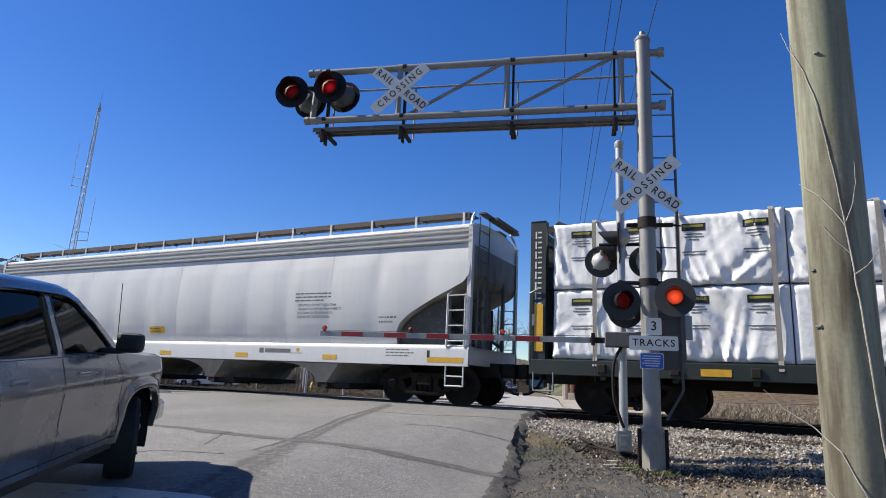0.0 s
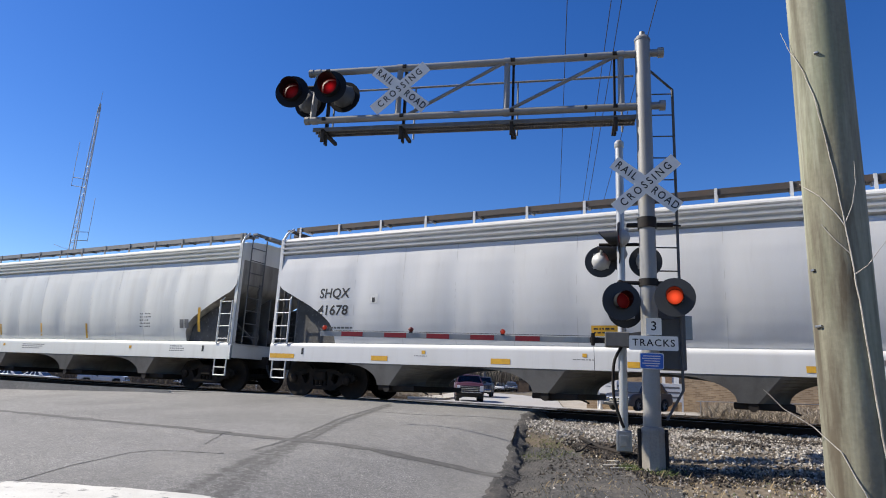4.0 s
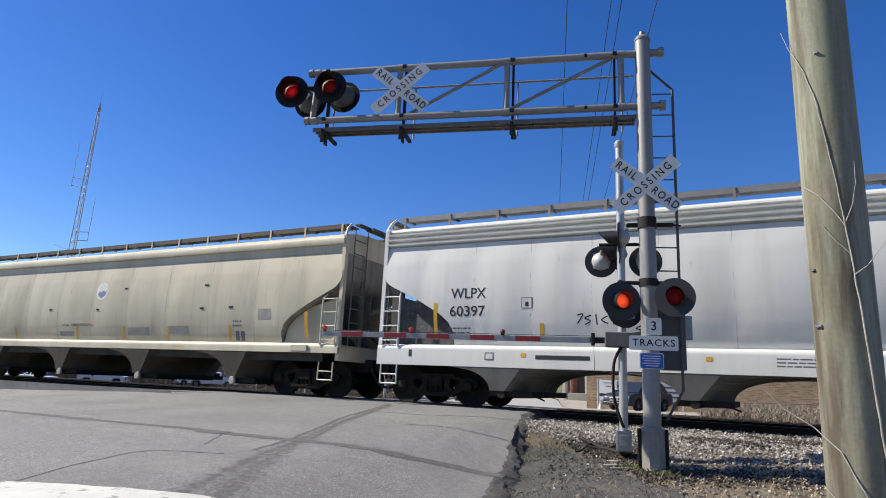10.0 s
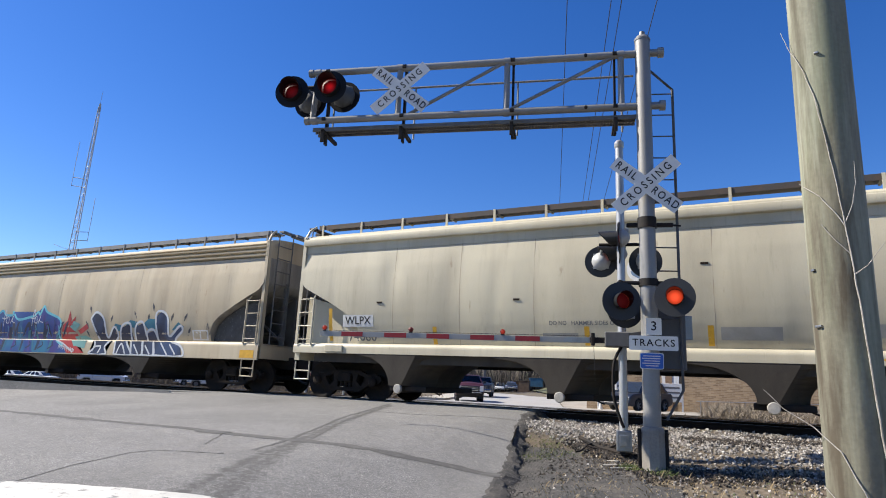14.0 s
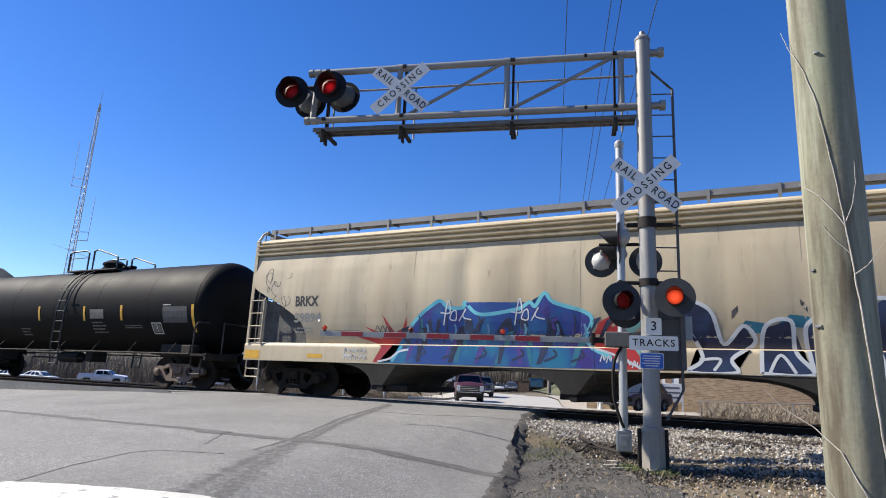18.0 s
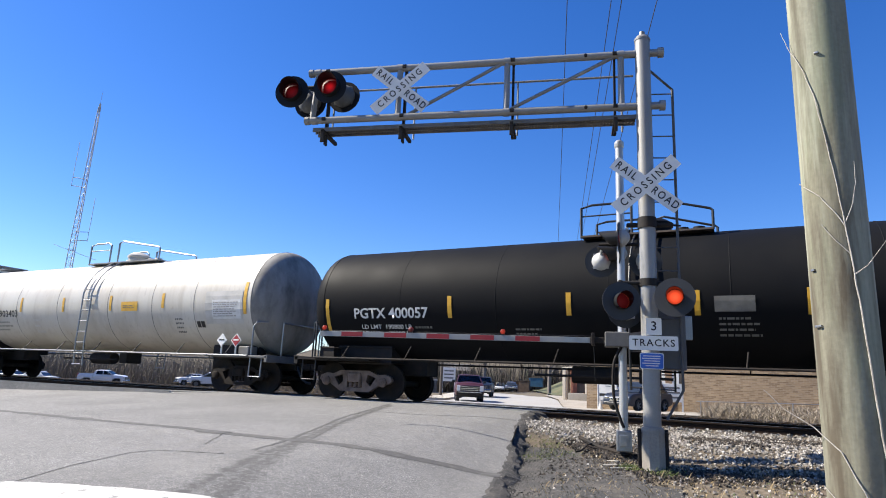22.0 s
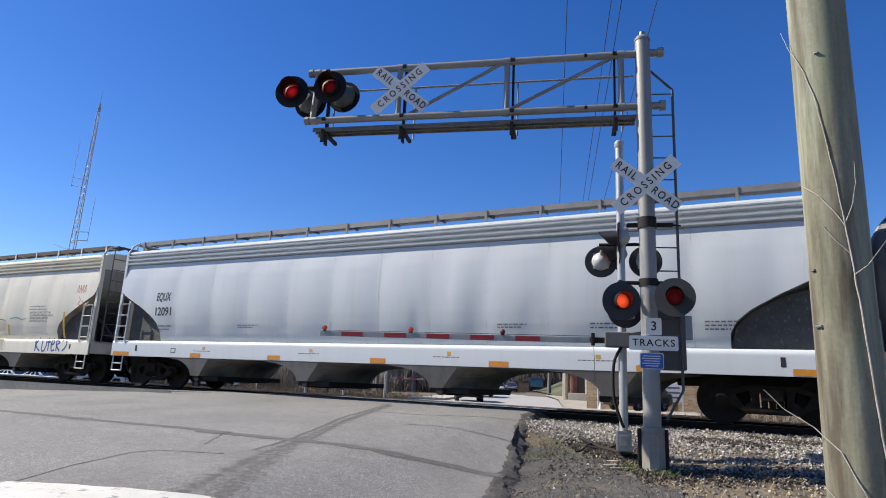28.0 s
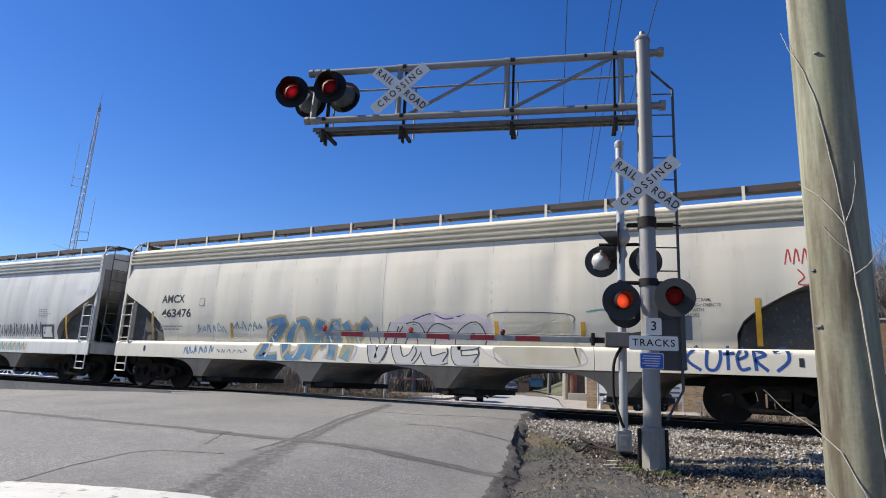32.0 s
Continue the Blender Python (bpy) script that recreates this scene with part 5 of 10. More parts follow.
            part("recess_plate", bm2, paint if sill_z > 1 else M_DARKSPECK, car, "added plate filling the shaded recess under the slope sheet")
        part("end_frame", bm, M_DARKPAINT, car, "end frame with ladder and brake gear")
        bm = bx(bmesh.new(), e * h - e * 0.02, e * h + e * 0.16, -1.2, 1.2, 4.66, 4.71)
        bx(bm, e * h + e * 0.05, e * h + e * 0.30, -0.75, 0.75, 4.60, 4.68)
        part("end_walkway", bm, wm, car)
        bm = bx(bmesh.new(), e * h - e * 3.2, e * h + e * 0.25, -0.28, 0.28, 0.70, 1.05, 0.02)
        part("stub_sill", bm, M_DARKSTEEL, car)
        add_coupler(car, e * h + e * 0.38, e)
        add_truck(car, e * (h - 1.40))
    # discharge bays
    bl = 4.05 if bays == 4 else (L - 4.6) / bays
    for k in range(bays):
        xc = bl * (k + 0.5 - bays / 2)
        bm = bmesh.new()
        xa, xb = xc - (bl * 0.47 if k else 1.5), xc + (bl * 0.47 if k < bays - 1 else 1.5)
        rows = []
        for k2 in range(9):
            u = k2 / 8                     # 0 at the outlet, 1 under the sill: the openings between bays are arches
            o = math.sqrt(max(0.0, 1 - u ** 2.2))
            la, lb = xa + (xc - 0.45 - xa) * o, xb + (xc + 0.45 - xb) * o
            z = 0.40 + (sill_z - 0.404) * u
            hw, hb = 1.594 - 0.075 * (1 - u), 0.80 - 0.15 * (1 - u)
            xm = xc - 0.10 + 0.42 * u      # flush plate first, then the slope sheet turning away
            rows.append([bm.verts.new(p) for p in ((la, -hw, z), (xm, -hw, z), (lb, -hb, z), (lb, hb, z), (xm, hw, z), (la, hw, z))])
        for a, b in zip(rows, rows[1:]):
            for q in range(6):
                bm.faces.new((a[q], a[(q + 1) % 6], b[(q + 1) % 6], b[q]))
        bm.faces.new(rows[0][::-1])
        bm.faces.new(rows[-1])
        bmesh.ops.recalc_face_normals(bm, faces=bm.faces[:])
        bay = part("discharge_bay", bm, (M_BAYDARK if sill_z > 1 else M_BAYDARKER) if dirty else M_BAY, car, "sloped discharge bay")
        bm = bx(bmesh.new(), xc - 0.52, xc + 0.52, -1.35, 1.35, 0.28, 0.41, 0.02)
        tube(bm, (xc - 0.18, -1.5, 0.33), (xc - 0.18, 1.5, 0.33), 0.09, 12)
        tube(bm, (xc + 0.42, -0.8, 0.30), (xc + 0.62, -0.8, 0.22), 0.02, 6)
        part("outlet_gate", bm, M_DARKSTEEL, bay)
        if dirty and sill_z > 1:
            part("outlet_cap", lathe(bmesh.new(), [(0.0, -0.05), (0.10, -0.045), (0.115, -0.02), (0.115, 0.02), (0.09, 0.03)], 16, pose(xc - 0.18, -1.51, 0.33, -90)), M_CAP, bay, "pale round outlet cap", True)
    return car


# seam strips a little darker than the sheets beside them
M_SEAM = mat("greyer tone along a weld", (0.55, 0.545, 0.53), 0.6, 0, 0.2, 3, 0.05, 0.0, tint=(0.57, 0.565, 0.55), streak=0.8)
M_SEAMTAN = mat("browner tone along a weld", (0.36, 0.30, 0.215), 0.6, 0, 0.25, 3, 0.05, 0.0, tint=(0.48, 0.42, 0.32), streak=0.8)
# grime plus the end sheets' shade, put into one darker paint
M_ENDSHEET = grime(mat("grimy end sheet paint darkened for shade", (0.30, 0.29, 0.27), 0.75, 0, 0.25, 1.5, 0.06, 0.0, tint=(0.17, 0.155, 0.135), streak=0.7), (0.10, 0.085, 0.07), 4.0, 0.52, 0.7, 0.6, 0.15)
# dark base tone stands for shade on the hopper recess plates
M_DARKSPECK = grime(mat("dark speckled paint", (0.085, 0.083, 0.08), 0.7, 0.1, 0.3, 3, 0.1, 0.01, tint=(0.05, 0.046, 0.042)), (0.26, 0.26, 0.26), 14.0, 0.58, 0.66, 0.6, 0.7)
# bay paints hold the shade under the sill in their dark base colours
M_BAYDARK = mat("grimy brown bay paint darkened for shade", (0.064, 0.053, 0.040), 0.85, 0.0, 0.25, 2, 0.10, 0.004, tint=(0.036, 0.029, 0.022), streak=0.5)
M_BAYDARKER = mat("bay paint darkened for shade", (0.045, 0.039, 0.032), 0.85, 0.0, 0.25, 2, 0.10, 0.004, tint=(0.026, 0.022, 0.018), streak=0.5)
M_CAP = mat("pale outlet cap", (0.42, 0.40, 0.36), 0.7, 0, 0.2, 8, 0.08, 0.002)
M_WALK = mat("grey roof walkway", (0.24, 0.24, 0.24), 0.6, 0.2, 0.12, 3, 0.06, 0.003)
M_WALKDARK = mat("dark roof walkway", (0.075, 0.065, 0.06), 0.7, 0.2, 0.2, 3, 0.08, 0.004, tint=(0.13, 0.08, 0.05))
# shade at the hopper ends put into a darker grey
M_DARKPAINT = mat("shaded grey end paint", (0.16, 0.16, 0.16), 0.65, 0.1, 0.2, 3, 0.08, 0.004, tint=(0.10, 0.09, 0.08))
# grey bay paint, likewise darkened for the shade under the sill
M_BAY = mat("dusty grey bay paint darkened for shade", (0.165, 0.158, 0.147), 0.85, 0.0, 0.3, 2, 0.10, 0.004, tint=(0.068, 0.061, 0.052), streak=0.5)
P_GREY = mat("light grey car paint", (0.68, 0.68, 0.675), 0.42, 0, 0.06, 0.8, 0.02, 0.0, tint=(0.48, 0.475, 0.46), streak=0.7)
P_WHITE = mat("white car paint", (0.745, 0.745, 0.70), 0.42, 0, 0.06, 0.8, 0.02, 0.0, tint=(0.55, 0.54, 0.50), streak=0.7)
P_TAN = mat("weathered cream car paint", (0.62, 0.565, 0.414), 0.5, 0, 0.14, 0.8, 0.03, 0.0, tint=(0.33, 0.28, 0.20), streak=0.75)
P_TAN2 = mat("dusty tan car paint", (0.54, 0.46, 0.32), 0.6, 0, 0.16, 0.9, 0.04, 0.0, tint=(0.36, 0.275, 0.175), streak=0.75)
P_BLUEW = mat("cool white car paint", (0.61, 0.645, 0.67), 0.35, 0, 0.04, 0.8, 0.02, 0.0, tint=(0.54, 0.57, 0.59), streak=0.6)
P_CREAM = mat("cream white car paint", (0.79, 0.745, 0.63), 0.45, 0, 0.08, 0.8, 0.02, 0.0, tint=(0.52, 0.48, 0.39), streak=0.7)
P_WHITE2 = mat("chalky white car paint", (0.74, 0.745, 0.72), 0.5, 0, 0.1, 0.8, 0.02, 0.0, tint=(0.50, 0.49, 0.45), streak=0.7)

for m_, rust, dust in ((P_GREY, 0.1, 0.15), (P_WHITE, 0.2, 0.2), (P_TAN, 0.5, 0.42), (P_TAN2, 0.65, 0.6), (P_BLUEW, 0.0, 0.15), (P_CREAM, 0.3, 0.2), (P_WHITE2, 0.4, 0.4)):
    grime(m_, (0.33, 0.27, 0.19), 2.6, 0.50, 0.78, dust, 0.07)
    grime(m_, (0.20, 0.165, 0.12), 9.0, 0.58, 0.80, dust * 0.8, 0.10)
    if rust:
        grime(m_, (0.20, 0.095, 0.04), 5.5, 0.66, 0.76, rust, 0.30)
        grime(m_, (0.16, 0.075, 0.035), 26.0, 0.70, 0.76, rust, 0.6)

car_shq = hopper_car(38.9, 59.0, P_GREY, "light grey covered hopper railcar with a dark roof walkway", seed=1, walk_dark=True)
car_wlp = hopper_car(18.3, 37.4, P_WHITE, "white covered hopper railcar with yellow markers and scribbles", seed=2)
car_tan = hopper_car(-2.07, 17.06, P_TAN, "weathered cream covered hopper railcar with a round emblem", True, sill_z=1.15, seed=3, ribbed=False, walk_dark=True, dents=0.018, n_seam=9)
car_brk = hopper_car(-22.55, -3.34, P_TAN2, "dusty tan covered hopper railcar covered in graffiti", True, seed=4, bays=3)
car_equ = hopper_car(-79.39, -59.01, P_BLUEW, "clean cool white covered hopper railcar with orange markers", seed=5)
car_amc = hopper_car(-100.94, -80.62, P_CREAM, "cream white covered hopper railcar with graffiti along the sill", seed=6, walk_dark=True)
car_nxt = hopper_car(-122.6, -102.35, P_WHITE2, "chalky white covered hopper railcar with scrawled graffiti", seed=7, walk_dark=True)


def tank_car(x0, x1, r, zc, truck_x, paint, label, dome_x, plat, railpaint, lit, seams, headpaint=None):
    """Tank car: dished cylinder on a stub frame, manway platform with rails, ladders, running rods and end platforms."""
    h = (x1 - x0) / 2
    car = thing("tank_car", label, "railcar", "train cars", ((x0 + x1) / 2, 0, 0))
    CARS.append((car, (x0 + x1) / 2))
    prof = [(r, -h + 2 * h * k / 14) for k in range(15)]
    shell = part("tank_shell", lathe(bmesh.new(), prof, 64, pose(0, 0, zc, 0, 90, 0)), paint, car, "long cylindrical tank shell", True)
    dish = [(r, 0.0), (r + 0.006, 0.004), (r + 0.006, 0.02)] + [(r * math.sin(a), 0.02 + 0.76 * math.cos(a)) for a in [math.pi / 2 * k / 12 for k in range(12, -1, -1)]]
    for e in (-1, 1):
        part("tank_head", lathe(bmesh.new(), [(q, e * (h + u)) for q, u in dish], 64, pose(0, 0, zc, 0, 90, 0)), headpaint or paint, car, "sooty dished tank end, toned darker for shade" if headpaint else "", True)
    for x in seams:
        bm = lathe(bmesh.new(), [(r, x - 0.012), (r + 0.004, x - 0.006), (r + 0.004, x + 0.006), (r, x + 0.012)], 64, pose(0, 0, zc, 0, 90, 0))
        part("weld_seam", bm, M_GREYLETTER if railpaint is M_STEEL else paint, car)
    # manway, valves and the railed platform on top
    zt = zc + r
    man = part("manway", lathe(bmesh.new(), [(0.36, zt - 0.15), (0.36, zt + 0.22), (0.40, zt + 0.23), (0.40, zt + 0.30), (0.25, zt + 0.40), (0.0, zt + 0.42)], 24, pose(dome_x, 0, 0)), paint, car, "manway dome with hinged cover", True)
    for dx in (0.6, 0.95, -0.65):
        part("valve", lathe(bmesh.new(), [(0.11, zt - 0.1), (0.11, zt + 0.12), (0.15, zt + 0.13), (0.13, zt + 0.2), (0.0, zt + 0.21)], 14, pose(dome_x + dx, 0.1, 0)), paint, car, "", True)
    a, b = plat
    for s in (-1, 1):
        bm = bx(bmesh.new(), a, b, s * 0.62 - 0.2, s * 0.62 + 0.2, zt - 0.09, zt - 0.05)
        part("platform", bm, M_WALKDARK if railpaint is M_BLACK else M_WALK, car)
        bm = pipe(bmesh.new(), [(a, s * 0.78, zt - 0.1), (a, s * 0.78, zt + 0.62), (a + 0.25, s * 0.78, zt + 0.68), (a + 1.0, s * 0.78, zt + 0.68), (a + 1.15, s * 0.78, zt + 0.60), (a + 1.15, s * 0.78, zt - 0.05)], 0.028, 8)
        pipe(bm, [(dome_x - 0.1, s * 0.78, zt - 0.08), (dome_x - 0.1, s * 0.78, zt + 0.64), (dome_x + 0.1, s * 0.78, zt + 0.70), (b - 0.05, s * 0.78, zt + 0.38), (b, s * 0.78, zt + 0.34), (b, s * 0.78, zt - 0.08)], 0.028, 8)
        tube(bm, (a, s * 0.78, zt + 0.42), (a + 1.15, s * 0.78, zt + 0.42), 0.018, 8)
        part("platform_rail", bm, railpaint, car, "safety rail")
        # ladder curving up the shell
        for dx in (-0.23, 0.23):
            pts = [(dome_x + dx - 0.1, s * 1.60, 0.55), (dome_x + dx - 0.1, s * 1.66, 1.3), (dome_x + dx - 0.1, s * 1.66, zc - 0.2)]
            for k in range(1, 9):
                an = radians(90 * k / 9)
                pts.append((dome_x + dx - 0.1, s * (r + 0.09) * math.cos(an), zc + (r + 0.09) * math.sin(an)))
            part("ladder_rail", pipe(bmesh.new(), pts, 0.026, 8), railpaint, car)
        for k in range(8):
            z = 0.6 + 0.36 * k
            part("rung", tube(bmesh.new(), (dome_x - 0.33, s * 1.66, z), (dome_x + 0.13, s * 1.66, z), 0.016, 8), railpaint, car)
        # running rod along the side, on struts
        bm = tube(bmesh.new(), (-h - 0.1, s * 1.58, 1.03), (h + 0.1, s * 1.58, 1.03), 0.026, 8)
        part("running_rod", bm, railpaint if railpaint is not M_BLACK else M_DARKSTEEL, car)
        for k in range(8):
            x = -h + 0.8 + (2 * h - 1.6) * k / 7
            part("rod_strut", tube(bmesh.new(), (x - 0.02, s * 1.58, 1.03), (x + 0.02, s * 1.34, 1.36), 0.016, 8), M_DARKSTEEL if railpaint is M_BLACK else M_DARKSPECK, car)
        for e in (-1, 1):
            bm = pipe(bmesh.new(), [(e * (h + 0.15), s * 1.50, 1.05), (e * (h + 0.15), s * 1.50, 1.85), (e * (h + 0.22), s * 1.46, 1.98), (e * (h + 0.42), s * 1.2, 2.0)], 0.024, 8)
            part("grab_rail", bm, railpaint, car)
            bm = pipe(bmesh.new(), [(e * (h + 0.55), s * 1.48, 1.02), (e * (h + 0.55), s * 1.48, 0.46), (e * (h + 0.12), s * 1.48, 0.46), (e * (h + 0.12), s * 1.48, 1.02)], 0.018, 8)
            part("stirrup_step", bm, railpaint, car)
    for e in (-1, 1):
        bm = bx(bmesh.new(), e * (h - 1.6), e * (h + 0.78), -1.55, 1.55, 0.98, 1.04, 0.006)
        bx(bm, e * (h + 0.70), e * (h + 0.80), -1.55, 1.55, 0.86, 1.06, 0.01)
        bx(bm, e * (h - 0.4), e * (h + 0.0), -1.45, -1.1, 1.04, 1.3, 0.03)
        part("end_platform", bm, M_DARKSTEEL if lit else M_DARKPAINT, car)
        bm = bx(bmesh.new(), e * (h - 2.6), e * (h + 0.8), -0.3, 0.3, 0.68, 1.12, 0.02)
        bx(bm, e * (h - 1.9), e * (h - 0.3), -1.0, 1.0, 0.95, 1.35, 0.04)
        part("stub_sill", bm, M_DARKSTEEL, car)
        bm = bmesh.new()
        for y in (-0.7, 0.7):
            prism(bm, [(y - 0.1, 1.0), (y + 0.1, 1.0), (y + 0.1, zc - 0.9), (y - 0.1, zc - 0.9)], e * (h - 0.25), e * (h - 0.15), "x")
        part("saddle", bm, M_DARKSTEEL, car)
        pipe_bm = pipe(bmesh.new(), [(e * (h + 0.72), -0.9, 1.05), (e * (h + 0.72), -0.9, 2.0), (e * (h + 0.72), 0.9, 2.0), (e * (h + 0.72), 0.9, 1.05)], 0.022, 8)
        part("end_rail", pipe_bm, railpaint, car)
        add_coupler(car, e * (h + 1.0), e)
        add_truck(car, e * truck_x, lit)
    bm = tube(bmesh.new(), (-0.9, -0.2, 0.85), (0.2, -0.2, 0.85), 0.2, 16)
    bx(bm, 0.6, 1.0, -0.3, 0.3, 0.7, 1.1, 0.03)
    tube(bm, (-1.6, -0.9, 0.8), (1.4, -0.9, 0.8), 0.03)
    part("brake_gear", bm, M_DARKSTEEL, car)
    return car


P_TANKB = mat("satin black tank paint", (0.008, 0.0085, 0.010), 0.6, 0, 0.15, 0.9, 0.05, 0.0, tint=(0.014, 0.014, 0.014), streak=0.4, spec=0.07)
P_TANKW = mat("dusty white tank paint", (0.63, 0.595, 0.52), 0.42, 0, 0.16, 0.7, 0.03, 0.0, tint=(0.42, 0.37, 0.30), streak=0.8)
grime(P_TANKW, (0.33, 0.27, 0.19), 2.6, 0.50, 0.78, 0.55, 0.07)
grime(P_TANKW, (0.20, 0.165, 0.12), 9.0, 0.58, 0.80, 0.45, 0.10)
grime(P_TANKW, (0.20, 0.095, 0.04), 5.5, 0.66, 0.76, 0.5, 0.30)
# soot plus the shade on the tank ends, put into a darker grey
P_TANKHEAD = grime(mat("sooty tank end paint with shade in its grey", (0.33, 0.318, 0.30), 0.75, 0, 0.2, 1.2, 0.05, 0.0, tint=(0.15, 0.14, 0.125), streak=0.8), (0.04, 0.036, 0.032), 0.9, 0.46, 0.66, 0.85, 0.5, 8)
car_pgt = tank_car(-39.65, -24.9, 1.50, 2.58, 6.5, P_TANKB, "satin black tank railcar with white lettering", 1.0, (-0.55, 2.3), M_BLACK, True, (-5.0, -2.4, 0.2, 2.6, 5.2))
car_utl = tank_car(-57.85, -42.23, 1.60, 2.70, 7.14, P_TANKW, "dusty white tank railcar with yellow markers", 0.45, (-1.25, 2.55), M_STEEL, False, (-6.1, -3.9, -1.4, 1.4, 3.6, 5.5), P_TANKHEAD)


def centerbeam_car(x0, length, label):
    """Centerbeam flatcar: green frame, end bulkheads, centre truss, loaded with white wrapped packages."""
    car = thing("centerbeam_car", label, "railcar", "train cars", (x0 + length / 2, 0, 0))
    CARS.append((car, x0 + length / 2))
    h = length / 2
    green = mat("dark green car paint", (0.013, 0.022, 0.019), 0.5, 0, 0.2, 1.5, 0.05, 0.003, tint=(0.026, 0.028, 0.024))
    wrap = mat("white package wrap", (0.86, 0.865, 0.87), 0.35, 0, 0.05, 1.2, 0.02, 0.03, fine=5, tint=(0.78, 0.785, 0.79))
    strap = mat("grey webbing strap", (0.30, 0.28, 0.26), 0.8, 0, 0.1, 6, 0.08, 0.002)
    for s in (-1, 1):
        bm = bx(bmesh.new(), -h, h, s * 1.45 - 0.06, s * 1.45 + 0.06, 0.80, 1.12, 0.01)
        part("side_sill", bm, green, car)
    part("deck", bx(bmesh.new(), -h, h, -1.45, 1.45, 1.05, 1.14), green, car, "dark green deck")
    part("centre_sill", bx(bmesh.new(), -h, h, -0.3, 0.3, 0.62, 1.05, 0.02), M_DARKSTEEL, car)
    for k in range(14):
        x = -h + 1.6 + (length - 3.2) * k / 13
        part("cross_bearer", bx(bmesh.new(), x - 0.06, x + 0.06, -1.4, 1.4, 0.72, 1.05, 0.01), green, car)
        part("winch", bx(bmesh.new(), x - 0.09, x + 0.09, -1.56, -1.48, 0.86, 1.05, 0.02), M_DARKSTEEL, car)
    part("top_chord", bx(bmesh.new(), -h, h, -0.2, 0.2, 4.30, 4.50, 0.02), green, car, "dark top chord of the centre truss")
    for k in range(12):
        x = -h + 0.6 + (length - 1.2) * k / 11
        part("truss_post", bx(bmesh.new(), x - 0.06, x + 0.06, -0.07, 0.07, 1.1, 4.32), green, car)
    for e in (-1, 1):
        wall = part("bulkhead", bx(bmesh.new(), e * h - e * 0.10, e * h - e * 0.07, -1.3, 1.3, 1.1, 4.2), green, car, "dark green end bulkhead")
        for s in (-1, 1):
            part("bulkhead_post", bx(bmesh.new(), e * h - e * 0.34, e * h, s * 1.36 - 0.10, s * 1.36 + 0.10, 1.1, 4.28, 0.012), green, wall)
        for k in range(6):
            part("bulkhead_rib", bx(bmesh.new(), e * h - e * 0.14, e * h - e * 0.04, -1.3, 1.3, 1.3 + 0.52 * k, 1.44 + 0.52 * k, 0.01), green, wall)
        part("gusset", prism(bmesh.new(), [(e * h - e * 0.05, 4.28), (e * h - e * 0.95, 4.28), (e * h - e * 0.30, 4.56)], -0.35, 0.35, "y"), green, wall)
        bm = bx(bmesh.new(), e * h - e * 0.30, e * h - e * 0.1, -1.475, -1.462, 1.3, 2.35)
        part("yellow_panel", bm, M_YELLOW, car, "yellow panel on the bulkhead")
        bm = pipe(bmesh.new(), [(e * h, -1.5, 1.0), (e * h, -1.5, 2.6), (e * h - e * 0.2, -1.5, 2.7)], 0.02, 8)
        pipe(bm, [(e * h - e * 0.1, -1.5, 0.85), (e * h - e * 0.1, -1.5, 0.45), (e * h - e * 0.55, -1.5, 0.45), (e * h - e * 0.55, -1.5, 0.85)], 0.018, 8)
        part("grab_rail", bm, M_STEEL, car)
        add_coupler(car, e * h + e * 0.38, e)
        add_truck(car, e * (h - 2.2))
    # wrapped packages: softly creased blocks, two tiers on each side
    rng = random.Random(5)
    np_, gap = 9, 0.012
    pl = (length - 1.0) / np_
    for tier, (z0, z1) in enumerate(((1.16, 2.66), (2.70, 4.18))):
        for k in range(np_):
            xa = -h + 0.5 + pl * k + gap
            for s in (-1, 1):
                bm = bmesh.new()
                nx, nz = (56, 34) if s < 0 else (4, 3)
                w = pl - 2 * gap
                seed = rng.uniform(0, 90)

                def surf(u, v):
                    x, z = xa + w * u, z0 + (z1 - z0) * v
                    edge = min(u, 1 - u, v * 0.8, (1 - v) * 0.8)
                    y = 1.38 - 0.06 * max(0, 1 - edge / 0.05) ** 2
                    q = x * 2.2 + z * 1.3
                    y += 0.02 * noise.noise((q * 0.5, z * 0.9 - x * 0.3, seed))
                    for ang, fr, amp, off in ((0.45 + 0.5 * math.sin(seed), 4.5, 0.060, 3), (-0.55 + 0.4 * math.sin(seed * 3), 3.4, 0.045, 9), (0.12, 7.0, 0.020, 15)):
                        a, b = x * math.cos(ang) + z * math.sin(ang), -x * math.sin(ang) + z * math.cos(ang)
                        taut = max(0.0, noise.noise((a * 0.8, b * 0.7, seed + off + 2)) + 0.25)
                        y += amp * taut * 1.6 * (1 - abs(noise.noise((a * fr, b * 0.35, seed + off))) * 2.2)
                    return Vector((x, s * y, z - 0.02 * (noise.noise((x * 3, seed, 0)) if v > 0.95 or v < 0.05 else 0)))
                g = [[bm.verts.new(surf(i / nx, j / nz)) for i in range(nx + 1)] for j in range(nz + 1)]
                for j in range(nz):
                    for i in range(nx):
                        q = (g[j][i], g[j][i + 1], g[j + 1][i + 1], g[j + 1][i])
                        bm.faces.new(q if s < 0 else q[::-1])
                rim = g[0] + [g[j][-1] for j in range(1, nz + 1)] + g[-1][-2::-1] + [g[j][0] for j in range(nz - 1, 0, -1)]
                back = [bm.verts.new((v.co.x, s * 0.25, v.co.z)) for v in rim]
                for i in range(len(rim)):
                    q = (rim[i], back[i], back[(i + 1) % len(rim)], rim[(i + 1) % len(rim)])
                    bm.faces.new(q if s < 0 else q[::-1])
                pk = part("wrapped_package", bm, wrap, car, "white plastic wrapped building-board package", True)
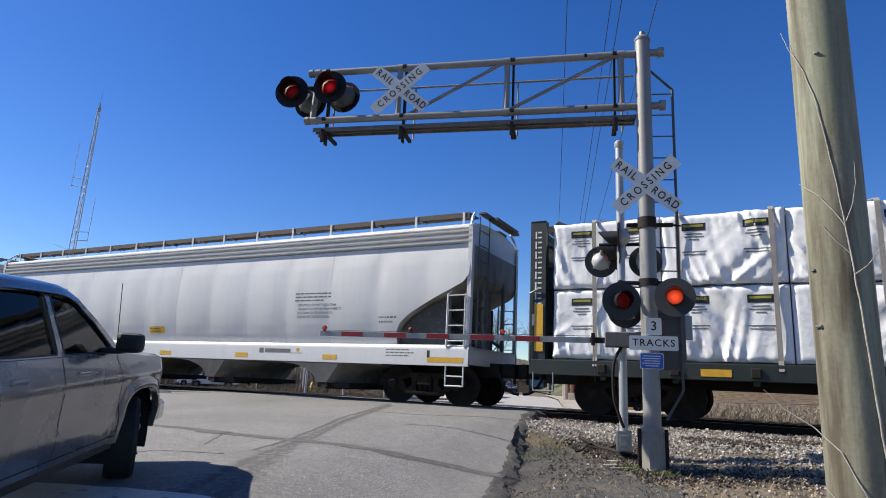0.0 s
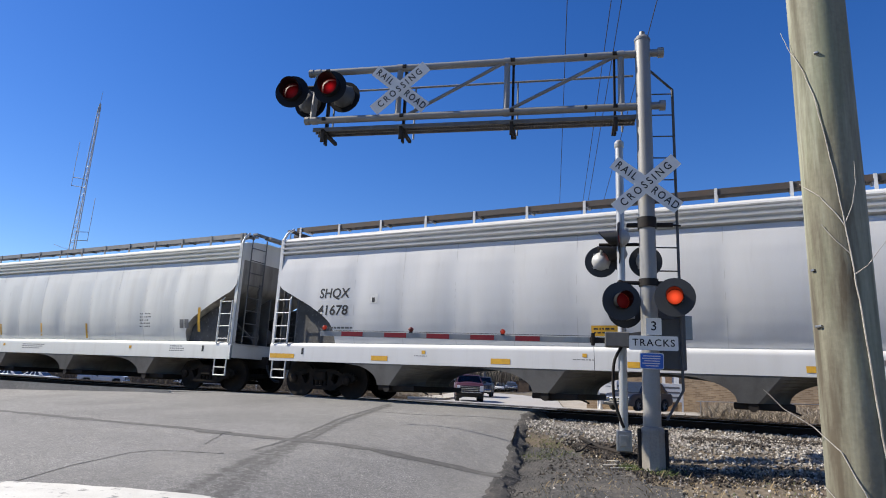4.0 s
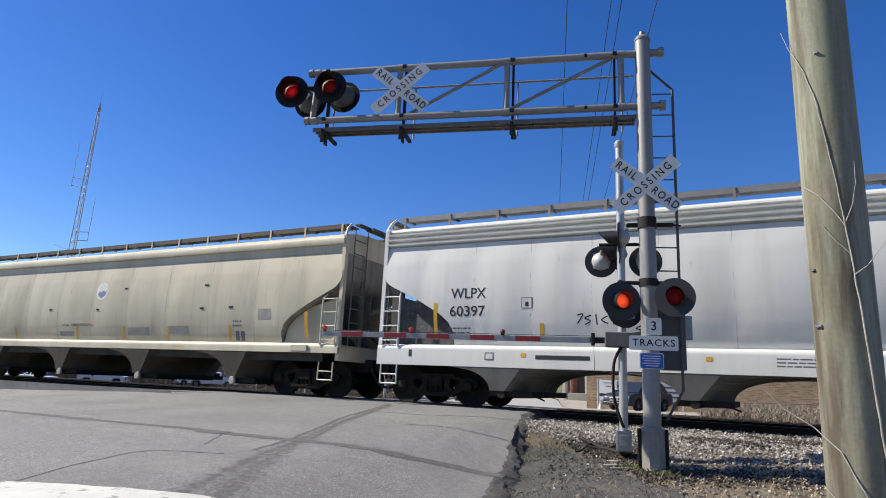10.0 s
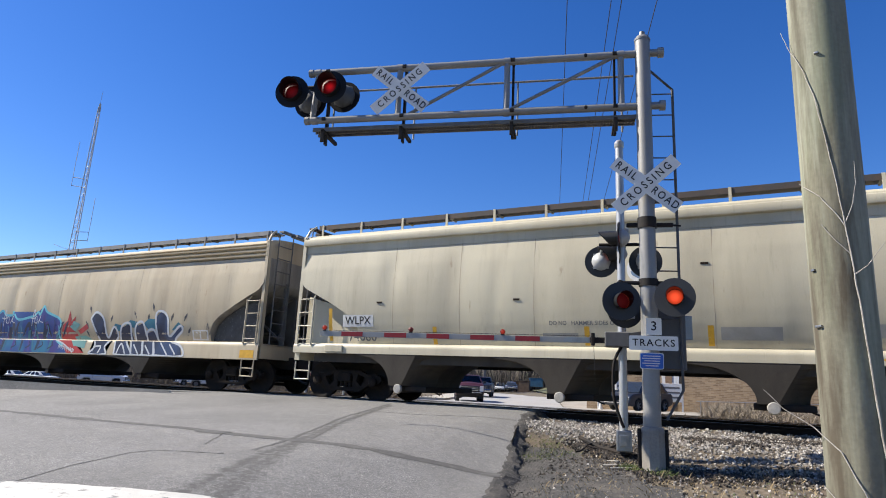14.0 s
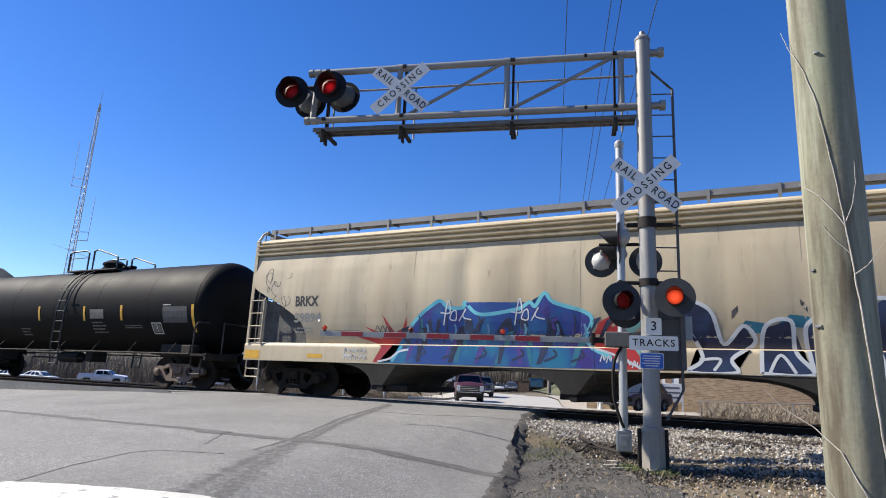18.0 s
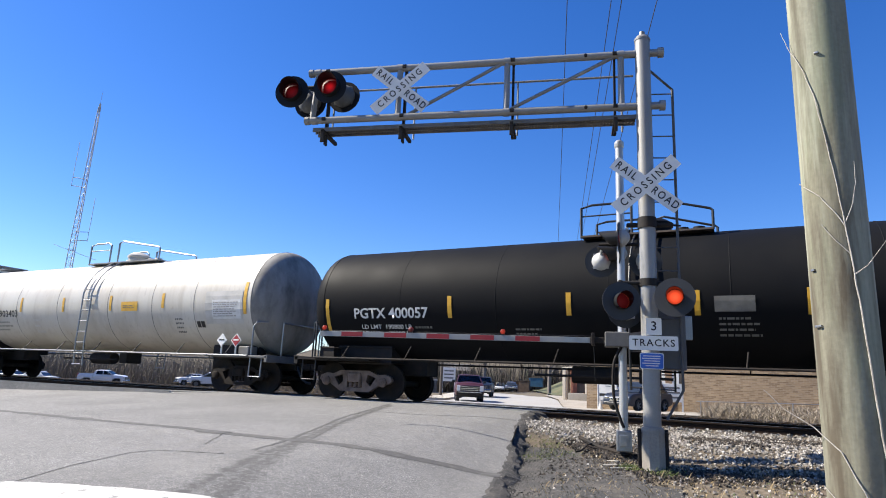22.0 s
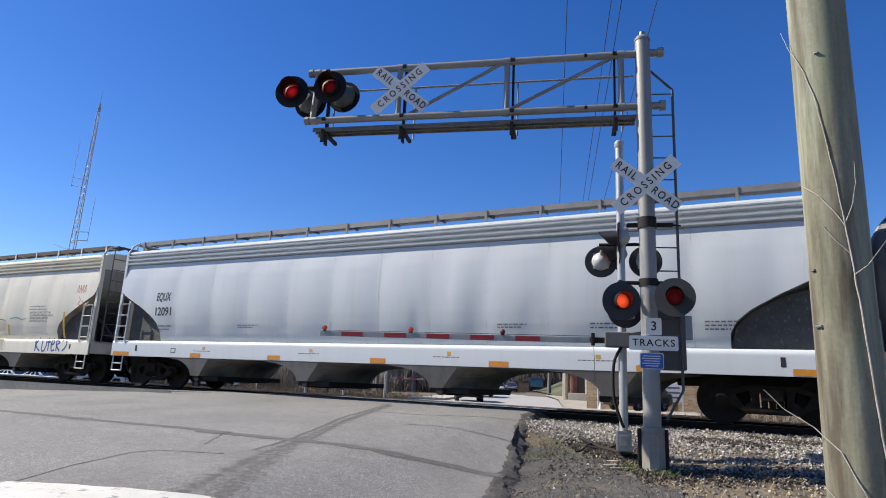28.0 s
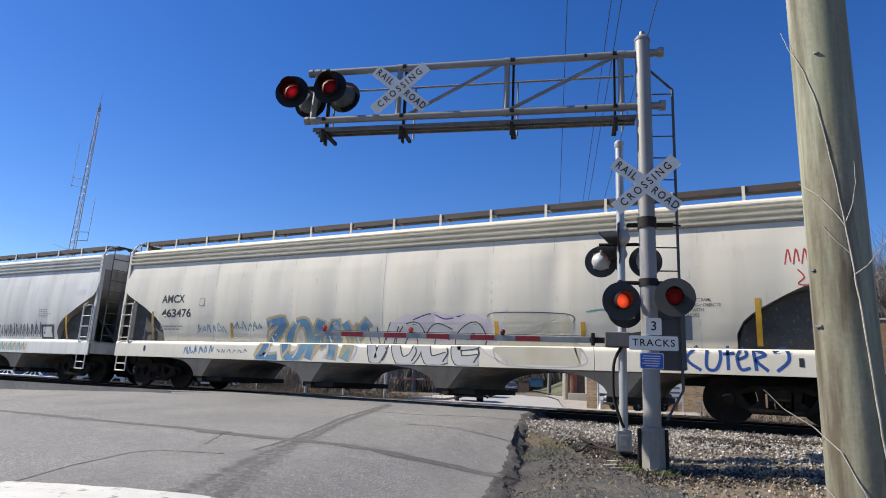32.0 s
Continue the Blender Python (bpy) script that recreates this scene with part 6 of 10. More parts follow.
                if s < 0:
                    for u in (0.28, 0.78):
                        xc, zc = xa + w * u, z1 - 0.28
                        def print_on(nm, xa_, xb_, za_, zb_, mt_, up, lb=""):
                            pb_ = bmesh.new()
                            prev_ = None
                            for i_ in range(13):
                                x_ = xa_ + (xb_ - xa_) * i_ / 12
                                cur_ = []
                                for z_ in (za_, (za_ + zb_) / 2, zb_):
                                    p_ = surf((x_ - xa) / w, (z_ - z0) / (z1 - z0))
                                    cur_.append(pb_.verts.new((x_, p_.y - up, z_)))
                                if prev_:
                                    for j_ in (0, 1):
                                        pb_.faces.new((prev_[j_], cur_[j_], cur_[j_ + 1], prev_[j_ + 1]))
                                prev_ = cur_
                            return part(nm, pb_, mt_, pk, lb)
                        print_on("printed_panel", xc - 0.23, xc + 0.23, zc - 0.07, zc + 0.09, M_BLACK, 0.006, "black printed panel")
                        print_on("printed_stripe", xc - 0.19, xc + 0.19, zc + 0.01, zc + 0.06, M_OLIVE, 0.009, "olive printed stripe")
                        for q in range(5):
                            wd = (0.2, 0.24, 0.12, 0.30, 0.26)[q]
                            print_on("text_bar", xc - wd * 0.8, xc + wd * 0.8, zc - 0.15 - 0.06 * q - (0.2 if q > 2 else 0), zc - 0.125 - 0.06 * q - (0.2 if q > 2 else 0), M_GREYLETTER, 0.006)
    for k in range(12):
        x = -h + 1.45 + (length - 2.9) * k / 11
        bm = bmesh.new()
        pts = [(-1.52, 1.0), (-1.455, 1.2), (-1.45, 2.6), (-1.455, 4.15), (-1.38, 4.23), (-0.2, 4.50)]
        for (ya, za), (yb, zb) in zip(pts, pts[1:]):
            d = Vector((0, yb - ya, zb - za)).normalized()
            nrm = Vector((0, -d.z, d.y)) * 0.006
            vs = [bm.verts.new(p) for p in ((x - 0.045, ya + nrm.y, za + nrm.z), (x + 0.045, ya + nrm.y, za + nrm.z), (x + 0.045, yb + nrm.y, zb + nrm.z), (x - 0.045, yb + nrm.y, zb + nrm.z))]
            ws = [bm.verts.new(v.co - 2 * nrm) for v in vs]
            bm.faces.new(vs)
            bm.faces.new(ws[::-1])
            for q in range(4):
                bm.faces.new((vs[q], ws[q], ws[(q + 1) % 4], vs[(q + 1) % 4]))
        part("tie_down_strap", bm, strap, car, "grey tie-down strap")
    return car


M_OLIVE = mat("olive print", (0.30, 0.30, 0.03), 0.6, 0, 0.05, 5, 0.03, 0.0)
car_cen = centerbeam_car(60.45, 22.0, "dark green centerbeam flatcar loaded with white wrapped packages")

# ---- lettering, markers and graffiti on the cars ----
def on_skin(car):
    """The near side of one hopper: its sill below, its bulging sheets above."""
    return lambda x, z: -1.6015 if z < 1.38 else -(SKIN[car](x, z) + 0.002)


def tank_side(r, zc):
    return lambda x, z: -(math.sqrt(max(0.01, r * r - (z - zc) ** 2)) + 0.0085)


def sill_only(x, z):
    return -1.6015


def lay(bm, side, lift=0.0):
    """Wraps a flat (x, z) mesh onto a car's near side."""
    for z in [1.377, 1.413] + [0.95 + 0.2 * k for k in range(14)]:
        bmesh.ops.bisect_plane(bm, geom=bm.verts[:] + bm.edges[:] + bm.faces[:], plane_co=(0, 0, z), plane_no=(0, 0, 1))
    xs = [v.co.x for v in bm.verts]
    x = math.ceil(min(xs) / 0.2) * 0.2
    while x < max(xs):
        bmesh.ops.bisect_plane(bm, geom=bm.verts[:] + bm.edges[:] + bm.faces[:], plane_co=(x, 0, 0), plane_no=(1, 0, 0))
        x += 0.2
    for v in bm.verts:
        v.co.y = side(v.co.x, v.co.z) - lift * 0.3
    for f in bm.faces:
        f.normal_update()
        if f.normal.y > 0:
            f.normal_flip()
    return bm


def patch(car, outline, material, side, lift=0.0, name="graffiti", label=""):
    bm = bmesh.new()
    bm.faces.new([bm.verts.new((x, 0, z)) for x, z in outline])
    bmesh.ops.triangulate(bm, faces=bm.faces[:])
    return part(name, lay(bm, side, lift), material, car, label)


def bar(car, x, z, w, h, material, side, name="marker", lift=0.0, label=""):
    lift += 0.010
    return patch(car, [(x - w / 2, z - h / 2), (x + w / 2, z - h / 2), (x + w / 2, z + h / 2), (x - w / 2, z + h / 2)], material, side, lift, name, label)


def stencil(car, s, x, z, cap, width, material, side, lift=0.0, lean=0.0, bold=0.012):
    """Lettering of a given capital height and total width, wrapped onto the side."""
    me = text_mesh(s, cap / 0.7, material, 0.0, bold=bold)
    xs = [v.co.x for v in me.vertices]
    k = width / max(1e-3, max(xs) - min(xs))
    for v in me.vertices:
        lx, lz = v.co.x * k + lean * v.co.y, v.co.y
        v.co = (x + lx, side(x + lx, z + lz) - 0.0018 - lift * 0.3, z + lz)
    return part("lettering", me, None, car, "painted lettering")


def small_print(car, x, z, w, h, rows, material, side, seed=0):
    """Print too small to read: broken bars."""
    rng = random.Random(seed)
    bm = bmesh.new()
    for r in range(rows):
        zr = z + h / 2 - h * (r + 0.5) / rows
        xa, end = x - w / 2, x + w / 2 - rng.uniform(0, 0.3) * w
        while xa < end:
            xb = min(end, xa + rng.uniform(0.05, 0.17) * max(w, 0.5))
            hh = 0.40 * h / rows / 2
            vs = [bm.verts.new((px, 0, pz)) for px, pz in ((xa, zr - hh), (xb, zr - hh), (xb, zr + hh), (xa, zr + hh))]
            bm.faces.new(vs)
            xa = xb + 0.025
    return tagged(part("small_print", lay(bm, side), material, car, "block of small stencilled print"), kind="stuff")


def stroke(car, pts, w, material, side, lift=0.0, name="graffiti", label=""):
    """A sprayed line through (x, z) points, rounded through its corners; it skips the sill's ledge."""
    fine = []
    n = len(pts)
    for k in range(n - 1):
        p0, p1, p2, p3 = (Vector(pts[max(0, min(n - 1, k + d))]) for d in (-1, 0, 1, 2))
        for q in range(6):
            t = q / 6
            fine.append(0.5 * ((2 * p1) + (p2 - p0) * t + (2 * p0 - 5 * p1 + 4 * p2 - p3) * t * t + (3 * p1 - p0 - 3 * p2 + p3) * t ** 3))
    fine.append(Vector(pts[-1]))
    bm = bmesh.new()
    prev = None
    for k, p in enumerate(fine):
        d = fine[min(len(fine) - 1, k + 1)] - fine[max(0, k - 1)]
        d = d.normalized() if d.length > 1e-6 else Vector((1, 0))
        o = Vector((-d.y, d.x)) * w / 2
        m = max(1, math.ceil(w / 0.09))
        cur = [bm.verts.new((p.x + o.x * (1 - 2 * j / m), 0, p.y + o.y * (1 - 2 * j / m))) for j in range(m + 1)]
        if prev:
            for j in range(m):
                bm.faces.new((prev[j], prev[j + 1], cur[j + 1], cur[j]))
        prev = cur
    if w > 0.02 and name == "graffiti":
        for z in (0.935, 1.376, 1.416):
            bmesh.ops.bisect_plane(bm, geom=bm.verts[:] + bm.edges[:] + bm.faces[:], plane_co=(0, 0, z), plane_no=(0, 0, 1))
        shed = [f for f in bm.faces if 1.376 < f.calc_center_median().z < 1.416 or f.calc_center_median().z < 0.935]
        bmesh.ops.delete(bm, geom=shed, context="FACES")
    for v in bm.verts:
        v.co.y = side(v.co.x, v.co.z) - lift * 0.3
    return part(name, bm, material, car, label)


# hopper SHQX
c, sd = car_shq, on_skin(car_shq)
stencil(c, "SHQX", -8.0, 2.71, 0.25, 0.96, M_LETTER, sd, lean=0.12, bold=0.02)
stencil(c, "41678", -8.03, 2.26, 0.25, 0.98, M_LETTER, sd, lean=0.12, bold=0.02)
bar(c, -6.74, 2.55, 0.26, 0.24, M_WHITELETTER, sd, "route_plate")
bar(c, -6.74, 2.52, 0.09, 0.12, M_LETTER, sd, "route_mark", 0.002)
small_print(c, -7.84, 1.76, 0.95, 0.22, 2, M_GREYLETTER, sd, 1)
bar(c, -0.82, 1.75, 0.72, 0.22, M_YELLOW, sd, "yellow_notice")
small_print(c, -0.82, 1.75, 0.62, 0.16, 2, M_LETTER, lambda x, z: sd(x, z) - 0.005, 2)
for x, w in ((-9.6, 0.85), (-6.45, 0.48), (-3.21, 0.47), (-0.17, 0.5), (2.98, 0.47), (6.08, 0.46), (9.45, 0.95)):
    bar(c, x, 1.05, w, 0.12, M_YELLOW, sill_only, "yellow_marker")
for k, s in enumerate(("CAUTION: DO NOT USE STEAM,", "BOILING WATER OR SHARP OBJECTS", "TO CLEAN. ENTER CAR WITH", "CLEAN SOFT SOLED SHOES")):
    stencil(c, s, 5.5 - (0.0, -0.1, 0.08, 0.12)[k], 2.42 - 0.105 * k, 0.065, (1.3, 1.44, 1.2, 1.1)[k], M_GREYLETTER, sd)
small_print(c, 5.4, 2.64, 1.3, 0.28, 3, M_GREYLETTER, sd, 3)
small_print(c, 7.77, 2.02, 0.57, 0.23, 2, M_GREYLETTER, sd, 4)
small_print(c, 8.2, 1.2, 0.8, 0.22, 3, M_GREYLETTER, sill_only, 5)
bar(c, 4.3, 1.19, 0.9, 0.10, M_GREYLETTER, sill_only, "brand_bar")
bar(c, 3.72, 1.19, 0.16, 0.13, M_GREYLETTER, sill_only, "brand_bar")
for x in (-8.9, 9.0):
    bar(c, x, 1.18, 0.07, 0.17, M_LETTER, sill_only, "jacking_hole")
for x in (-5.2, -1.3, 5.0):
    bar(c, x, 1.22, 0.10, 0.08, M_YELLOW, sill_only, "yellow_dot")
    small_print(c, x, 1.13, 0.5, 0.05, 1, M_GREYLETTER, sill_only, int(x * 10))
# hopper WLPX
c, sd = car_wlp, on_skin(car_wlp)
stencil(c, "WLPX", -7.10, 2.61, 0.24, 0.91, M_LETTER, sd)
stencil(c, "60397", -7.13, 2.19, 0.24, 0.91, M_LETTER, sd)
small_print(c, -7.25, 1.75, 0.76, 0.2, 2, M_GREYLETTER, sd, 6)
for x, z, w, h in ((-5.64, 2.37, 0.26, 0.25),):
    bar(c, x, z, w, h, M_GREYLETTER, sd, "route_plate")
    bar(c, x, z, w - 0.03, h - 0.03, P_WHITE, sd, "route_plate", 0.002)
    bar(c, x, z - 0.03, 0.08, 0.1, M_LETTER, sd, "route_mark", 0.004)
for x, z, h in ((-7.97, 1.97, 0.86), (-5.3, 1.74, 0.35), (-2.54, 1.76, 0.40), (0.05, 1.76, 0.44), (2.66, 1.72, 0.48), (8.08, 2.06, 0.72)):
    bar(c, x, z, 0.10, h, M_YELLOW, sd, "yellow_marker")
small_print(c, 5.67, 2.06, 0.55, 0.5, 5, M_GREYLETTER, sd, 7)
for dx in (-0.11, 0.11):
    bar(c, 7.45 + dx, 1.94, 0.18, 0.26, M_GREYLETTER, sd, "dark_square")
bar(c, -4.0, 1.55, 0.42, 0.12, M_GREYLETTER, sd, "dark_square")
bar(c, -4.82, 1.16, 1.2, 0.09, M_LETTER, sill_only, "brand_bar")
small_print(c, -0.03, 1.16, 1.44, 0.2, 3, M_GREYLETTER, sill_only, 8)
small_print(c, 7.35, 1.19, 0.65, 0.2, 3, M_GREYLETTER, sill_only, 9)
bar(c, -6.52, 1.16, 0.22, 0.17, M_GREYLETTER, sill_only, "route_plate")
bar(c, -6.52, 1.16, 0.17, 0.12, P_WHITE, sill_only, "route_plate", 0.002)
for x in (-5.70, -1.9, 5.2):
    bar(c, x, 1.2, 0.12, 0.09, M_YELLOW, sill_only, "yellow_dot")
for x in (-8.6, 8.45):
    bar(c, x, 1.2, 0.08, 0.17, M_LETTER, sill_only, "jacking_hole")
tag = ([(-4.5, 2.08), (-4.38, 2.1), (-4.5, 1.9)], [(-4.2, 2.08), (-4.34, 2.02), (-4.22, 1.96), (-4.34, 1.88)], [(-4.1, 2.1), (-4.08, 1.88)], [(-3.85, 2.06), (-3.98, 1.98), (-3.84, 1.9)], [(-3.72, 2.12), (-3.73, 1.88)],
       [(-3.56, 2.1), (-3.72, 1.98), (-3.54, 1.88)], [(-3.42, 2.1), (-3.4, 1.96), (-3.28, 1.95), (-3.25, 2.12)], [(-3.12, 2.14), (-3.12, 1.94)], [(-3.2, 2.05), (-3.02, 2.05)], [(-2.94, 2.14), (-2.95, 1.95)], [(-2.8, 2.12), (-2.94, 2.04), (-2.78, 1.94)],
       [(-3.15, 1.86), (-3.27, 1.80), (-3.15, 1.75), (-3.26, 1.70)], [(-2.95, 1.86), (-3.07, 1.80), (-2.96, 1.75), (-3.06, 1.70)])
for p in tag:
    stroke(c, p, 0.028, M_LETTER, sd)
# hopper with round emblem
c, sd = car_tan, on_skin(car_tan)
bar(c, -7.55, 1.99, 0.95, 0.30, M_WHITELETTER, sd, "lettering_panel")
stencil(c, "WLPX", -7.55, 1.99, 0.2, 0.8, M_LETTER, sd, 0.012)
stencil(c, "74060", -7.43, 1.58, 0.22, 0.86, M_GREYLETTER, sd)
ring = [(-0.44 + 0.30 * math.cos(a), 3.04 + 0.30 * math.sin(a)) for a in [math.tau * k / 28 for k in range(28)]]
patch(c, ring, M_WHITELETTER, sd, 0.0, "emblem", "round white emblem with a blue base")
M_EMBLEM = mat("faded blue emblem print", (0.16, 0.24, 0.36), 0.6, 0, 0.2, 8, 0.05, 0.0)
patch(c, [(-0.66, 2.98), (-0.56, 3.06), (-0.48, 3.0), (-0.38, 3.08), (-0.28, 3.0), (-0.2, 3.05), (-0.26, 2.9), (-0.44, 2.8), (-0.62, 2.9)], M_EMBLEM, sd, 0.003, "emblem")
stencil(c, "DO NO   HAMMER SIDES OF CA", -1.61, 1.91, 0.09, 1.67, M_GREYLETTER, sd)
for x, z, h in ((-8.43, 1.90, 0.84), (-5.31, 1.63, 0.42), (-1.61, 1.64, 0.40), (0.84, 1.66, 0.40), (2.92, 1.66, 0.40), (5.59, 1.66, 0.44), (8.4, 1.9, 0.7)):
    bar(c, x, z, 0.11, h, M_YELLOW, sd, "yellow_marker")
for x, z in ((0.78, 3.10), (-0.55, 2.42), (4.5, 3.1), (4.4, 2.4), (5.6, 2.42), (-6.9, 2.45), (-3.2, 2.45)):
    y = sd(x, z)
    part("lug", bx(bmesh.new(), x - 0.075, x + 0.075, y - 0.012, y + 0.004, z - 0.022, z + 0.022, 0.004), M_RAIL, c, "small rusty lug")
for dx in (-0.10, 0.10):
    bar(c, 5.98 + dx, 1.59, 0.15, 0.27, M_GREYLETTER, sd, "dark_square")
small_print(c, 5.9, 1.94, 0.4, 0.24, 2, M_GREYLETTER, sd, 12)
M_PATCHGREY = mat("grey patch paint", (0.33, 0.32, 0.29), 0.6, 0, 0.15, 3, 0.05, 0.0)
for x, z, w, h in ((1.55, 1.70, 1.06, 0.25), (3.4, 1.75, 0.9, 0.24), (6.9, 2.2, 0.5, 0.3), (-2.2, 1.62, 0.8, 0.16)):
    bar(c, x, z, w, h, M_PATCHGREY, sd, "patch", -0.001)
small_print(c, 3.6, 1.25, 0.5, 0.07, 1, M_YELLOW, sill_only, 14)
for x in (-8.2, 8.3):
    bm = bx(bmesh.new(), x - 0.28, x + 0.28, -1.64, -1.60, 1.18, 1.36, 0.015)
    part("jack_pad", bm, P_TAN, c, "cream steel pad on the sill")
# graffiti hopper
rng = random.Random(77)
c, sd = car_brk, on_skin(car_brk)
stencil(c, "BRKX", -7.53, 2.52, 0.26, 0.78, M_LETTER, sd, bold=0.03)
stencil(c, "59894", -7.48, 2.07, 0.24, 0.89, M_PATCHGREY, sd, bold=0.03)
small_print(c, -7.5, 1.75, 0.8, 0.2, 2, M_PATCHGREY, sd, 15)
for x, w, h in ((-9.3, 0.53, 0.24), (-7.09, 0.49, 0.1), (9.2, 0.53, 0.22)):
    bar(c, x, 1.07, w, h, M_YELLOW, sill_only, "yellow_marker")
bar(c, 7.13, 1.60, 0.66, 0.30, M_WHITELETTER, sd, "white_frame")
for dx in (-0.15, 0.15):
    bar(c, 7.13 + dx, 1.60, 0.25, 0.22, P_TAN2, sd, "window_mark", 0.003)
SPRAY = {n: mat("spray paint " + n, col, 0.55, 0, 0.2, 1.6, 0.06, 0.0, tint=t2) for n, col, t2 in (
    ("blue", (0.02, 0.13, 0.42), (0.06, 0.06, 0.33)), ("cyan", (0.12, 0.42, 0.50), (0.05, 0.25, 0.36)), ("teal", (0.02, 0.17, 0.24), (0.015, 0.10, 0.22)),
    ("purple", (0.07, 0.04, 0.25), (0.03, 0.04, 0.22)), ("red", (0.50, 0.045, 0.04), (0.35, 0.03, 0.03)), ("navy", (0.015, 0.025, 0.07), (0.03, 0.05, 0.12)),
    ("white", (0.66, 0.68, 0.70), (0.45, 0.50, 0.55)), ("ochre", (0.50, 0.40, 0.20), (0.58, 0.53, 0.40)), ("grey", (0.50, 0.49, 0.50), (0.62, 0.61, 0.60)),
    ("ink", (0.05, 0.05, 0.06), (0.10, 0.09, 0.09)), ("mint", (0.20, 0.42, 0.38), (0.12, 0.30, 0.30)), ("sky", (0.10, 0.25, 0.42), (0.16, 0.33, 0.47)), ("lilac", (0.66, 0.59, 0.62), (0.70, 0.64, 0.62)))}


def jag(x0, x1, zb, zlo, zhi, n, seed):
    rng = random.Random(seed)
    top = []
    for k in range(n + 1):
        u = k / n
        top.append((x0 + (x1 - x0) * u + rng.uniform(-0.1, 0.1) * (0 < k < n), (zhi if k % 2 else zlo) + rng.uniform(-0.10, 0.10)))
    bot = [(x1 - (x1 - x0) * k / 8 + rng.uniform(-0.06, 0.06), zb + rng.uniform(0, 0.04)) for k in range(9)]
    return bot[::-1] + top[::-1]


FORMS = {"s": ([(0.9, 0.95), (0.3, 1.0), (0.1, 0.7), (0.8, 0.4), (0.7, 0.05), (0.05, 0.05)],), "A": ([(0, 0), (0.4, 1), (0.6, 0.95), (0.95, 0)], [(0.22, 0.38), (0.75, 0.42)]), "C": ([(0.95, 0.9), (0.5, 1.0), (0.05, 0.6), (0.2, 0.1), (0.95, 0.05)],),
         "R": ([(0.1, 0), (0.05, 0.95), (0.7, 0.95), (0.85, 0.65), (0.2, 0.5), (0.95, 0.0)],), "E": ([(0.95, 1.0), (0.1, 0.9), (0.15, 0.05), (0.95, 0.0)], [(0.1, 0.5), (0.75, 0.55)]),
         "O": ([(0.3, 0.95), (0.02, 0.5), (0.3, 0.03), (0.75, 0.1), (0.95, 0.55), (0.7, 0.98), (0.3, 0.95)],), "M": ([(0.0, 0), (0.15, 1), (0.5, 0.4), (0.85, 1), (1.0, 0)],),
         "Y": ([(0.0, 1), (0.4, 0.5), (0.35, 0.0)], [(1.0, 1.05), (0.4, 0.45)]), "Z": ([(0.1, 0.95), (0.9, 1.0), (0.1, 0.05), (1.0, 0.0)],), "h": ([(0.1, 1.25), (0.15, 0.0)], [(0.15, 0.45), (0.6, 0.68), (0.95, 0.4), (0.95, 0.0)]),
         "u": ([(0.05, 1), (0.1, 0.2), (0.55, 0.02), (0.9, 0.3), (0.95, 1.05)],), "r": ([(0.1, 0), (0.1, 0.9), (0.5, 0.85), (0.95, 0.7)],), "k": ([(0.1, 1.3), (0.15, 0)], [(0.95, 0.9), (0.2, 0.45), (1.0, 0.0)]),
         "V": ([(0.0, 1.0), (0.4, 0.0), (0.95, 1.1)],), "c": ([(0.9, 0.8), (0.3, 0.95), (0.05, 0.5), (0.3, 0.05), (0.95, 0.15)],), "e": ([(0.1, 0.5), (0.85, 0.6), (0.6, 1.0), (0.1, 0.7), (0.2, 0.1), (0.95, 0.1)],)}


def throw_up(car, word, x0, x1, z0, z1, rim, fill, outer, inner, side, lift, label, slant=0.0):
    """Sprayed letters: a broad rim stroke, then the fill over it."""
    step = (x1 - x0) / len(word)
    for layer, (w, mt, lf) in enumerate(((outer, rim, lift), (inner, fill, lift + 0.004))):
        q = 0
        for k, ch in enumerate(word):
            for line in FORMS[ch]:
                pts = [(x0 + step * (k + 0.08 + 0.84 * u) + slant * v, z0 + (z1 - z0) * v) for u, v in line]
                stroke(car, pts, w, mt, side, lf + 0.0007 * (q % 4), label=label if layer else "")
                q += 1


def spray_blend(name, *cols):
    """Colours fading into each other as sprayed."""
    m = mat("spray paint " + name, cols[0], 0.5, 0, 0.0, 1.0, 0.03, 0.0)
    for k, col in enumerate(cols[1:]):
        grime(m, col, 0.9 + 0.5 * k, 0.46 + 0.05 * k, 0.62 + 0.05 * k, 1.0, 0.8, 2)
    return m


S_BLUE = spray_blend("blue fade", (0.005, 0.055, 0.27), (0.006, 0.16, 0.30), (0.040, 0.024, 0.21))
S_RED = spray_blend("red fade", (0.48, 0.03, 0.03), (0.34, 0.02, 0.03))
S_NAVY = spray_blend("night blue fade", (0.012, 0.018, 0.055), (0.03, 0.06, 0.15))
S_AQUA = spray_blend("aqua halo", (0.15, 0.52, 0.62), (0.05, 0.36, 0.52))
# red burst, blue piece, second red burst, dark lettered piece
def outlined(poly, rim, w, lift, closed=True):
    stroke(c, poly + [poly[0]] if closed else poly, w, rim, sd, lift)


def sliver(x, z0, z1, lean, w, mt, lift):
    patch(c, [(x, z0), (x + w * 0.5, z0 + 0.02), (x + w + lean, z1), (x + lean, z1 - 0.06)], mt, sd, lift)


red_l = [(-5.25, 0.95), (-5.0, 1.36), (-4.6, 1.75), (-4.2, 1.80), (-4.2, 1.3), (-4.6, 0.95)]
patch(c, red_l, S_RED, sd, 0.002, label="red sprayed burst")
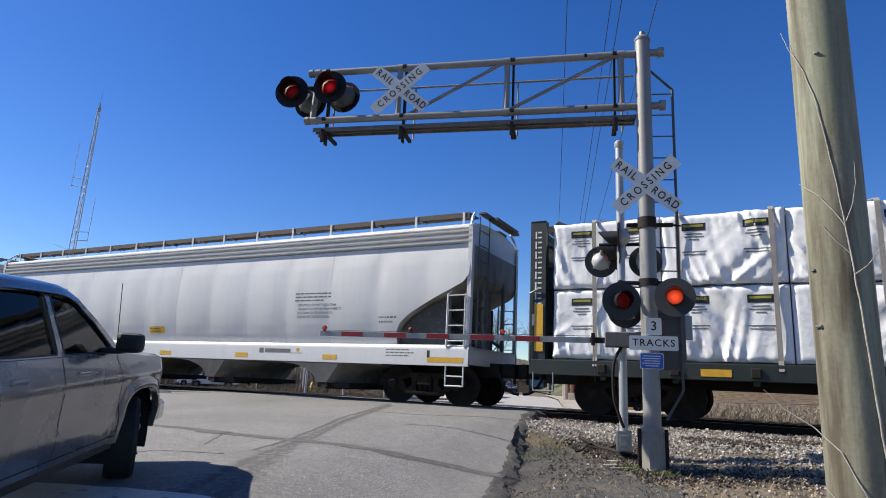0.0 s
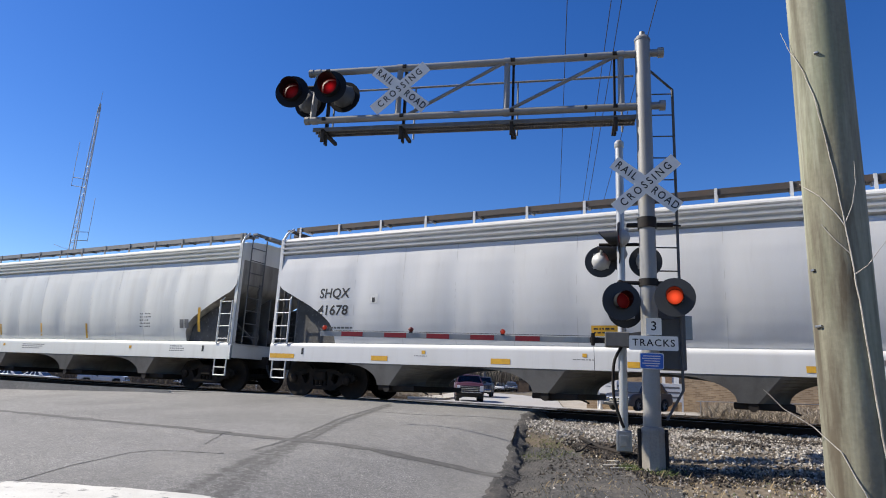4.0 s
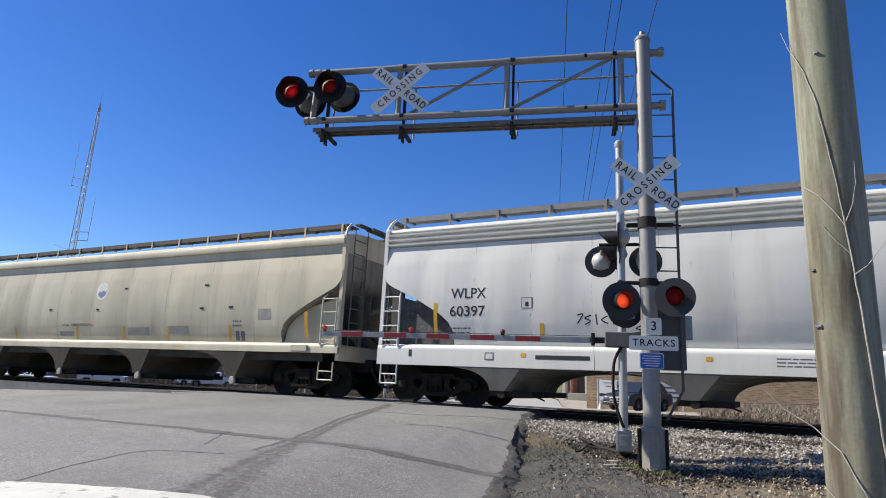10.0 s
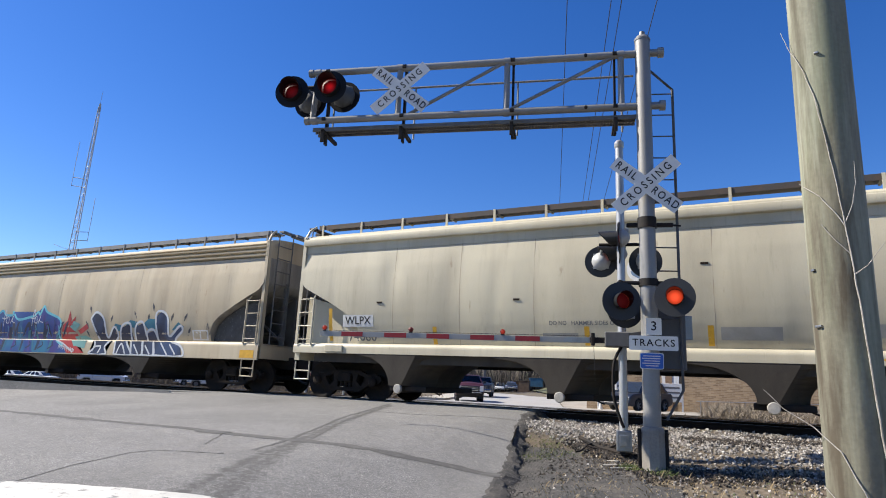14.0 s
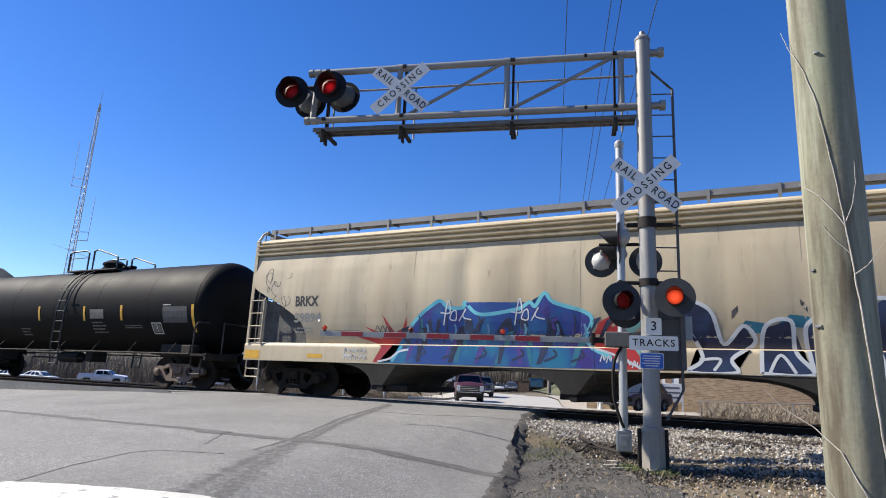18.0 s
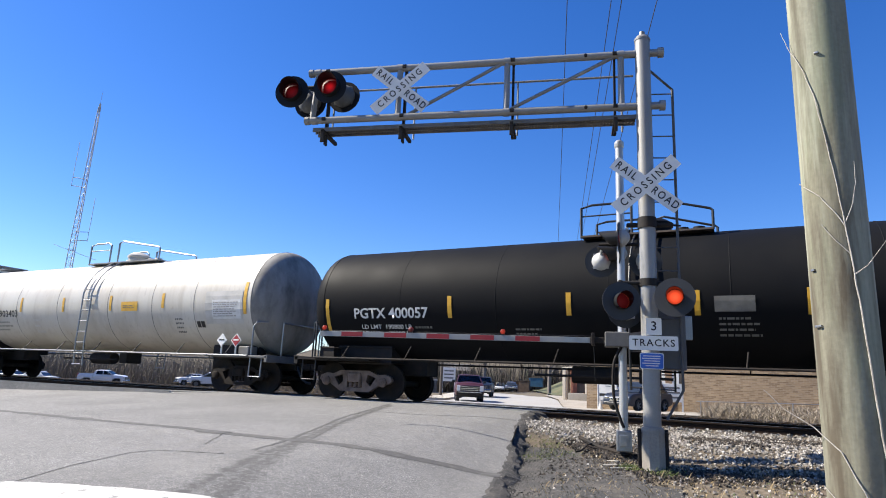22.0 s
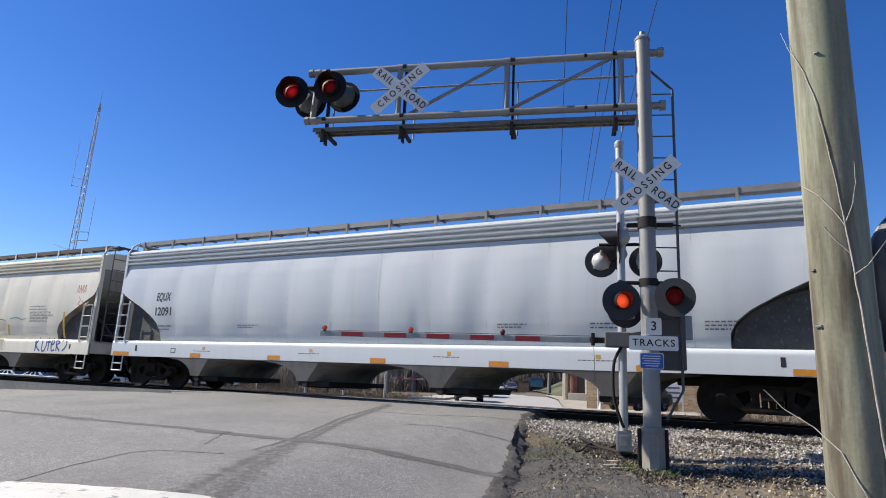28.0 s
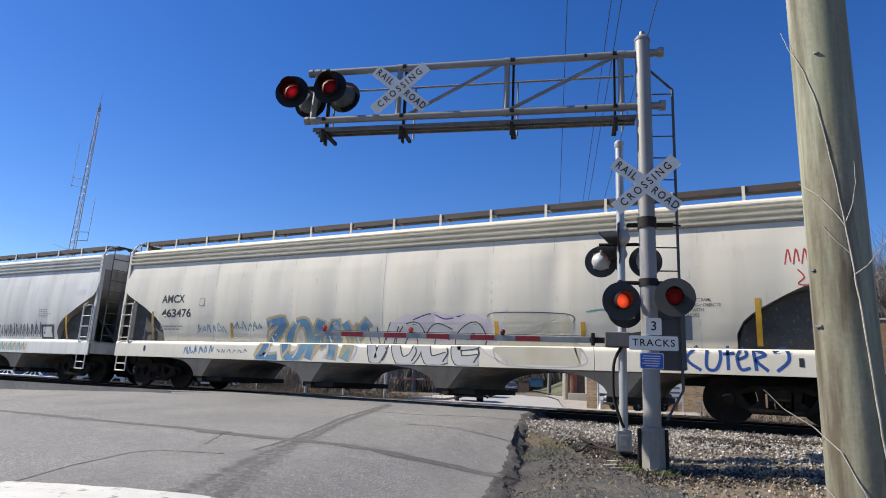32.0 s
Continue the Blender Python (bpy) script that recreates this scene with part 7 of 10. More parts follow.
for (xa, za), (xb, zb), w in (((-6.0, 1.62), (-4.9, 1.43), 0.10), ((-5.65, 1.86), (-4.8, 1.5), 0.08), ((-5.08, 2.16), (-4.7, 1.55), 0.09), ((-4.36, 2.1), (-4.45, 1.6), 0.09)):
    n_ = Vector((-(zb - za), xb - xa)).normalized() * w
    patch(c, [(xa, za), (xb + n_.x, zb + n_.y), (xb - n_.x, zb - n_.y)], S_RED, sd, 0.003, label="red sprayed ray")
for dx in (0.0, 0.16, 0.3):
    stroke(c, [(-5.3 + dx, 1.70), (-5.22 + dx, 1.86), (-5.14 + dx, 1.74), (-5.1 + dx, 1.82)], 0.02, SPRAY["ink"], sd, 0.005)
blue = [(-5.1, 0.94), (-4.7, 0.98), (-4.4, 1.42), (-4.26, 1.80), (-4.0, 2.09), (-3.64, 2.35), (-3.4, 2.45), (-3.19, 2.29), (-2.82, 2.29), (-2.77, 2.41), (-2.37, 2.12), (-1.46, 2.23), (-1.16, 2.38), (-1.02, 2.29), (-0.8, 2.58), (-0.59, 2.37), (0.07, 2.16), (0.24, 1.97), (0.1, 1.63), (0.2, 1.42), (0.66, 1.18), (0.92, 0.96), (-0.55, 0.94), (-2.81, 0.94)]
patch(c, blue, S_BLUE, sd, 0.008, label="blue and violet sprayed piece")
outlined(blue[1:21], S_AQUA, 0.085, 0.011, False)
stroke(c, [(-5.1, 0.97), (-4.75, 1.05), (-4.5, 1.22), (-4.2, 1.28)], 0.05, SPRAY["white"], sd, 0.012)
for k in range(26):
    x = -4.45 + 4.7 * k / 25 + rng.uniform(-0.1, 0.1)
    mt = (S_NAVY, SPRAY["purple"], S_NAVY, SPRAY["teal"], SPRAY["navy"])[k % 5]
    z0 = rng.choice((0.98, 1.0, 1.30, 1.5))
    sliver(x, z0, min(z0 + rng.uniform(0.45, 0.95), 2.05), rng.uniform(-0.25, 0.35), rng.uniform(0.10, 0.24), mt, 0.0125 + 0.0006 * (k % 4))
for x0 in (-4.1, -3.35, -2.5, -1.6, -0.85, -0.25):
    stroke(c, [(x0, 1.45), (x0 + 0.12, 1.85), (x0 + 0.10, 2.10)], 0.035, SPRAY["navy"], sd, 0.0155)
    stroke(c, [(x0 + 0.05, 1.08), (x0 + 0.32, 1.20), (x0 + 0.26, 1.33)], 0.05, SPRAY["navy"], sd, 0.0155)
    stroke(c, [(x0 + 0.2, 1.5), (x0 + 0.34, 1.72), (x0 + 0.32, 1.9)], 0.05, SPRAY["sky"], sd, 0.016)
for x, z in ((-3.1, 2.12), (-1.3, 2.12)):
    stroke(c, [(x - 0.22, z - 0.25), (x - 0.1, z + 0.35), (x - 0.05, z + 0.05), (x - 0.3, z + 0.05)], 0.032, SPRAY["white"], sd, 0.018)
    stroke(c, [(x - 0.02, z + 0.05), (x + 0.1, z + 0.1), (x + 0.1, z - 0.12), (x - 0.05, z - 0.1), (x, z + 0.06)], 0.028, SPRAY["white"], sd, 0.0187)
    stroke(c, [(x + 0.18, z - 0.15), (x + 0.36, z + 0.14), (x + 0.28, z - 0.05), (x + 0.5, z - 0.12)], 0.028, SPRAY["white"], sd, 0.0194)
red_r = [(0.3, 1.1), (0.25, 1.62), (0.38, 1.92), (0.59, 2.04), (0.82, 2.0), (1.0, 1.75), (0.95, 1.5), (1.2, 1.3), (1.87, 0.96), (0.95, 0.95)]
patch(c, red_r, S_RED, sd, 0.004, label="red sprayed burst")
for poly in ([(0.6, 1.95), (0.76, 2.42), (0.86, 2.1), (0.8, 1.9)], [(0.8, 2.0), (1.1, 2.22), (1.05, 2.05), (0.9, 1.9)], [(1.2, 1.72), (1.7, 1.95), (1.8, 1.8), (1.35, 1.6)]):
    patch(c, poly, S_RED, sd, 0.0055)
for poly in ([(0.78, 1.84), (0.99, 2.05), (1.34, 1.93), (1.06, 1.68)], [(1.0, 1.52), (1.6, 1.56), (1.93, 1.44), (1.86, 1.12), (1.25, 1.2)]):
    patch(c, poly, SPRAY["mint"], sd, 0.0065, label="mint sprayed lozenge")
outlined([(0.15, 1.42), (0.7, 1.25), (1.25, 0.98)], SPRAY["white"], 0.05, 0.012, False)
for poly in ([(3.7, 1.85), (3.95, 2.06), (4.25, 2.02), (4.35, 1.8)], [(4.6, 1.95), (4.85, 2.1), (5.15, 2.08), (5.25, 1.8), (4.9, 1.7)], [(5.9, 1.75), (6.2, 1.98), (6.45, 1.85), (6.2, 1.7)], [(3.0, 1.75), (3.2, 1.95), (3.5, 1.9), (3.5, 1.7)]):
    patch(c, poly, SPRAY["teal"], sd, 0.004, label="teal sprayed cloud")
letters = ([(1.94, 2.12), (2.22, 2.33), (2.59, 2.12), (2.79, 1.50), (3.15, 1.85), (3.34, 1.54), (2.93, 1.21), (2.99, 0.95), (2.13, 0.95), (2.41, 1.25)],
           [(3.42, 0.95), (3.51, 1.81), (3.95, 1.94), (4.0, 1.36), (4.25, 0.95)], [(4.27, 0.95), (4.19, 1.82), (4.59, 1.97), (4.79, 1.24), (4.75, 0.95)], [(4.80, 0.95), (4.76, 1.64), (5.11, 1.73), (5.30, 1.24), (5.31, 0.95)],
           [(5.33, 0.95), (5.18, 2.14), (5.43, 2.33), (5.72, 2.11), (5.77, 1.56), (6.27, 1.87), (6.38, 1.72), (6.02, 1.43), (6.49, 1.26), (6.57, 0.95)])
for k, poly in enumerate(letters):
    patch(c, poly, S_NAVY, sd, 0.010 + 0.0005 * k, label="night blue sprayed letter")
    outlined(poly, SPRAY["white"], 0.075, 0.014 + 0.0007 * k)
for pts in ([(2.35, 1.18), (2.72, 1.2), (2.6, 0.98)], [(3.55, 0.97), (3.75, 1.30), (3.98, 0.97)], [(4.35, 1.28), (4.62, 0.97)], [(4.9, 1.25), (5.15, 0.98)], [(5.6, 1.35), (5.95, 0.97)], [(6.0, 1.3), (6.3, 1.0)]):
    stroke(c, pts, 0.055, SPRAY["white"], sd, 0.0185)
for x, z, a in ((1.89, 2.44, -0.06), (1.75, 1.94, -0.16), (2.99, 2.11, 0.1), (4.2, 2.22, -0.1), (4.84, 2.14, 0.02), (5.05, 2.46, -0.05), (5.9, 2.14, 0.10), (6.5, 2.13, 0.12), (1.78, 1.63, -0.15), (6.65, 1.7, 0.1)):
    patch(c, [(x - a * 0.4, z - 0.14), (x + 0.055 + a * 0.2, z + 0.02), (x + a * 0.8, z + 0.13), (x - 0.05 + a * 0.2, z + 0.02)], SPRAY["ink"], sd, 0.003, label="dark sprayed drop")
for q in range(9):
    x, z = rng.uniform(-9.3, -8.1), rng.uniform(2.2, 3.3)
    r, a0 = rng.uniform(0.07, 0.22), rng.uniform(0, 6.28)
    stroke(c, [(x + r * rng.uniform(0.5, 1.1) * math.cos(a0 + 1.1 * k) + 0.03 * k, z + r * rng.uniform(0.7, 1.3) * math.sin(a0 + 1.1 * k)) for k in range(rng.randint(4, 7))], 0.014, SPRAY["ink"], sd, 0.004)
for q in range(6):
    x = 7.4 + 0.17 * q
    stroke(c, [(x, 1.5), (x + 0.05, 1.95), (x + 0.13, 1.6), (x + 0.16, 1.85)], 0.022, SPRAY["ink"], sd) if x < 7.5 else None
for k in range(6):
    for q in range(2):
        x, z = -6.15 + 0.12 * k, 1.0 + 0.16 * q
        stroke(c, [(x, z), (x + rng.uniform(0.0, 0.08), z + 0.12), (x + 0.1, z + rng.uniform(0.0, 0.06)), (x + rng.uniform(0.02, 0.1), z + rng.uniform(0.06, 0.14))], 0.022, SPRAY["white"], sill_only, 0.012)
for k in range(7):
    x, z = 0.42 + 0.13 * k, 1.17 - 0.022 * k
    stroke(c, [(x, z - 0.07), (x + 0.05, z + 0.07), (x + 0.09, z - 0.04), (x + 0.11, z + 0.05)], 0.024, SPRAY["white"], sill_only, 0.019)
# black tank
c, tk = car_pgt, tank_side(1.50, 2.58)
M_PANELG = mat("dull grey panel paint", (0.16, 0.155, 0.14), 0.6, 0, 0.2, 4, 0.06, 0.0)
stencil(c, "PGTX 400057", -5.3, 2.18, 0.25, 2.2, M_WHITELETTER, tk, bold=0.02)
stencil(c, "LD LMT  190800 LB", -5.45, 1.855, 0.10, 1.5, M_WHITELETTER, tk)
stencil(c, "LT WT     72300 LB", -5.45, 1.70, 0.10, 1.5, M_WHITELETTER, tk)
small_print(c, -4.35, 1.78, 0.5, 0.26, 2, M_PANELG, tk, 21)
for x, z, h in ((-3.59, 2.32, 0.52), (-0.66, 2.34, 0.5), (1.97, 2.32, 0.5), (3.94, 2.32, 0.5), (7.3, 2.12, 0.83), (-7.25, 2.1, 0.95)):
    bar(c, x, z, 0.11, h, M_YELLOW, tk, "yellow_marker")
bar(c, 2.65, 2.29, 0.73, 0.31, M_PANELG, tk, "grey_panel")
small_print(c, 2.75, 1.85, 0.8, 0.42, 4, M_PANELG, tk, 22)
bar(c, 6.5, 2.24, 1.1, 0.5, mat("dark grey data panel", (0.07, 0.07, 0.075), 0.6, 0, 0.3, 9, 0.1, 0.0, streak=0.8), tk, "data_panel")
small_print(c, 6.2, 2.54, 0.5, 0.07, 1, M_WHITELETTER, tk, 23)
for dx, dz, w, h in ((0, 0.16, 0.46, 0.03), (0, -0.16, 0.46, 0.03), (-0.215, 0, 0.03, 0.34), (0.215, 0, 0.03, 0.34), (0.0, 0.0, 0.03, 0.25), (-0.1, 0.0, 0.14, 0.24), (0.1, 0.0, 0.14, 0.24)):
    bar(c, 5.6 + dx, 1.82 + dz, w, h, M_PANELG if abs(dx) == 0.1 else M_WHITELETTER, tk, "placard_frame")
small_print(c, 4.6, 1.87, 1.1, 0.13, 2, M_PANELG, tk, 24)
small_print(c, -1.6, 1.7, 0.7, 0.3, 3, M_PANELG, tk, 25)
part("lettering", text_mesh("PGTX 400057", 0.22, M_PANELG, 0.0), None, c).matrix_basis = pose(7.96, 0.2, 3.05, 90, 0, 90)
# white tank
c, tk = car_utl, tank_side(1.60, 2.70)
stencil(c, "UTLX 903403", -4.97, 2.33, 0.23, 2.3, M_LETTER, tk, bold=0.02)
small_print(c, -5.0, 1.9, 2.1, 0.4, 3, M_PATCHGREY, tk, 26)
for x, z, h in ((-7.09, 2.64, 0.95), (-3.61, 2.66, 0.53), (-1.04, 2.62, 0.5), (1.55, 2.63, 0.5), (4.12, 2.66, 0.47), (7.6, 2.68, 0.93)):
    bar(c, x, z, 0.12, h, M_YELLOW, tk, "yellow_marker")
bar(c, 2.52, 2.51, 0.8, 0.30, M_YELLOW, tk, "orange_notice")
small_print(c, 2.52, 2.5, 0.6, 0.12, 2, M_GREYLETTER, lambda x, z: tk(x, z) - 0.006, 27)
M_PATCHW = mat("fresh white patch", (0.60, 0.59, 0.56), 0.5, 0, 0.08, 4, 0.03, 0.0)
bar(c, 6.75, 2.42, 1.5, 0.95, mat("grey scuffed patch", (0.56, 0.54, 0.50), 0.55, 0, 0.15, 3, 0.04, 0.0), tk, "patch")
bar(c, 6.85, 2.36, 1.14, 0.55, M_WHITELETTER, tk, "data_panel", 0.003)
small_print(c, 6.85, 2.36, 1.04, 0.46, 7, M_PATCHGREY, lambda x, z: tk(x, z) - 0.008, 28)
small_print(c, 4.84, 1.9, 0.4, 0.5, 4, M_GREYLETTER, tk, 29)
for dx in (-0.09, 0.09):
    bar(c, 5.74 + dx, 1.93, 0.15, 0.18, M_LETTER, tk, "placard_mark")
small_print(c, -2.6, 1.9, 0.5, 0.6, 3, M_PATCHW, tk, 30)
for x, mt in ((6.89, M_WHITE), (7.45, M_RED)):
    post = part("placard_post", bx(bmesh.new(), x - 0.03, x + 0.03, -1.60, -1.57, 1.05, 1.45), M_STEEL, c)
    for d, m2, y in ((0.20, M_WHITE, -1.612), (0.165, mt, -1.618)):
        bm = prism(bmesh.new(), [(x - d, 1.45), (x, 1.45 - d), (x + d, 1.45), (x, 1.45 + d)], y, y + 0.008, "y")
        part("placard", bm, m2, c, "diamond hazard placard")
    part("placard_bar", bx(bmesh.new(), x - 0.1, x + 0.1, -1.624, -1.618, 1.44, 1.48), M_LETTER if mt is M_WHITE else M_WHITE, c)
part("lettering", text_mesh("UTLX 903403", 0.2, M_PATCHGREY, 0.0), None, c).matrix_basis = pose(8.35, 0.3, 3.25, 90, 0, 90)
# cool white hopper
c, sd = car_equ, on_skin(car_equ)
stencil(c, "EQUX", -8.04, 2.77, 0.25, 0.62, M_LETTER, sd, lean=0.1, bold=0.02)
stencil(c, "12091", -8.0, 2.31, 0.25, 0.70, M_LETTER, sd, bold=0.02)
small_print(c, -7.9, 1.82, 0.6, 0.2, 2, M_GREYLETTER, sd, 31)
M_ORANGE = mat("orange reflective tape", (0.62, 0.25, 0.02), 0.45, 0, 0.1, 8, 0.05, 0.0)
for x, w, z in ((-9.71, 0.78, 0.99), (-6.32, 0.43, 0.99), (-3.27, 0.45, 0.99), (0.12, 0.45, 0.99), (3.36, 0.47, 0.99), (6.6, 0.46, 0.99), (9.5, 0.7, 0.99)):
    bar(c, x, z, w, 0.12, M_ORANGE, sill_only, "orange_marker")
for x, w, h, n in ((-4.43, 0.78, 0.12, 2), (3.68, 0.81, 0.13, 2), (5.80, 0.76, 0.17, 2), (7.99, 0.6, 0.22, 3)):
    small_print(c, x, 1.86, w, h, n, M_GREYLETTER, sd, int(x * 7))
for x in (-6.0, -2.0, 2.1, 5.6):
    small_print(c, x, 1.12, 0.85, 0.05, 1, M_GREYLETTER, sill_only, int(x * 5))
    bar(c, x, 1.2, 0.10, 0.08, M_YELLOW, sill_only, "yellow_dot")
for x in (-9.0, 9.0):
    bar(c, x, 1.17, 0.08, 0.18, M_LETTER, sill_only, "jacking_hole")
bar(c, -7.29, 1.12, 0.2, 0.15, M_GREYLETTER, sill_only, "route_plate")
bar(c, -7.29, 1.12, 0.15, 0.10, P_BLUEW, sill_only, "route_plate", 0.002)
bar(c, 7.2, 1.18, 0.16, 0.08, M_GREYLETTER, sill_only, "small_mark")
# cream hopper with graffiti along the sill
c, sd = car_amc, on_skin(car_amc)
stencil(c, "AMCX", -7.73, 2.69, 0.24, 1.0, M_LETTER, sd, bold=0.02)
stencil(c, "463476", -7.54, 2.25, 0.24, 1.3, M_LETTER, sd, bold=0.02)
small_print(c, -7.7, 1.82, 1.1, 0.18, 2, M_PATCHGREY, sd, 41)
for k, s in enumerate(("CAUTION: DO NOT USE STEAM,", "BOILING WATER OR SHARP OBJECTS", "TO CLEAN. ENTER CAR WITH", "CLEAN SOFT SOLED SHOES")):
    stencil(c, s, 7.05 - (0.0, -0.1, 0.08, 0.12)[k], 2.36 - 0.10 * k, 0.062, (1.25, 1.4, 1.15, 1.05)[k], M_GREYLETTER, sd)
small_print(c, 6.95, 2.53, 1.2, 0.2, 2, M_PATCHGREY, sd, 42)
bar(c, -6.45, 2.58, 0.2, 0.22, M_PATCHGREY, sd, "route_plate")
bar(c, -6.45, 2.58, 0.16, 0.18, P_CREAM, sd, "route_plate", 0.002)
for x, z, h in ((-8.61, 1.9, 0.85), (-5.2, 1.74, 0.44), (3.11, 1.76, 0.40), (5.12, 1.74, 0.38), (8.5, 1.92, 0.9)):
    bar(c, x, z, 0.10, h, mat("dull ochre marker", (0.42, 0.28, 0.08), 0.6, 0, 0.2, 6, 0.05, 0.0) if x == -8.61 else M_YELLOW, sd, "yellow_marker")
rng = random.Random(9)
S_SKY = spray_blend("faded sky", (0.09, 0.23, 0.40), (0.20, 0.36, 0.45), (0.52, 0.50, 0.40))
S_PALE = spray_blend("faded grey", (0.62, 0.61, 0.58), (0.48, 0.48, 0.50))
patch(c, jag(0.2, 3.4, 1.45, 2.0, 2.2, 7, 62), SPRAY["lilac"], sd, 0.0005, label="faint lilac sprayed haze")
throw_up(c, "ZOMY", -4.15, -0.5, 0.98, 1.95, SPRAY["ochre"], S_SKY, 0.36, 0.22, sd, 0.003, "faded blue sprayed letter", 0.18)
for x in (-3.9, -2.9, -1.9, -1.0):
    stroke(c, [(x - 0.2, 1.05), (x, 1.3), (x + 0.1, 1.7), (x + 0.25, 1.95)], 0.08, SPRAY["ochre"], sd, 0.010)
    stroke(c, [(x + 0.15, 1.0), (x + 0.3, 1.25), (x + 0.22, 1.6)], 0.05, SPRAY["white"], sd, 0.0107)
throw_up(c, "VOce", -0.45, 2.8, 0.98, 1.82, SPRAY["ink"], S_PALE, 0.29, 0.235, sd, 0.003, "pale sprayed letter with a dark outline", 0.1)
for x in (0.1, 0.95, 1.8, 2.6):
    stroke(c, [(x, 1.0), (x + 0.12, 1.2), (x + 0.1, 1.33)], 0.035, SPRAY["ink"], sd, 0.011)
stroke(c, [(0.9, 2.0), (1.4, 2.15), (1.8, 2.02), (2.3, 2.12)], 0.03, SPRAY["purple"], sd, 0.001)
stroke(c, [(2.7, 1.4), (2.95, 1.2), (3.3, 1.05), (3.45, 1.15), (3.5, 0.98)], 0.03, SPRAY["lilac"], sill_only, 0.004)
ghost = [(2.95, 1.94), (2.88, 2.07), (3.18, 2.15), (4.76, 2.10), (4.92, 1.9), (4.85, 1.59), (5.1, 1.36), (5.09, 1.0), (3.42, 0.98), (3.08, 1.3), (3.25, 1.58)]
patch(c, ghost, spray_blend("faded ochre", (0.64, 0.60, 0.48), (0.56, 0.50, 0.36)), sd, 0.001, label="faint ochre sprayed patch")
stroke(c, ghost + [ghost[0]], 0.022, SPRAY["grey"], sd, 0.004)
stroke(c, [(p[0], p[1] + 0.01) for p in ghost[1:5]], 0.022, SPRAY["ink"], sd, 0.005)
stroke(c, [(5.2, 2.15), (5.6, 2.2), (5.9, 2.12), (6.2, 2.16)], 0.03, SPRAY["mint"], sd, 0.003)
M_TAGBLUE = mat("blue marker spray", (0.03, 0.10, 0.36), 0.5, 0, 0.2, 6, 0.06, 0.0)
for pts in ([(7.2, 1.42), (7.22, 0.98)], [(7.45, 1.45), (7.24, 1.2), (7.5, 0.98)], [(7.62, 1.4), (7.6, 1.05), (7.75, 1.0), (7.85, 1.2), (7.84, 1.42)], [(7.98, 1.46), (7.98, 1.0)], [(7.9, 1.3), (8.1, 1.32)], [(8.15, 1.2), (8.3, 1.28), (8.25, 1.42), (8.14, 1.25), (8.2, 1.02), (8.36, 1.05)], [(8.42, 1.42), (8.46, 1.0)], [(8.42, 1.4), (8.62, 1.3), (8.46, 1.2), (8.66, 1.0)], [(8.75, 1.35), (8.95, 1.42), (9.0, 1.2), (8.8, 1.0)]):
    stroke(c, [(x - 0.05, z) for x, z in pts], 0.06, M_TAGBLUE, sill_only, 0.003, label="blue sprayed tag on the sill")
for k in range(6):
    for dx, z, hgt, wd, mt, sf in ((-6.95, 1.0, 0.30, 0.035, "sky", sill_only), (-6.6, 1.62, 0.34, 0.022, "sky", sd), (-5.2, 1.7, 0.32, 0.022, "teal", sd), (-5.6, 1.08, 0.12, 0.018, "teal", sill_only)):
        x = dx + 0.21 * k
        stroke(c, [(x, z + rng.uniform(0, 0.08)), (x + rng.uniform(0.0, 0.1), z + hgt * rng.uniform(0.7, 1)), (x + rng.uniform(0.08, 0.16), z + hgt * rng.uniform(0.1, 0.5)), (x + rng.uniform(0.0, 0.2), z + hgt * rng.uniform(0.3, 0.9))], wd, SPRAY[mt], sf, 0.003)
for k in range(4):
    stroke(c, [(9.0 + 0.14 * k, 3.0), (9.06 + 0.14 * k, 3.3), (9.1 + 0.14 * k, 3.05)], 0.025, SPRAY["red"], sd)
stroke(c, [(9.2, 2.9), (9.3, 2.75), (9.2, 2.62), (9.5, 2.6), (9.4, 2.75)], 0.025, SPRAY["red"], sd)
for x in (-9.0, 8.9):
    bar(c, x + 0.25, 1.17, 0.08, 0.16, M_LETTER, sill_only, "jacking_hole")
# last hopper
c, sd = car_nxt, on_skin(car_nxt)
for k in range(14):
    x = 4.2 + 0.27 * k
    stroke(c, [(x, 1.5), (x + rng.uniform(-0.1, 0.1), 1.95), (x + 0.12, 1.6), (x + 0.2, rng.uniform(1.75, 2.1)), (x + 0.15, 1.5)], 0.03, SPRAY["ink"], sd, 0.001)
    if k < 8:
        stroke(c, [(x + 0.2, 1.0), (x + 0.28, 1.28), (x + 0.36, 1.02), (x + 0.45, 1.25)], 0.05, SPRAY["ochre" if k % 2 else "mint"], sill_only, 0.002)
bar(c, 7.5, 1.68, 0.75, 0.5, SPRAY["ink"], sd, "dark_square", 0.002)
bar(c, 7.5, 1.68, 0.55, 0.36, P_WHITE2, sd, "dark_square", 0.004)
small_print(c, 7.3, 2.35, 0.7, 0.3, 4, M_PATCHGREY, sd, 52)
for k in range(4):
    stroke(c, [(9.0 + 0.13 * k, 2.9), (9.05 + 0.13 * k, 3.15), (9.1 + 0.13 * k, 2.95)], 0.025, SPRAY["lilac"], sd)
bar(c, 8.6, 1.85, 0.10, 0.8, M_YELLOW, sd, "yellow_marker")
# loaded flatcar
c = car_cen
for k in range(8):
    z = 3.95 - 0.235 * k
    for dx, dz, w, h in ((-0.05, 0.0, 0.035, 0.17), (0.04, 0.06, 0.09, 0.035), (0.04, -0.06, 0.09, 0.035)):
        bar(c, -10.83 + dx, z + dz, w, h, M_WHITELETTER, lambda x, z: -1.464, "name_bar")
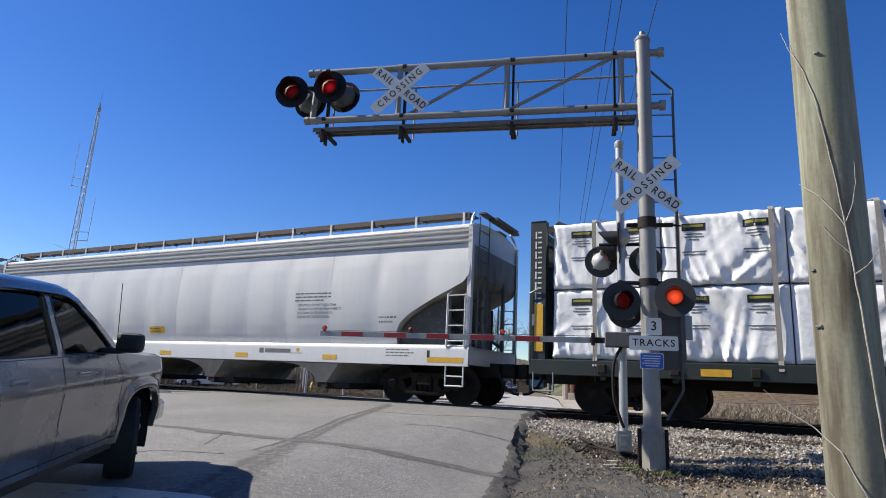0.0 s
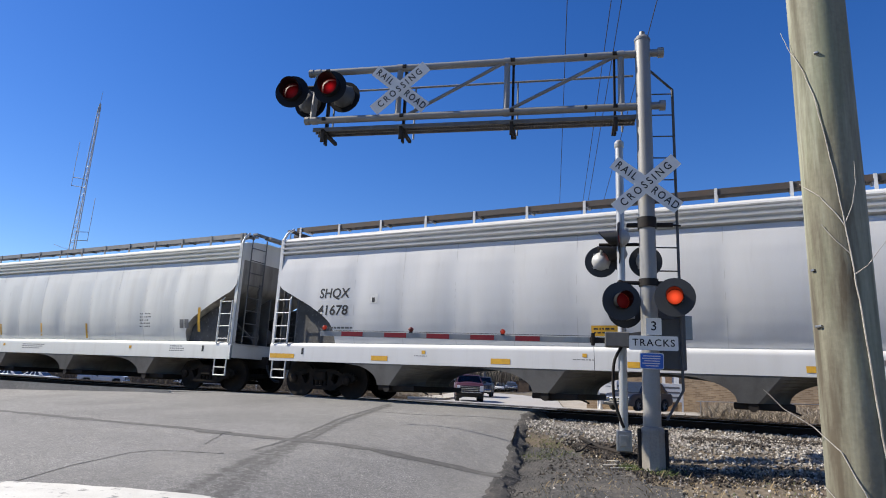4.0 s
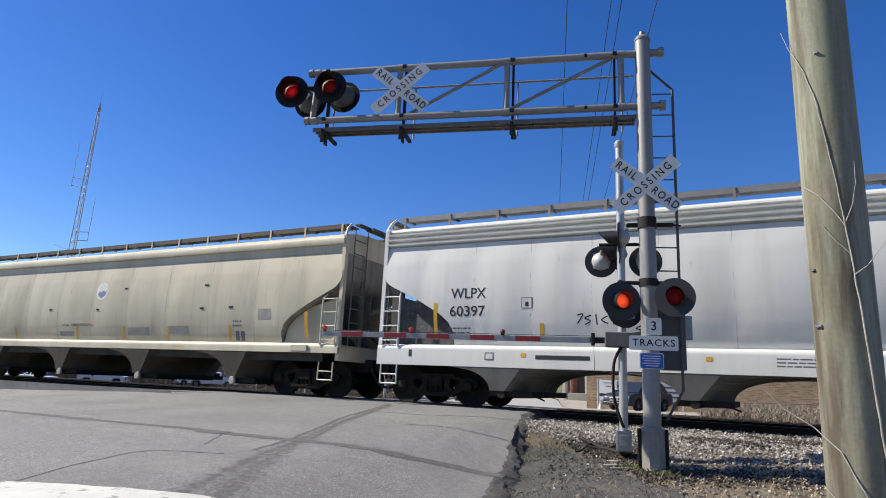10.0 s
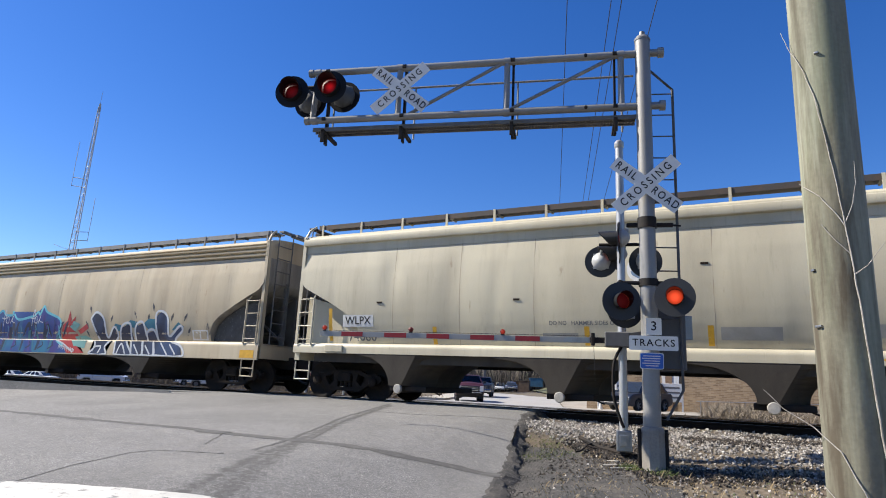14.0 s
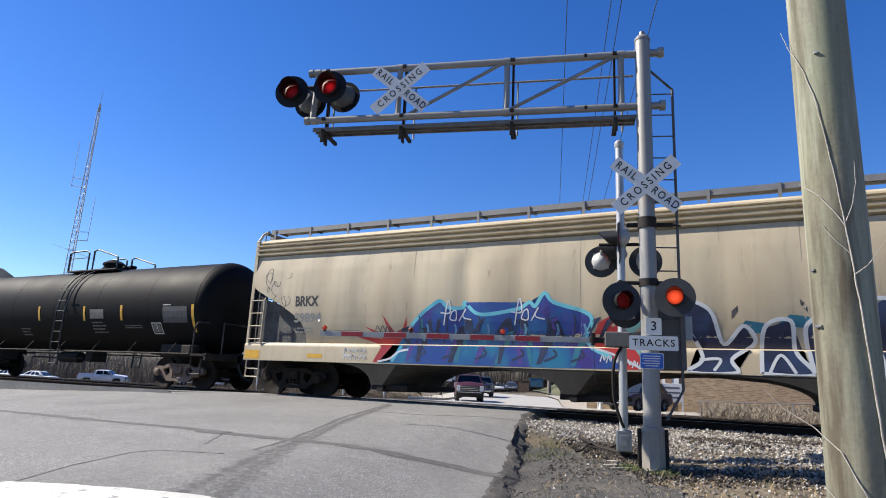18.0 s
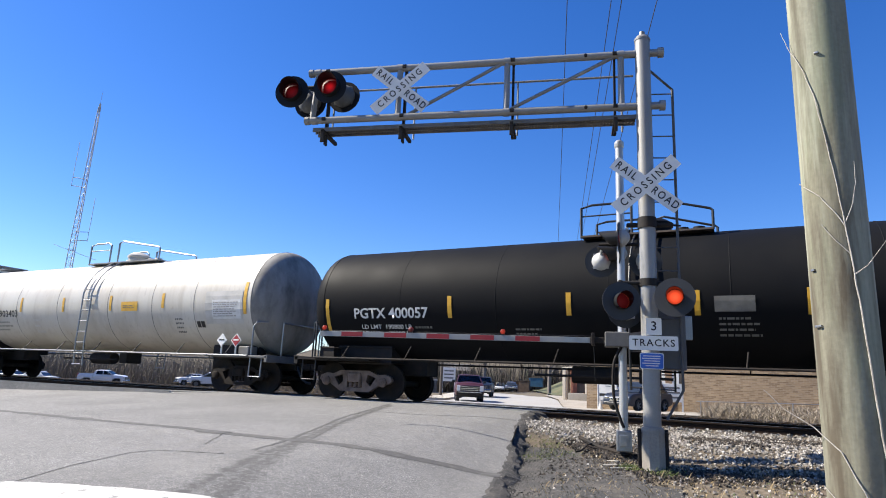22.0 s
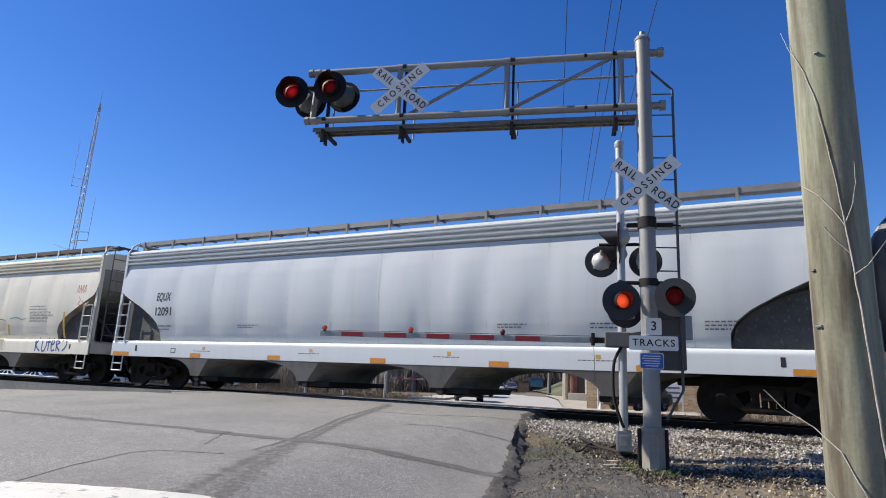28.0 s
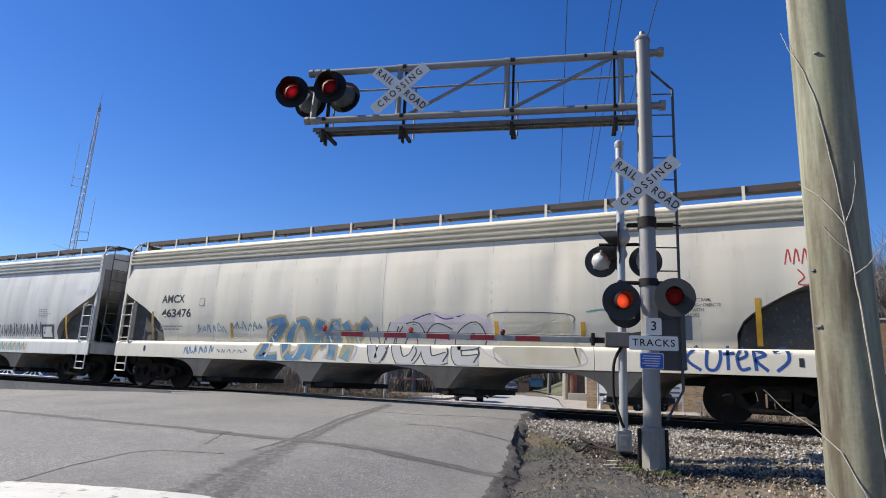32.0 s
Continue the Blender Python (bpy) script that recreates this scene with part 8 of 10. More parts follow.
bar(c, -10.83, 2.0, 0.26, 0.26, M_WHITELETTER, lambda x, z: -1.468, "route_plate")
for x in (-7.2, -3.4, 0.4):
    bar(c, x, 0.94, 0.55, 0.14, M_YELLOW, lambda x, z: -1.516, "yellow_marker")

# ---- roadside utility pole with dry vine ----
MOVERS = []


def wood_pole_material():
    m = mat("grey-green weathered pole wood", (0.27, 0.268, 0.20), 0.95, 0, 0.25, 4.0, 0.08, 0.003, tint=(0.215, 0.19, 0.13), streak=0.8, fine=45)
    nt = m.node_tree
    tc = nt.nodes.new("ShaderNodeTexCoord")
    mp = nt.nodes.new("ShaderNodeMapping")
    mp.inputs["Scale"].default_value = (26, 26, 0.8)
    n3 = nt.nodes.new("ShaderNodeTexNoise")
    n3.inputs["Scale"].default_value, n3.inputs["Detail"].default_value = 1.0, 5
    bp = nt.nodes.new("ShaderNodeBump")
    bp.inputs["Strength"].default_value, bp.inputs["Distance"].default_value = 0.35, 0.006
    b = nt.nodes["Principled BSDF"]
    old = b.inputs["Normal"].links[0].from_socket
    nt.links.new(tc.outputs["Object"], mp.inputs[0])
    nt.links.new(mp.outputs[0], n3.inputs["Vector"])
    nt.links.new(n3.outputs[0], bp.inputs["Height"])
    nt.links.new(old, bp.inputs["Normal"])
    nt.links.new(bp.outputs[0], b.inputs["Normal"])
    return m


M_POLE = grime(wood_pole_material(), (0.20, 0.235, 0.145), 5.0, 0.46, 0.66, 0.65, 0.16, 6)
grime(M_POLE, (0.075, 0.058, 0.038), 4.0, 0.45, 0.60, 0.9, 0.12, 7)
grime(M_POLE, (0.46, 0.47, 0.37), 5.0, 0.50, 0.63, 0.75, 0.09, 6)
grime(M_POLE, (0.30, 0.13, 0.05), 9.0, 0.70, 0.77, 0.7, 0.3, 6)
M_VINE = mat("pale dead vine", (0.46, 0.43, 0.38), 0.9, 0, 0.2, 20, 0.1, 0.001, tint=(0.28, 0.24, 0.2))
PX, PY = 0.365, -11.11
pole = thing("utility_pole", "weathered grey-green wooden utility pole wrapped in dry vine", "utility pole", "", (PX, PY, 0))
bm = bmesh.new()
rows = []
for k in range(60):
    z = -0.95 + 11.0 * k / 59
    r = 0.139 - 0.0003 * (z + 0.9)
    row = []
    for q in range(40):
        a = math.tau * q / 40
        rr = r * (1 + 0.010 * noise.noise((math.cos(a) * 3, math.sin(a) * 3, z * 0.25)) + 0.012 * noise.noise((math.cos(a) * 8, math.sin(a) * 8, z * 0.12)))
        rr += 0.008 * math.exp(-((z - 1.53) / 0.12) ** 2 - ((a - 4.75) / 0.45) ** 2)
        row.append(bm.verts.new((rr * math.cos(a), rr * math.sin(a), z)))
    rows.append(row)
for a, b in zip(rows, rows[1:]):
    for q in range(40):
        bm.faces.new((a[q], a[(q + 1) % 40], b[(q + 1) % 40], b[q]))
bm.faces.new(rows[-1])
part("pole_shaft", bm, M_POLE, pole, "", True)
for z, an, w in ((0.86, 3.75, 0.02), (1.14, 3.7, 0.012), (2.28, 4.5, 0.01)):
    bm = bx(bmesh.new(), -w, w, -0.01, 0.003, -0.006, 0.006, 0.002)
    st = part("staple", bm, M_STEEL, pole, "small metal tag")
    st.matrix_basis = pose(0.139 * math.cos(an), 0.139 * math.sin(an), z, 0, 0, math.degrees(an) + 90)
# vine: strands given by height and angle round the shaft, standing a little off it
def strand(name, pts, r0, r1, owner):
    bm = bmesh.new()
    ps = [Vector(((0.139 - 0.0003 * (z + 0.9) + off) * math.cos(radians(a)), (0.139 - 0.0003 * (z + 0.9) + off) * math.sin(radians(a)), z)) for z, a, off in pts]
    fine = []
    for p, q in zip(ps, ps[1:]):
        for k in range(4):
            w = p.lerp(q, k / 4)
            fine.append(w + Vector((0.006 * noise.noise((w.z * 9, 1, 0)), 0.004, 0.005 * noise.noise((w.z * 9, 3, 0)))))
    fine.append(ps[-1])
    n = len(fine) - 1
    for k in range(n):
        tube(bm, fine[k], fine[k + 1], 0.75 * (r0 + (r1 - r0) * k / n), 6, 0.75 * (r0 + (r1 - r0) * (k + 1) / n), False)
    return part(name, bm, M_VINE, owner, "pale dead vine stem", True)


strand("vine_stem", [(-0.9, 330, 0.02), (-0.2, 318, 0.02), (0.2, 310, 0.015), (0.5, 303, 0.012), (0.9, 293, 0.012), (1.2, 284, 0.012), (1.36, 278, 0.012), (1.55, 272, 0.01), (1.75, 263, 0.01), (2.0, 250, 0.01), (2.2, 232, 0.012), (2.35, 205, 0.02), (2.5, 185, 0.04)], 0.0075, 0.002, pole)
strand("vine_stem", [(1.34, 279, 0.012), (1.42, 262, 0.012), (1.50, 243, 0.012), (1.55, 222, 0.012), (1.60, 200, 0.02)], 0.005, 0.002, pole)
strand("vine_stem", [(1.36, 280, 0.012), (1.45, 292, 0.03), (1.55, 297, 0.04), (1.66, 298, 0.04)], 0.004, 0.0015, pole)
strand("vine_stem", [(1.20, 284, 0.012), (1.27, 262, 0.012), (1.36, 240, 0.012)], 0.004, 0.002, pole)
strand("vine_stem", [(1.10, 287, 0.012), (1.14, 300, 0.05), (1.26, 315, 0.12)], 0.004, 0.0015, pole)
strand("vine_stem", [(-0.6, 335, 0.02), (-0.15, 305, 0.015), (0.12, 270, 0.014), (0.28, 240, 0.012), (0.38, 205, 0.05), (0.46, 190, 0.16), (0.55, 186, 0.24)], 0.006, 0.002, pole)
strand("vine_stem", [(-0.3, 240, 0.012), (0.05, 230, 0.014), (0.12, 200, 0.02)], 0.004, 0.002, pole)

# ---- overhead wires and the poles beyond ----
M_WIRE = mat("black wire", (0.02, 0.02, 0.022), 0.6, 0, 0.05, 3, 0.02, 0.0)
M_FARWOOD = mat("dark pole wood", (0.10, 0.085, 0.07), 0.9, 0, 0.2, 2, 0.1, 0.004, streak=0.8)
WIRES = (((-18.65, 46.68, 12.85), (-5.66, 5.0, 14.47)), ((-16.97, 46.68, 12.77), (-4.07, 5.0, 14.04)), ((-16.62, 46.68, 12.76), (-3.71, 5.0, 13.94)), ((-15.74, 46.68, 12.72), (-2.53, 5.0, 13.62)))
for a, b in WIRES:
    a, b = Vector(a), Vector(b)
    over = b + (b - a) * 1.1
    pts = [a.lerp(over, k / 24) + Vector((0, 0, -1.2 * math.sin(math.pi * k / 24) + 1.2 * math.sin(math.pi * 0.476) * (k / 24) / 0.476 * (1 if k / 24 < 0.476 else 0.476 / (k / 24)))) for k in range(25)]
    tagged(part("power_line", pipe(bmesh.new(), pts, 0.016, 5), M_WIRE), "thin black overhead power line", "wire", "overhead wires")


def utility_pole_far(x, y, h, arm):
    th = thing("utility_pole", "dark wooden utility pole with a crossarm", "utility pole", "poles beyond the tracks", (x, y, lie(x, y)))
    part("pole_shaft", tube(bmesh.new(), (0, 0, -0.3), (0, 0, h), 0.16, 10, 0.11), M_FARWOOD, th)
    if arm:
        part("crossarm", bx(bmesh.new(), -1.5, 1.9, -0.06, 0.06, h - 0.75, h - 0.6, 0.01), M_FARWOOD, th)
        part("crossarm", bx(bmesh.new(), -0.7, 0.9, -0.06, 0.06, h - 2.0, h - 1.87, 0.01), M_FARWOOD, th)
        for q in (-1.4, -0.6, 0.9, 1.8):
            part("insulator", lathe(bmesh.new(), [(0.05, h - 0.6), (0.07, h - 0.5), (0.03, h - 0.42), (0, h - 0.4)], 8, pose(q, 0, 0)), M_STEEL, th)
    return th


utility_pole_far(-17.45, 46.68, 14.0, True)
utility_pole_far(-25.9, 35.5, 5.5, False)

# ---- radio tower ----
tower = thing("radio_tower", "slender grey lattice radio tower with whip antennas", "radio tower", "", (-166.1, 84, -2))
tower.rotation_euler = (0, radians(1.35), 0)
M_TOWER = mat("grey tower steel", (0.52, 0.53, 0.55), 0.6, 0.2, 0.1, 0.5, 0.03, 0.0)
tw = [(z, 1.35 - 1.0 * (z / 75)) for z in [75 * k / 36 for k in range(37)]]
corner = [Vector((math.cos(a), math.sin(a), 0)) for a in (0.3, 0.3 + math.tau / 3, 0.3 + 2 * math.tau / 3)]
for c in corner:
    part("tower_leg", pipe(bmesh.new(), [(c.x * w, c.y * w, z) for z, w in tw[::4]], 0.11, 6), M_TOWER, tower)
bm = bmesh.new()
for (z0, w0), (z1, w1) in zip(tw, tw[1:]):
    for q in range(3):
        a, b = corner[q], corner[(q + 1) % 3]
        tube(bm, (a.x * w0, a.y * w0, z0), (b.x * w1, b.y * w1, z1), 0.05, 4)
        tube(bm, (a.x * w0, a.y * w0, z0), (b.x * w0, b.y * w0, z0), 0.04, 4)
part("lattice", bm, M_TOWER, tower, "lattice bracing")
part("top_mast", tube(bmesh.new(), (0, 0, 74), (0, 0, 76), 0.3, 8), M_TOWER, tower)
part("whip_antenna", tube(bmesh.new(), (0, 0, 76), (0.1, 0, 80), 0.05, 6), M_TOWER, tower)
RT = Vector((0.80, 0.60, 0)).normalized()
for side, z, reach, up in ((-1, 53.5, 3.4, 12.5), (1, 38.5, 3.3, 12.0)):
    p = RT * side * reach
    bm = tube(bmesh.new(), (0, 0, z), (p.x, p.y, z + 0.2), 0.10, 5)
    tube(bm, (0, 0, z - 2.4), (p.x, p.y, z - 2.2), 0.10, 5)
    part("side_arm", bm, M_TOWER, tower)
    part("whip_antenna", tube(bmesh.new(), (p.x, p.y, z - 2.4), (p.x, p.y, z + up - 2), 0.07, 6), M_TOWER, tower)
part("long_antenna", tube(bmesh.new(), (-4.6, -2.5, 34.6), (5.2, 3.6, 31.2), 0.06, 5), M_TOWER, tower)

# ---- hills and woods ----
M_HILL = mat("wooded far hill", (0.075, 0.085, 0.085), 1.0, 0, 0.2, 0.012, 0.12, 0.0, tint=(0.05, 0.058, 0.06), fine=0.09)
bm = bmesh.new()
prev = None
for k in range(60):
    an = radians(38 + 70 * k / 59)          # bearing west of the track's normal
    d = 1050
    hgt = 105 + 30 * math.sin(k * 0.33) + 20 * noise.noise((k * 0.35, 0, 0)) - 125 * ss(64.5, 56.0, math.degrees(an)) * 0.9
    x, y = -d * math.sin(an), d * math.cos(an)
    cur = [bm.verts.new((x * f, y * f, z)) for f, z in ((0.75, -8), (0.9, max(-4, hgt * 0.45)), (1.0, max(-2, hgt)), (1.3, -8))]
    if prev:
        for q in range(3):
            bm.faces.new((prev[q], prev[q + 1], cur[q + 1], cur[q]))
    prev = cur
bmesh.ops.recalc_face_normals(bm, faces=bm.faces[:])
tagged(part("far_hills", bm, M_HILL, smooth=True), "dark wooded hills on the horizon", "hill", kind="structure")

M_BARK = mat("grey bare bark", (0.20, 0.175, 0.155), 0.95, 0, 0.2, 2, 0.1, 0.004, tint=(0.12, 0.10, 0.09))


def grow(bm, p, d, length, r, depth, rng):
    steps_n = 3
    for k in range(steps_n):
        d = (d + Vector((rng.gauss(0, 0.13), rng.gauss(0, 0.13), rng.gauss(0.05, 0.08)))).normalized()
        q = p + d * length / steps_n
        tube(bm, p, q, r, 5 if depth > 2 else 3, r * 0.86, False)
        p, r = q, r * 0.86
        if depth and (k or depth < 4):
            for _ in range(2 if depth > 1 else 3):
                ax = Vector((rng.gauss(0, 1), rng.gauss(0, 1), rng.gauss(0, 0.4))).normalized()
                nd = (d * 0.72 + ax * 0.62 + Vector((0, 0, 0.14))).normalized()
                grow(bm, p, nd, length * rng.uniform(0.55, 0.8), r * 0.62, depth - 1, rng)


def bare_tree(seed, height):
    rng = random.Random(seed)
    th = thing("bare_tree", "leafless grey winter tree with fine twigs", "tree", "bare trees", (0, 0, 0))
    bm = tube(bmesh.new(), (0, 0, -0.4), (0.1, 0, height * 0.28), height * 0.022, 9, height * 0.016)
    part("trunk", bm, M_BARK, th, "", True)
    bm = bmesh.new()
    for _ in range(5):
        a = rng.uniform(0, math.tau)
        grow(bm, Vector((0.1, 0, height * rng.uniform(0.2, 0.28))), Vector((math.cos(a) * 0.55, math.sin(a) * 0.55, 1)).normalized(), height * 0.28, height * 0.0095, 3, rng)
    part("crown", bm, M_BARK, th, "crown of bare twigs")
    return th


proto = [bare_tree(31, 13.0), bare_tree(32, 12.0), bare_tree(33, 14.0)]
spots = [(-7.6, 47, 0.80), (-4.2, 49.5, 1.0), (-0.6, 46.5, 0.98), (2.2, 50, 1.12), (4.6, 44, 1.1), (7.2, 47, 1.2), (9.6, 42, 1.22), (13, 45, 1.3), (-25.5, 66, 0.92), (-21.5, 70, 0.85), (-46, 72, 1.0), (-40, 78, 1.15), (-52, 84, 0.9), (-33, 90, 1.0), (17, 40, 1.35), (-50, 62, 1.05), (-56, 70, 1.15), (-47, 60, 0.95), (-61, 67, 1.0), (-53, 66, 1.2), (-45, 64, 1.1)]
for k, (x, y, s) in enumerate(spots):
    src = proto[k % 3]
    if k < 3:
        t = src
        t.matrix_basis = pose(x, y, lie(x, y), 0, 0, 47 * k)
    else:
        t = copy_thing(src, pose(x, y, lie(x, y), 0, 0, 83 * k))
    t.scale = (s, s, s)

# distant bare woods and brush: uncountable thin stems
M_WOODS = island_mat("far winter woods", (0.11, 0.092, 0.075), (0.25, 0.21, 0.17), (0.09, 0.10, 0.055))


def stems(name, n, place, height, width, label, seed, material, spread=0.25):
    rng = random.Random(seed)
    verts, faces = [], []
    for _ in range(n):
        x, y = place(rng)
        z = lie(x, y) - 0.1
        h = rng.uniform(*height)
        for _b in range(rng.randint(3, 5)):
            a = rng.uniform(0, math.tau)
            w = width * rng.uniform(0.5, 1.3)
            lean = Vector((rng.gauss(0, spread) * h, rng.gauss(0, spread) * h, h * rng.uniform(0.55, 1.0)))
            dx, dy = math.cos(a) * w, math.sin(a) * w
            o = len(verts)
            p = Vector((x, y, z))
            m1 = p + lean * 0.55 + Vector((rng.gauss(0, 0.1), rng.gauss(0, 0.1), 0)) * h * 0.4
            verts += [p + Vector((dx, dy, 0)), p - Vector((dx, dy, 0)), m1 + Vector((dx, dy, 0)) * 0.8, m1 - Vector((dx, dy, 0)) * 0.8, p + lean, p + Vector((-dy, dx, 0))]
            faces += [(o, o + 1, o + 3), (o, o + 3, o + 2), (o + 2, o + 3, o + 4), (o + 1, o + 5, o + 3), (o + 5, o, o + 2), (o + 5, o + 2, o + 3)]
    me = bpy.data.meshes.new(name)
    me.from_pydata(verts, [], faces)
    me.materials.append(material)
    return tagged(new(name, me), label, "woods", kind="stuff")


def woods_left(rng):
    u = rng.uniform(0, 1)
    d = rng.uniform(105, 150)
    an = radians(38 + 36 * u)
    return -d * math.sin(an), d * math.cos(an) - 14


def woods_mid(rng):
    an = radians(rng.uniform(20, 40))
    d = rng.uniform(120, 170)
    return -d * math.sin(an), d * math.cos(an) - 14


def brush(rng):
    u = rng.uniform(0, 1)
    return -36 + 14 * u + rng.gauss(0, 0.8), 21 + 3.0 * u + rng.gauss(0, 1.6)


stems("woods", 5200, woods_left, (3.0, 7.0), 0.045, "brown leafless woods beyond the tracks", 41, M_WOODS, 0.22)
stems("woods", 3000, woods_mid, (3.0, 7.0), 0.05, "brown leafless woods along the street", 42, M_WOODS, 0.22)


def woods_street(rng):
    an = radians(rng.uniform(3, 31))
    d = rng.uniform(118, 150)
    return -d * math.sin(an), d * math.cos(an) - 14


M_BANK = grime(mat("leaf-strewn wooded bank", (0.115, 0.092, 0.062), 1.0, 0, 0.3, 0.35, 0.2, 0.0, tint=(0.065, 0.058, 0.036), fine=2.5), (0.05, 0.042, 0.03), 0.9, 0.48, 0.66, 0.8, 0.25, 8)
bm = bmesh.new()
prev = None
for k in range(70):
    an = radians(2 + 80 * k / 69)
    rise = 8.6 + 2.2 * noise.noise((k * 0.4, 1, 0)) + 1.2 * noise.noise((k * 1.3, 5, 0))
    cur = []
    for d, u in ((126, 0.0), (134, 0.35), (144, 0.8), (156, 1.0), (190, 1.05)):
        x, y = -d * math.sin(an), d * math.cos(an) - 14
        cur.append(bm.verts.new((x, y, lie(x, y) - 0.3 + rise * u)))
    if prev:
        for q in range(4):
            bm.faces.new((prev[q], prev[q + 1], cur[q + 1], cur[q]))
    prev = cur
bmesh.ops.recalc_face_normals(bm, faces=bm.faces[:])
struct(part("bank", bm, M_BANK, smooth=True), "brown leaf-strewn bank under the far woods", "bank")
M_WOODSDARK = island_mat("dark far woods", (0.035, 0.030, 0.026), (0.10, 0.085, 0.07), (0.04, 0.05, 0.03))
stems("woods", 2600, woods_street, (3.0, 7.5), 0.11, "dark leafless woods closing the street's far end", 46, M_WOODSDARK, 0.12)
M_BRUSH = island_mat("dry brush", (0.095, 0.07, 0.047), (0.21, 0.16, 0.105), (0.08, 0.085, 0.045))
stems("brush", 2600, brush, (0.2, 0.8), 0.013, "dry brown brush beyond the tracks", 43, M_BRUSH, 0.6)


def bank(rng):
    while True:
        x, y = rng.uniform(-2.6, 17), rng.uniform(13.5, 24)
        if rng.random() < ss(-0.25, 0.25, noise.noise((x * 0.5, y * 0.4, 6))) + 0.25:
            return x, y


M_DRYGRASS = island_mat("pale dry grass", (0.13, 0.105, 0.075), (0.36, 0.30, 0.225), (0.46, 0.40, 0.32))
stems("dry_grass", 9000, bank, (0.25, 0.95), 0.011, "pale tangled dry grass on the bank", 44, M_DRYGRASS, 0.5)


def weeds(rng):
    return rng.uniform(-3.8, 8), rng.uniform(1.2, 11.5)


stems("weeds", 500, weeds, (0.05, 0.25), 0.012, "dry weeds between the tracks", 45, M_BRUSH, 0.4)


# ---- brick building beyond the tracks ----
def brick_material(name="old brown brick", c1=(0.21, 0.115, 0.060, 1), c2=(0.30, 0.185, 0.10, 1), mortar=(0.27, 0.215, 0.16, 1), width=0.215, course=0.075):
    m = bpy.data.materials.new(name)
    m.use_nodes = True
    nt = m.node_tree
    b = nt.nodes["Principled BSDF"]
    b.inputs["Roughness"].default_value = 0.92
    tc = nt.nodes.new("ShaderNodeTexCoord")
    mp = nt.nodes.new("ShaderNodeMapping")
    mp.inputs["Rotation"].default_value = (radians(90), 0, 0)
    br = nt.nodes.new("ShaderNodeTexBrick")
    br.inputs["Scale"].default_value = 1.0
    br.inputs["Brick Width"].default_value, br.inputs["Row Height"].default_value = width, course
    br.inputs["Mortar Size"].default_value = course * 0.11
    br.inputs["Color1"].default_value, br.inputs["Color2"].default_value = c1, c2
    br.inputs["Mortar"].default_value = mortar
    n = nt.nodes.new("ShaderNodeTexNoise")
    n.inputs["Scale"].default_value = 0.9
    mx = nt.nodes.new("ShaderNodeMix")
    mx.data_type, mx.blend_type = "RGBA", "MULTIPLY"
    mx.inputs[0].default_value = 0.6
    nt.links.new(tc.outputs["Object"], mp.inputs[0])
    nt.links.new(mp.outputs[0], br.inputs["Vector"])
    nt.links.new(tc.outputs["Object"], n.inputs["Vector"])
    nt.links.new(br.outputs["Color"], mx.inputs[6])
    cr = nt.nodes.new("ShaderNodeValToRGB")
    cr.color_ramp.elements[0].color, cr.color_ramp.elements[1].color = (0.55, 0.52, 0.5, 1), (1, 1, 1, 1)
    nt.links.new(n.outputs[0], cr.inputs[0])
    nt.links.new(cr.outputs[0], mx.inputs[7])
    nt.links.new(mx.outputs[2], b.inputs["Base Color"])
    return m


M_BRICK = brick_material()
M_BRICKPALE = brick_material("limewashed brick", (0.20, 0.135, 0.080, 1), (0.36, 0.265, 0.165, 1), (0.34, 0.27, 0.19, 1), 0.3, 0.1)
M_FRAMEW = mat("white window paint", (0.74, 0.74, 0.72), 0.5, 0, 0.08, 4, 0.03, 0.001)
M_PANE = glass("dark window pane", (0.03, 0.035, 0.045), 0.08)


def holed_wall(bm, x0, x1, z0, z1, y0, y1, holes):
    xs = sorted({x0, x1, *[h[0] for h in holes], *[h[1] for h in holes]})
    for xa, xb in zip(xs, xs[1:]):
        cuts = sorted([(h[2], h[3]) for h in holes if h[0] < (xa + xb) / 2 < h[1]])
        low = z0
        for za, zb in cuts + [(z1, z1)]:
            if za > low:
                bx(bm, xa, xb, y0, y1, low, za)
            low = zb
    return bm


bld = thing("brick_building", "old brown brick building with white sash windows", "building", "", (0, 27.0, 0))
holes = [(-4.15, -3.40, 3.18, 4.62), (-1.42, -0.62, 3.12, 4.58), (1.55, 2.28, 3.02, 4.50), (-7.9, -7.1, 3.15, 4.62), (4.6, 5.4, 3.05, 4.5), (7.4, 8.2, 3.05, 4.5)]
part("front_wall", holed_wall(bmesh.new(), -10.6, 10, 2.36, 5.08, 0, 0.3, holes), M_BRICK, bld, "brown brick wall")
part("base_wall", bx(bmesh.new(), -10.6, 10, -0.03, 0.3, -1.4, 2.36), M_BRICKPALE, bld, "pale weathered lower wall")
part("parapet", bx(bmesh.new(), -10.7, 10.1, -0.06, 0.34, 5.08, 5.18), M_CONC, bld, "pale parapet coping")
part("side_wall", bx(bmesh.new(), -10.6, -10.3, 0.3, 9, -0.6, 5.08), M_BRICK, bld)
part("side_wall", bx(bmesh.new(), 9.7, 10, 0.3, 9, -0.6, 5.08), M_BRICK, bld)
part("back_wall", bx(bmesh.new(), -10.6, 10, 9, 9.3, -0.6, 5.08), M_BRICK, bld)
part("roof", bx(bmesh.new(), -10.3, 9.7, 0.3, 9, 4.75, 4.9), M_TAR, bld, "flat tar roof")
part("pilaster", bx(bmesh.new(), -5.6, -5.2, -0.12, 0, -0.6, 5.08), M_BRICK, bld)
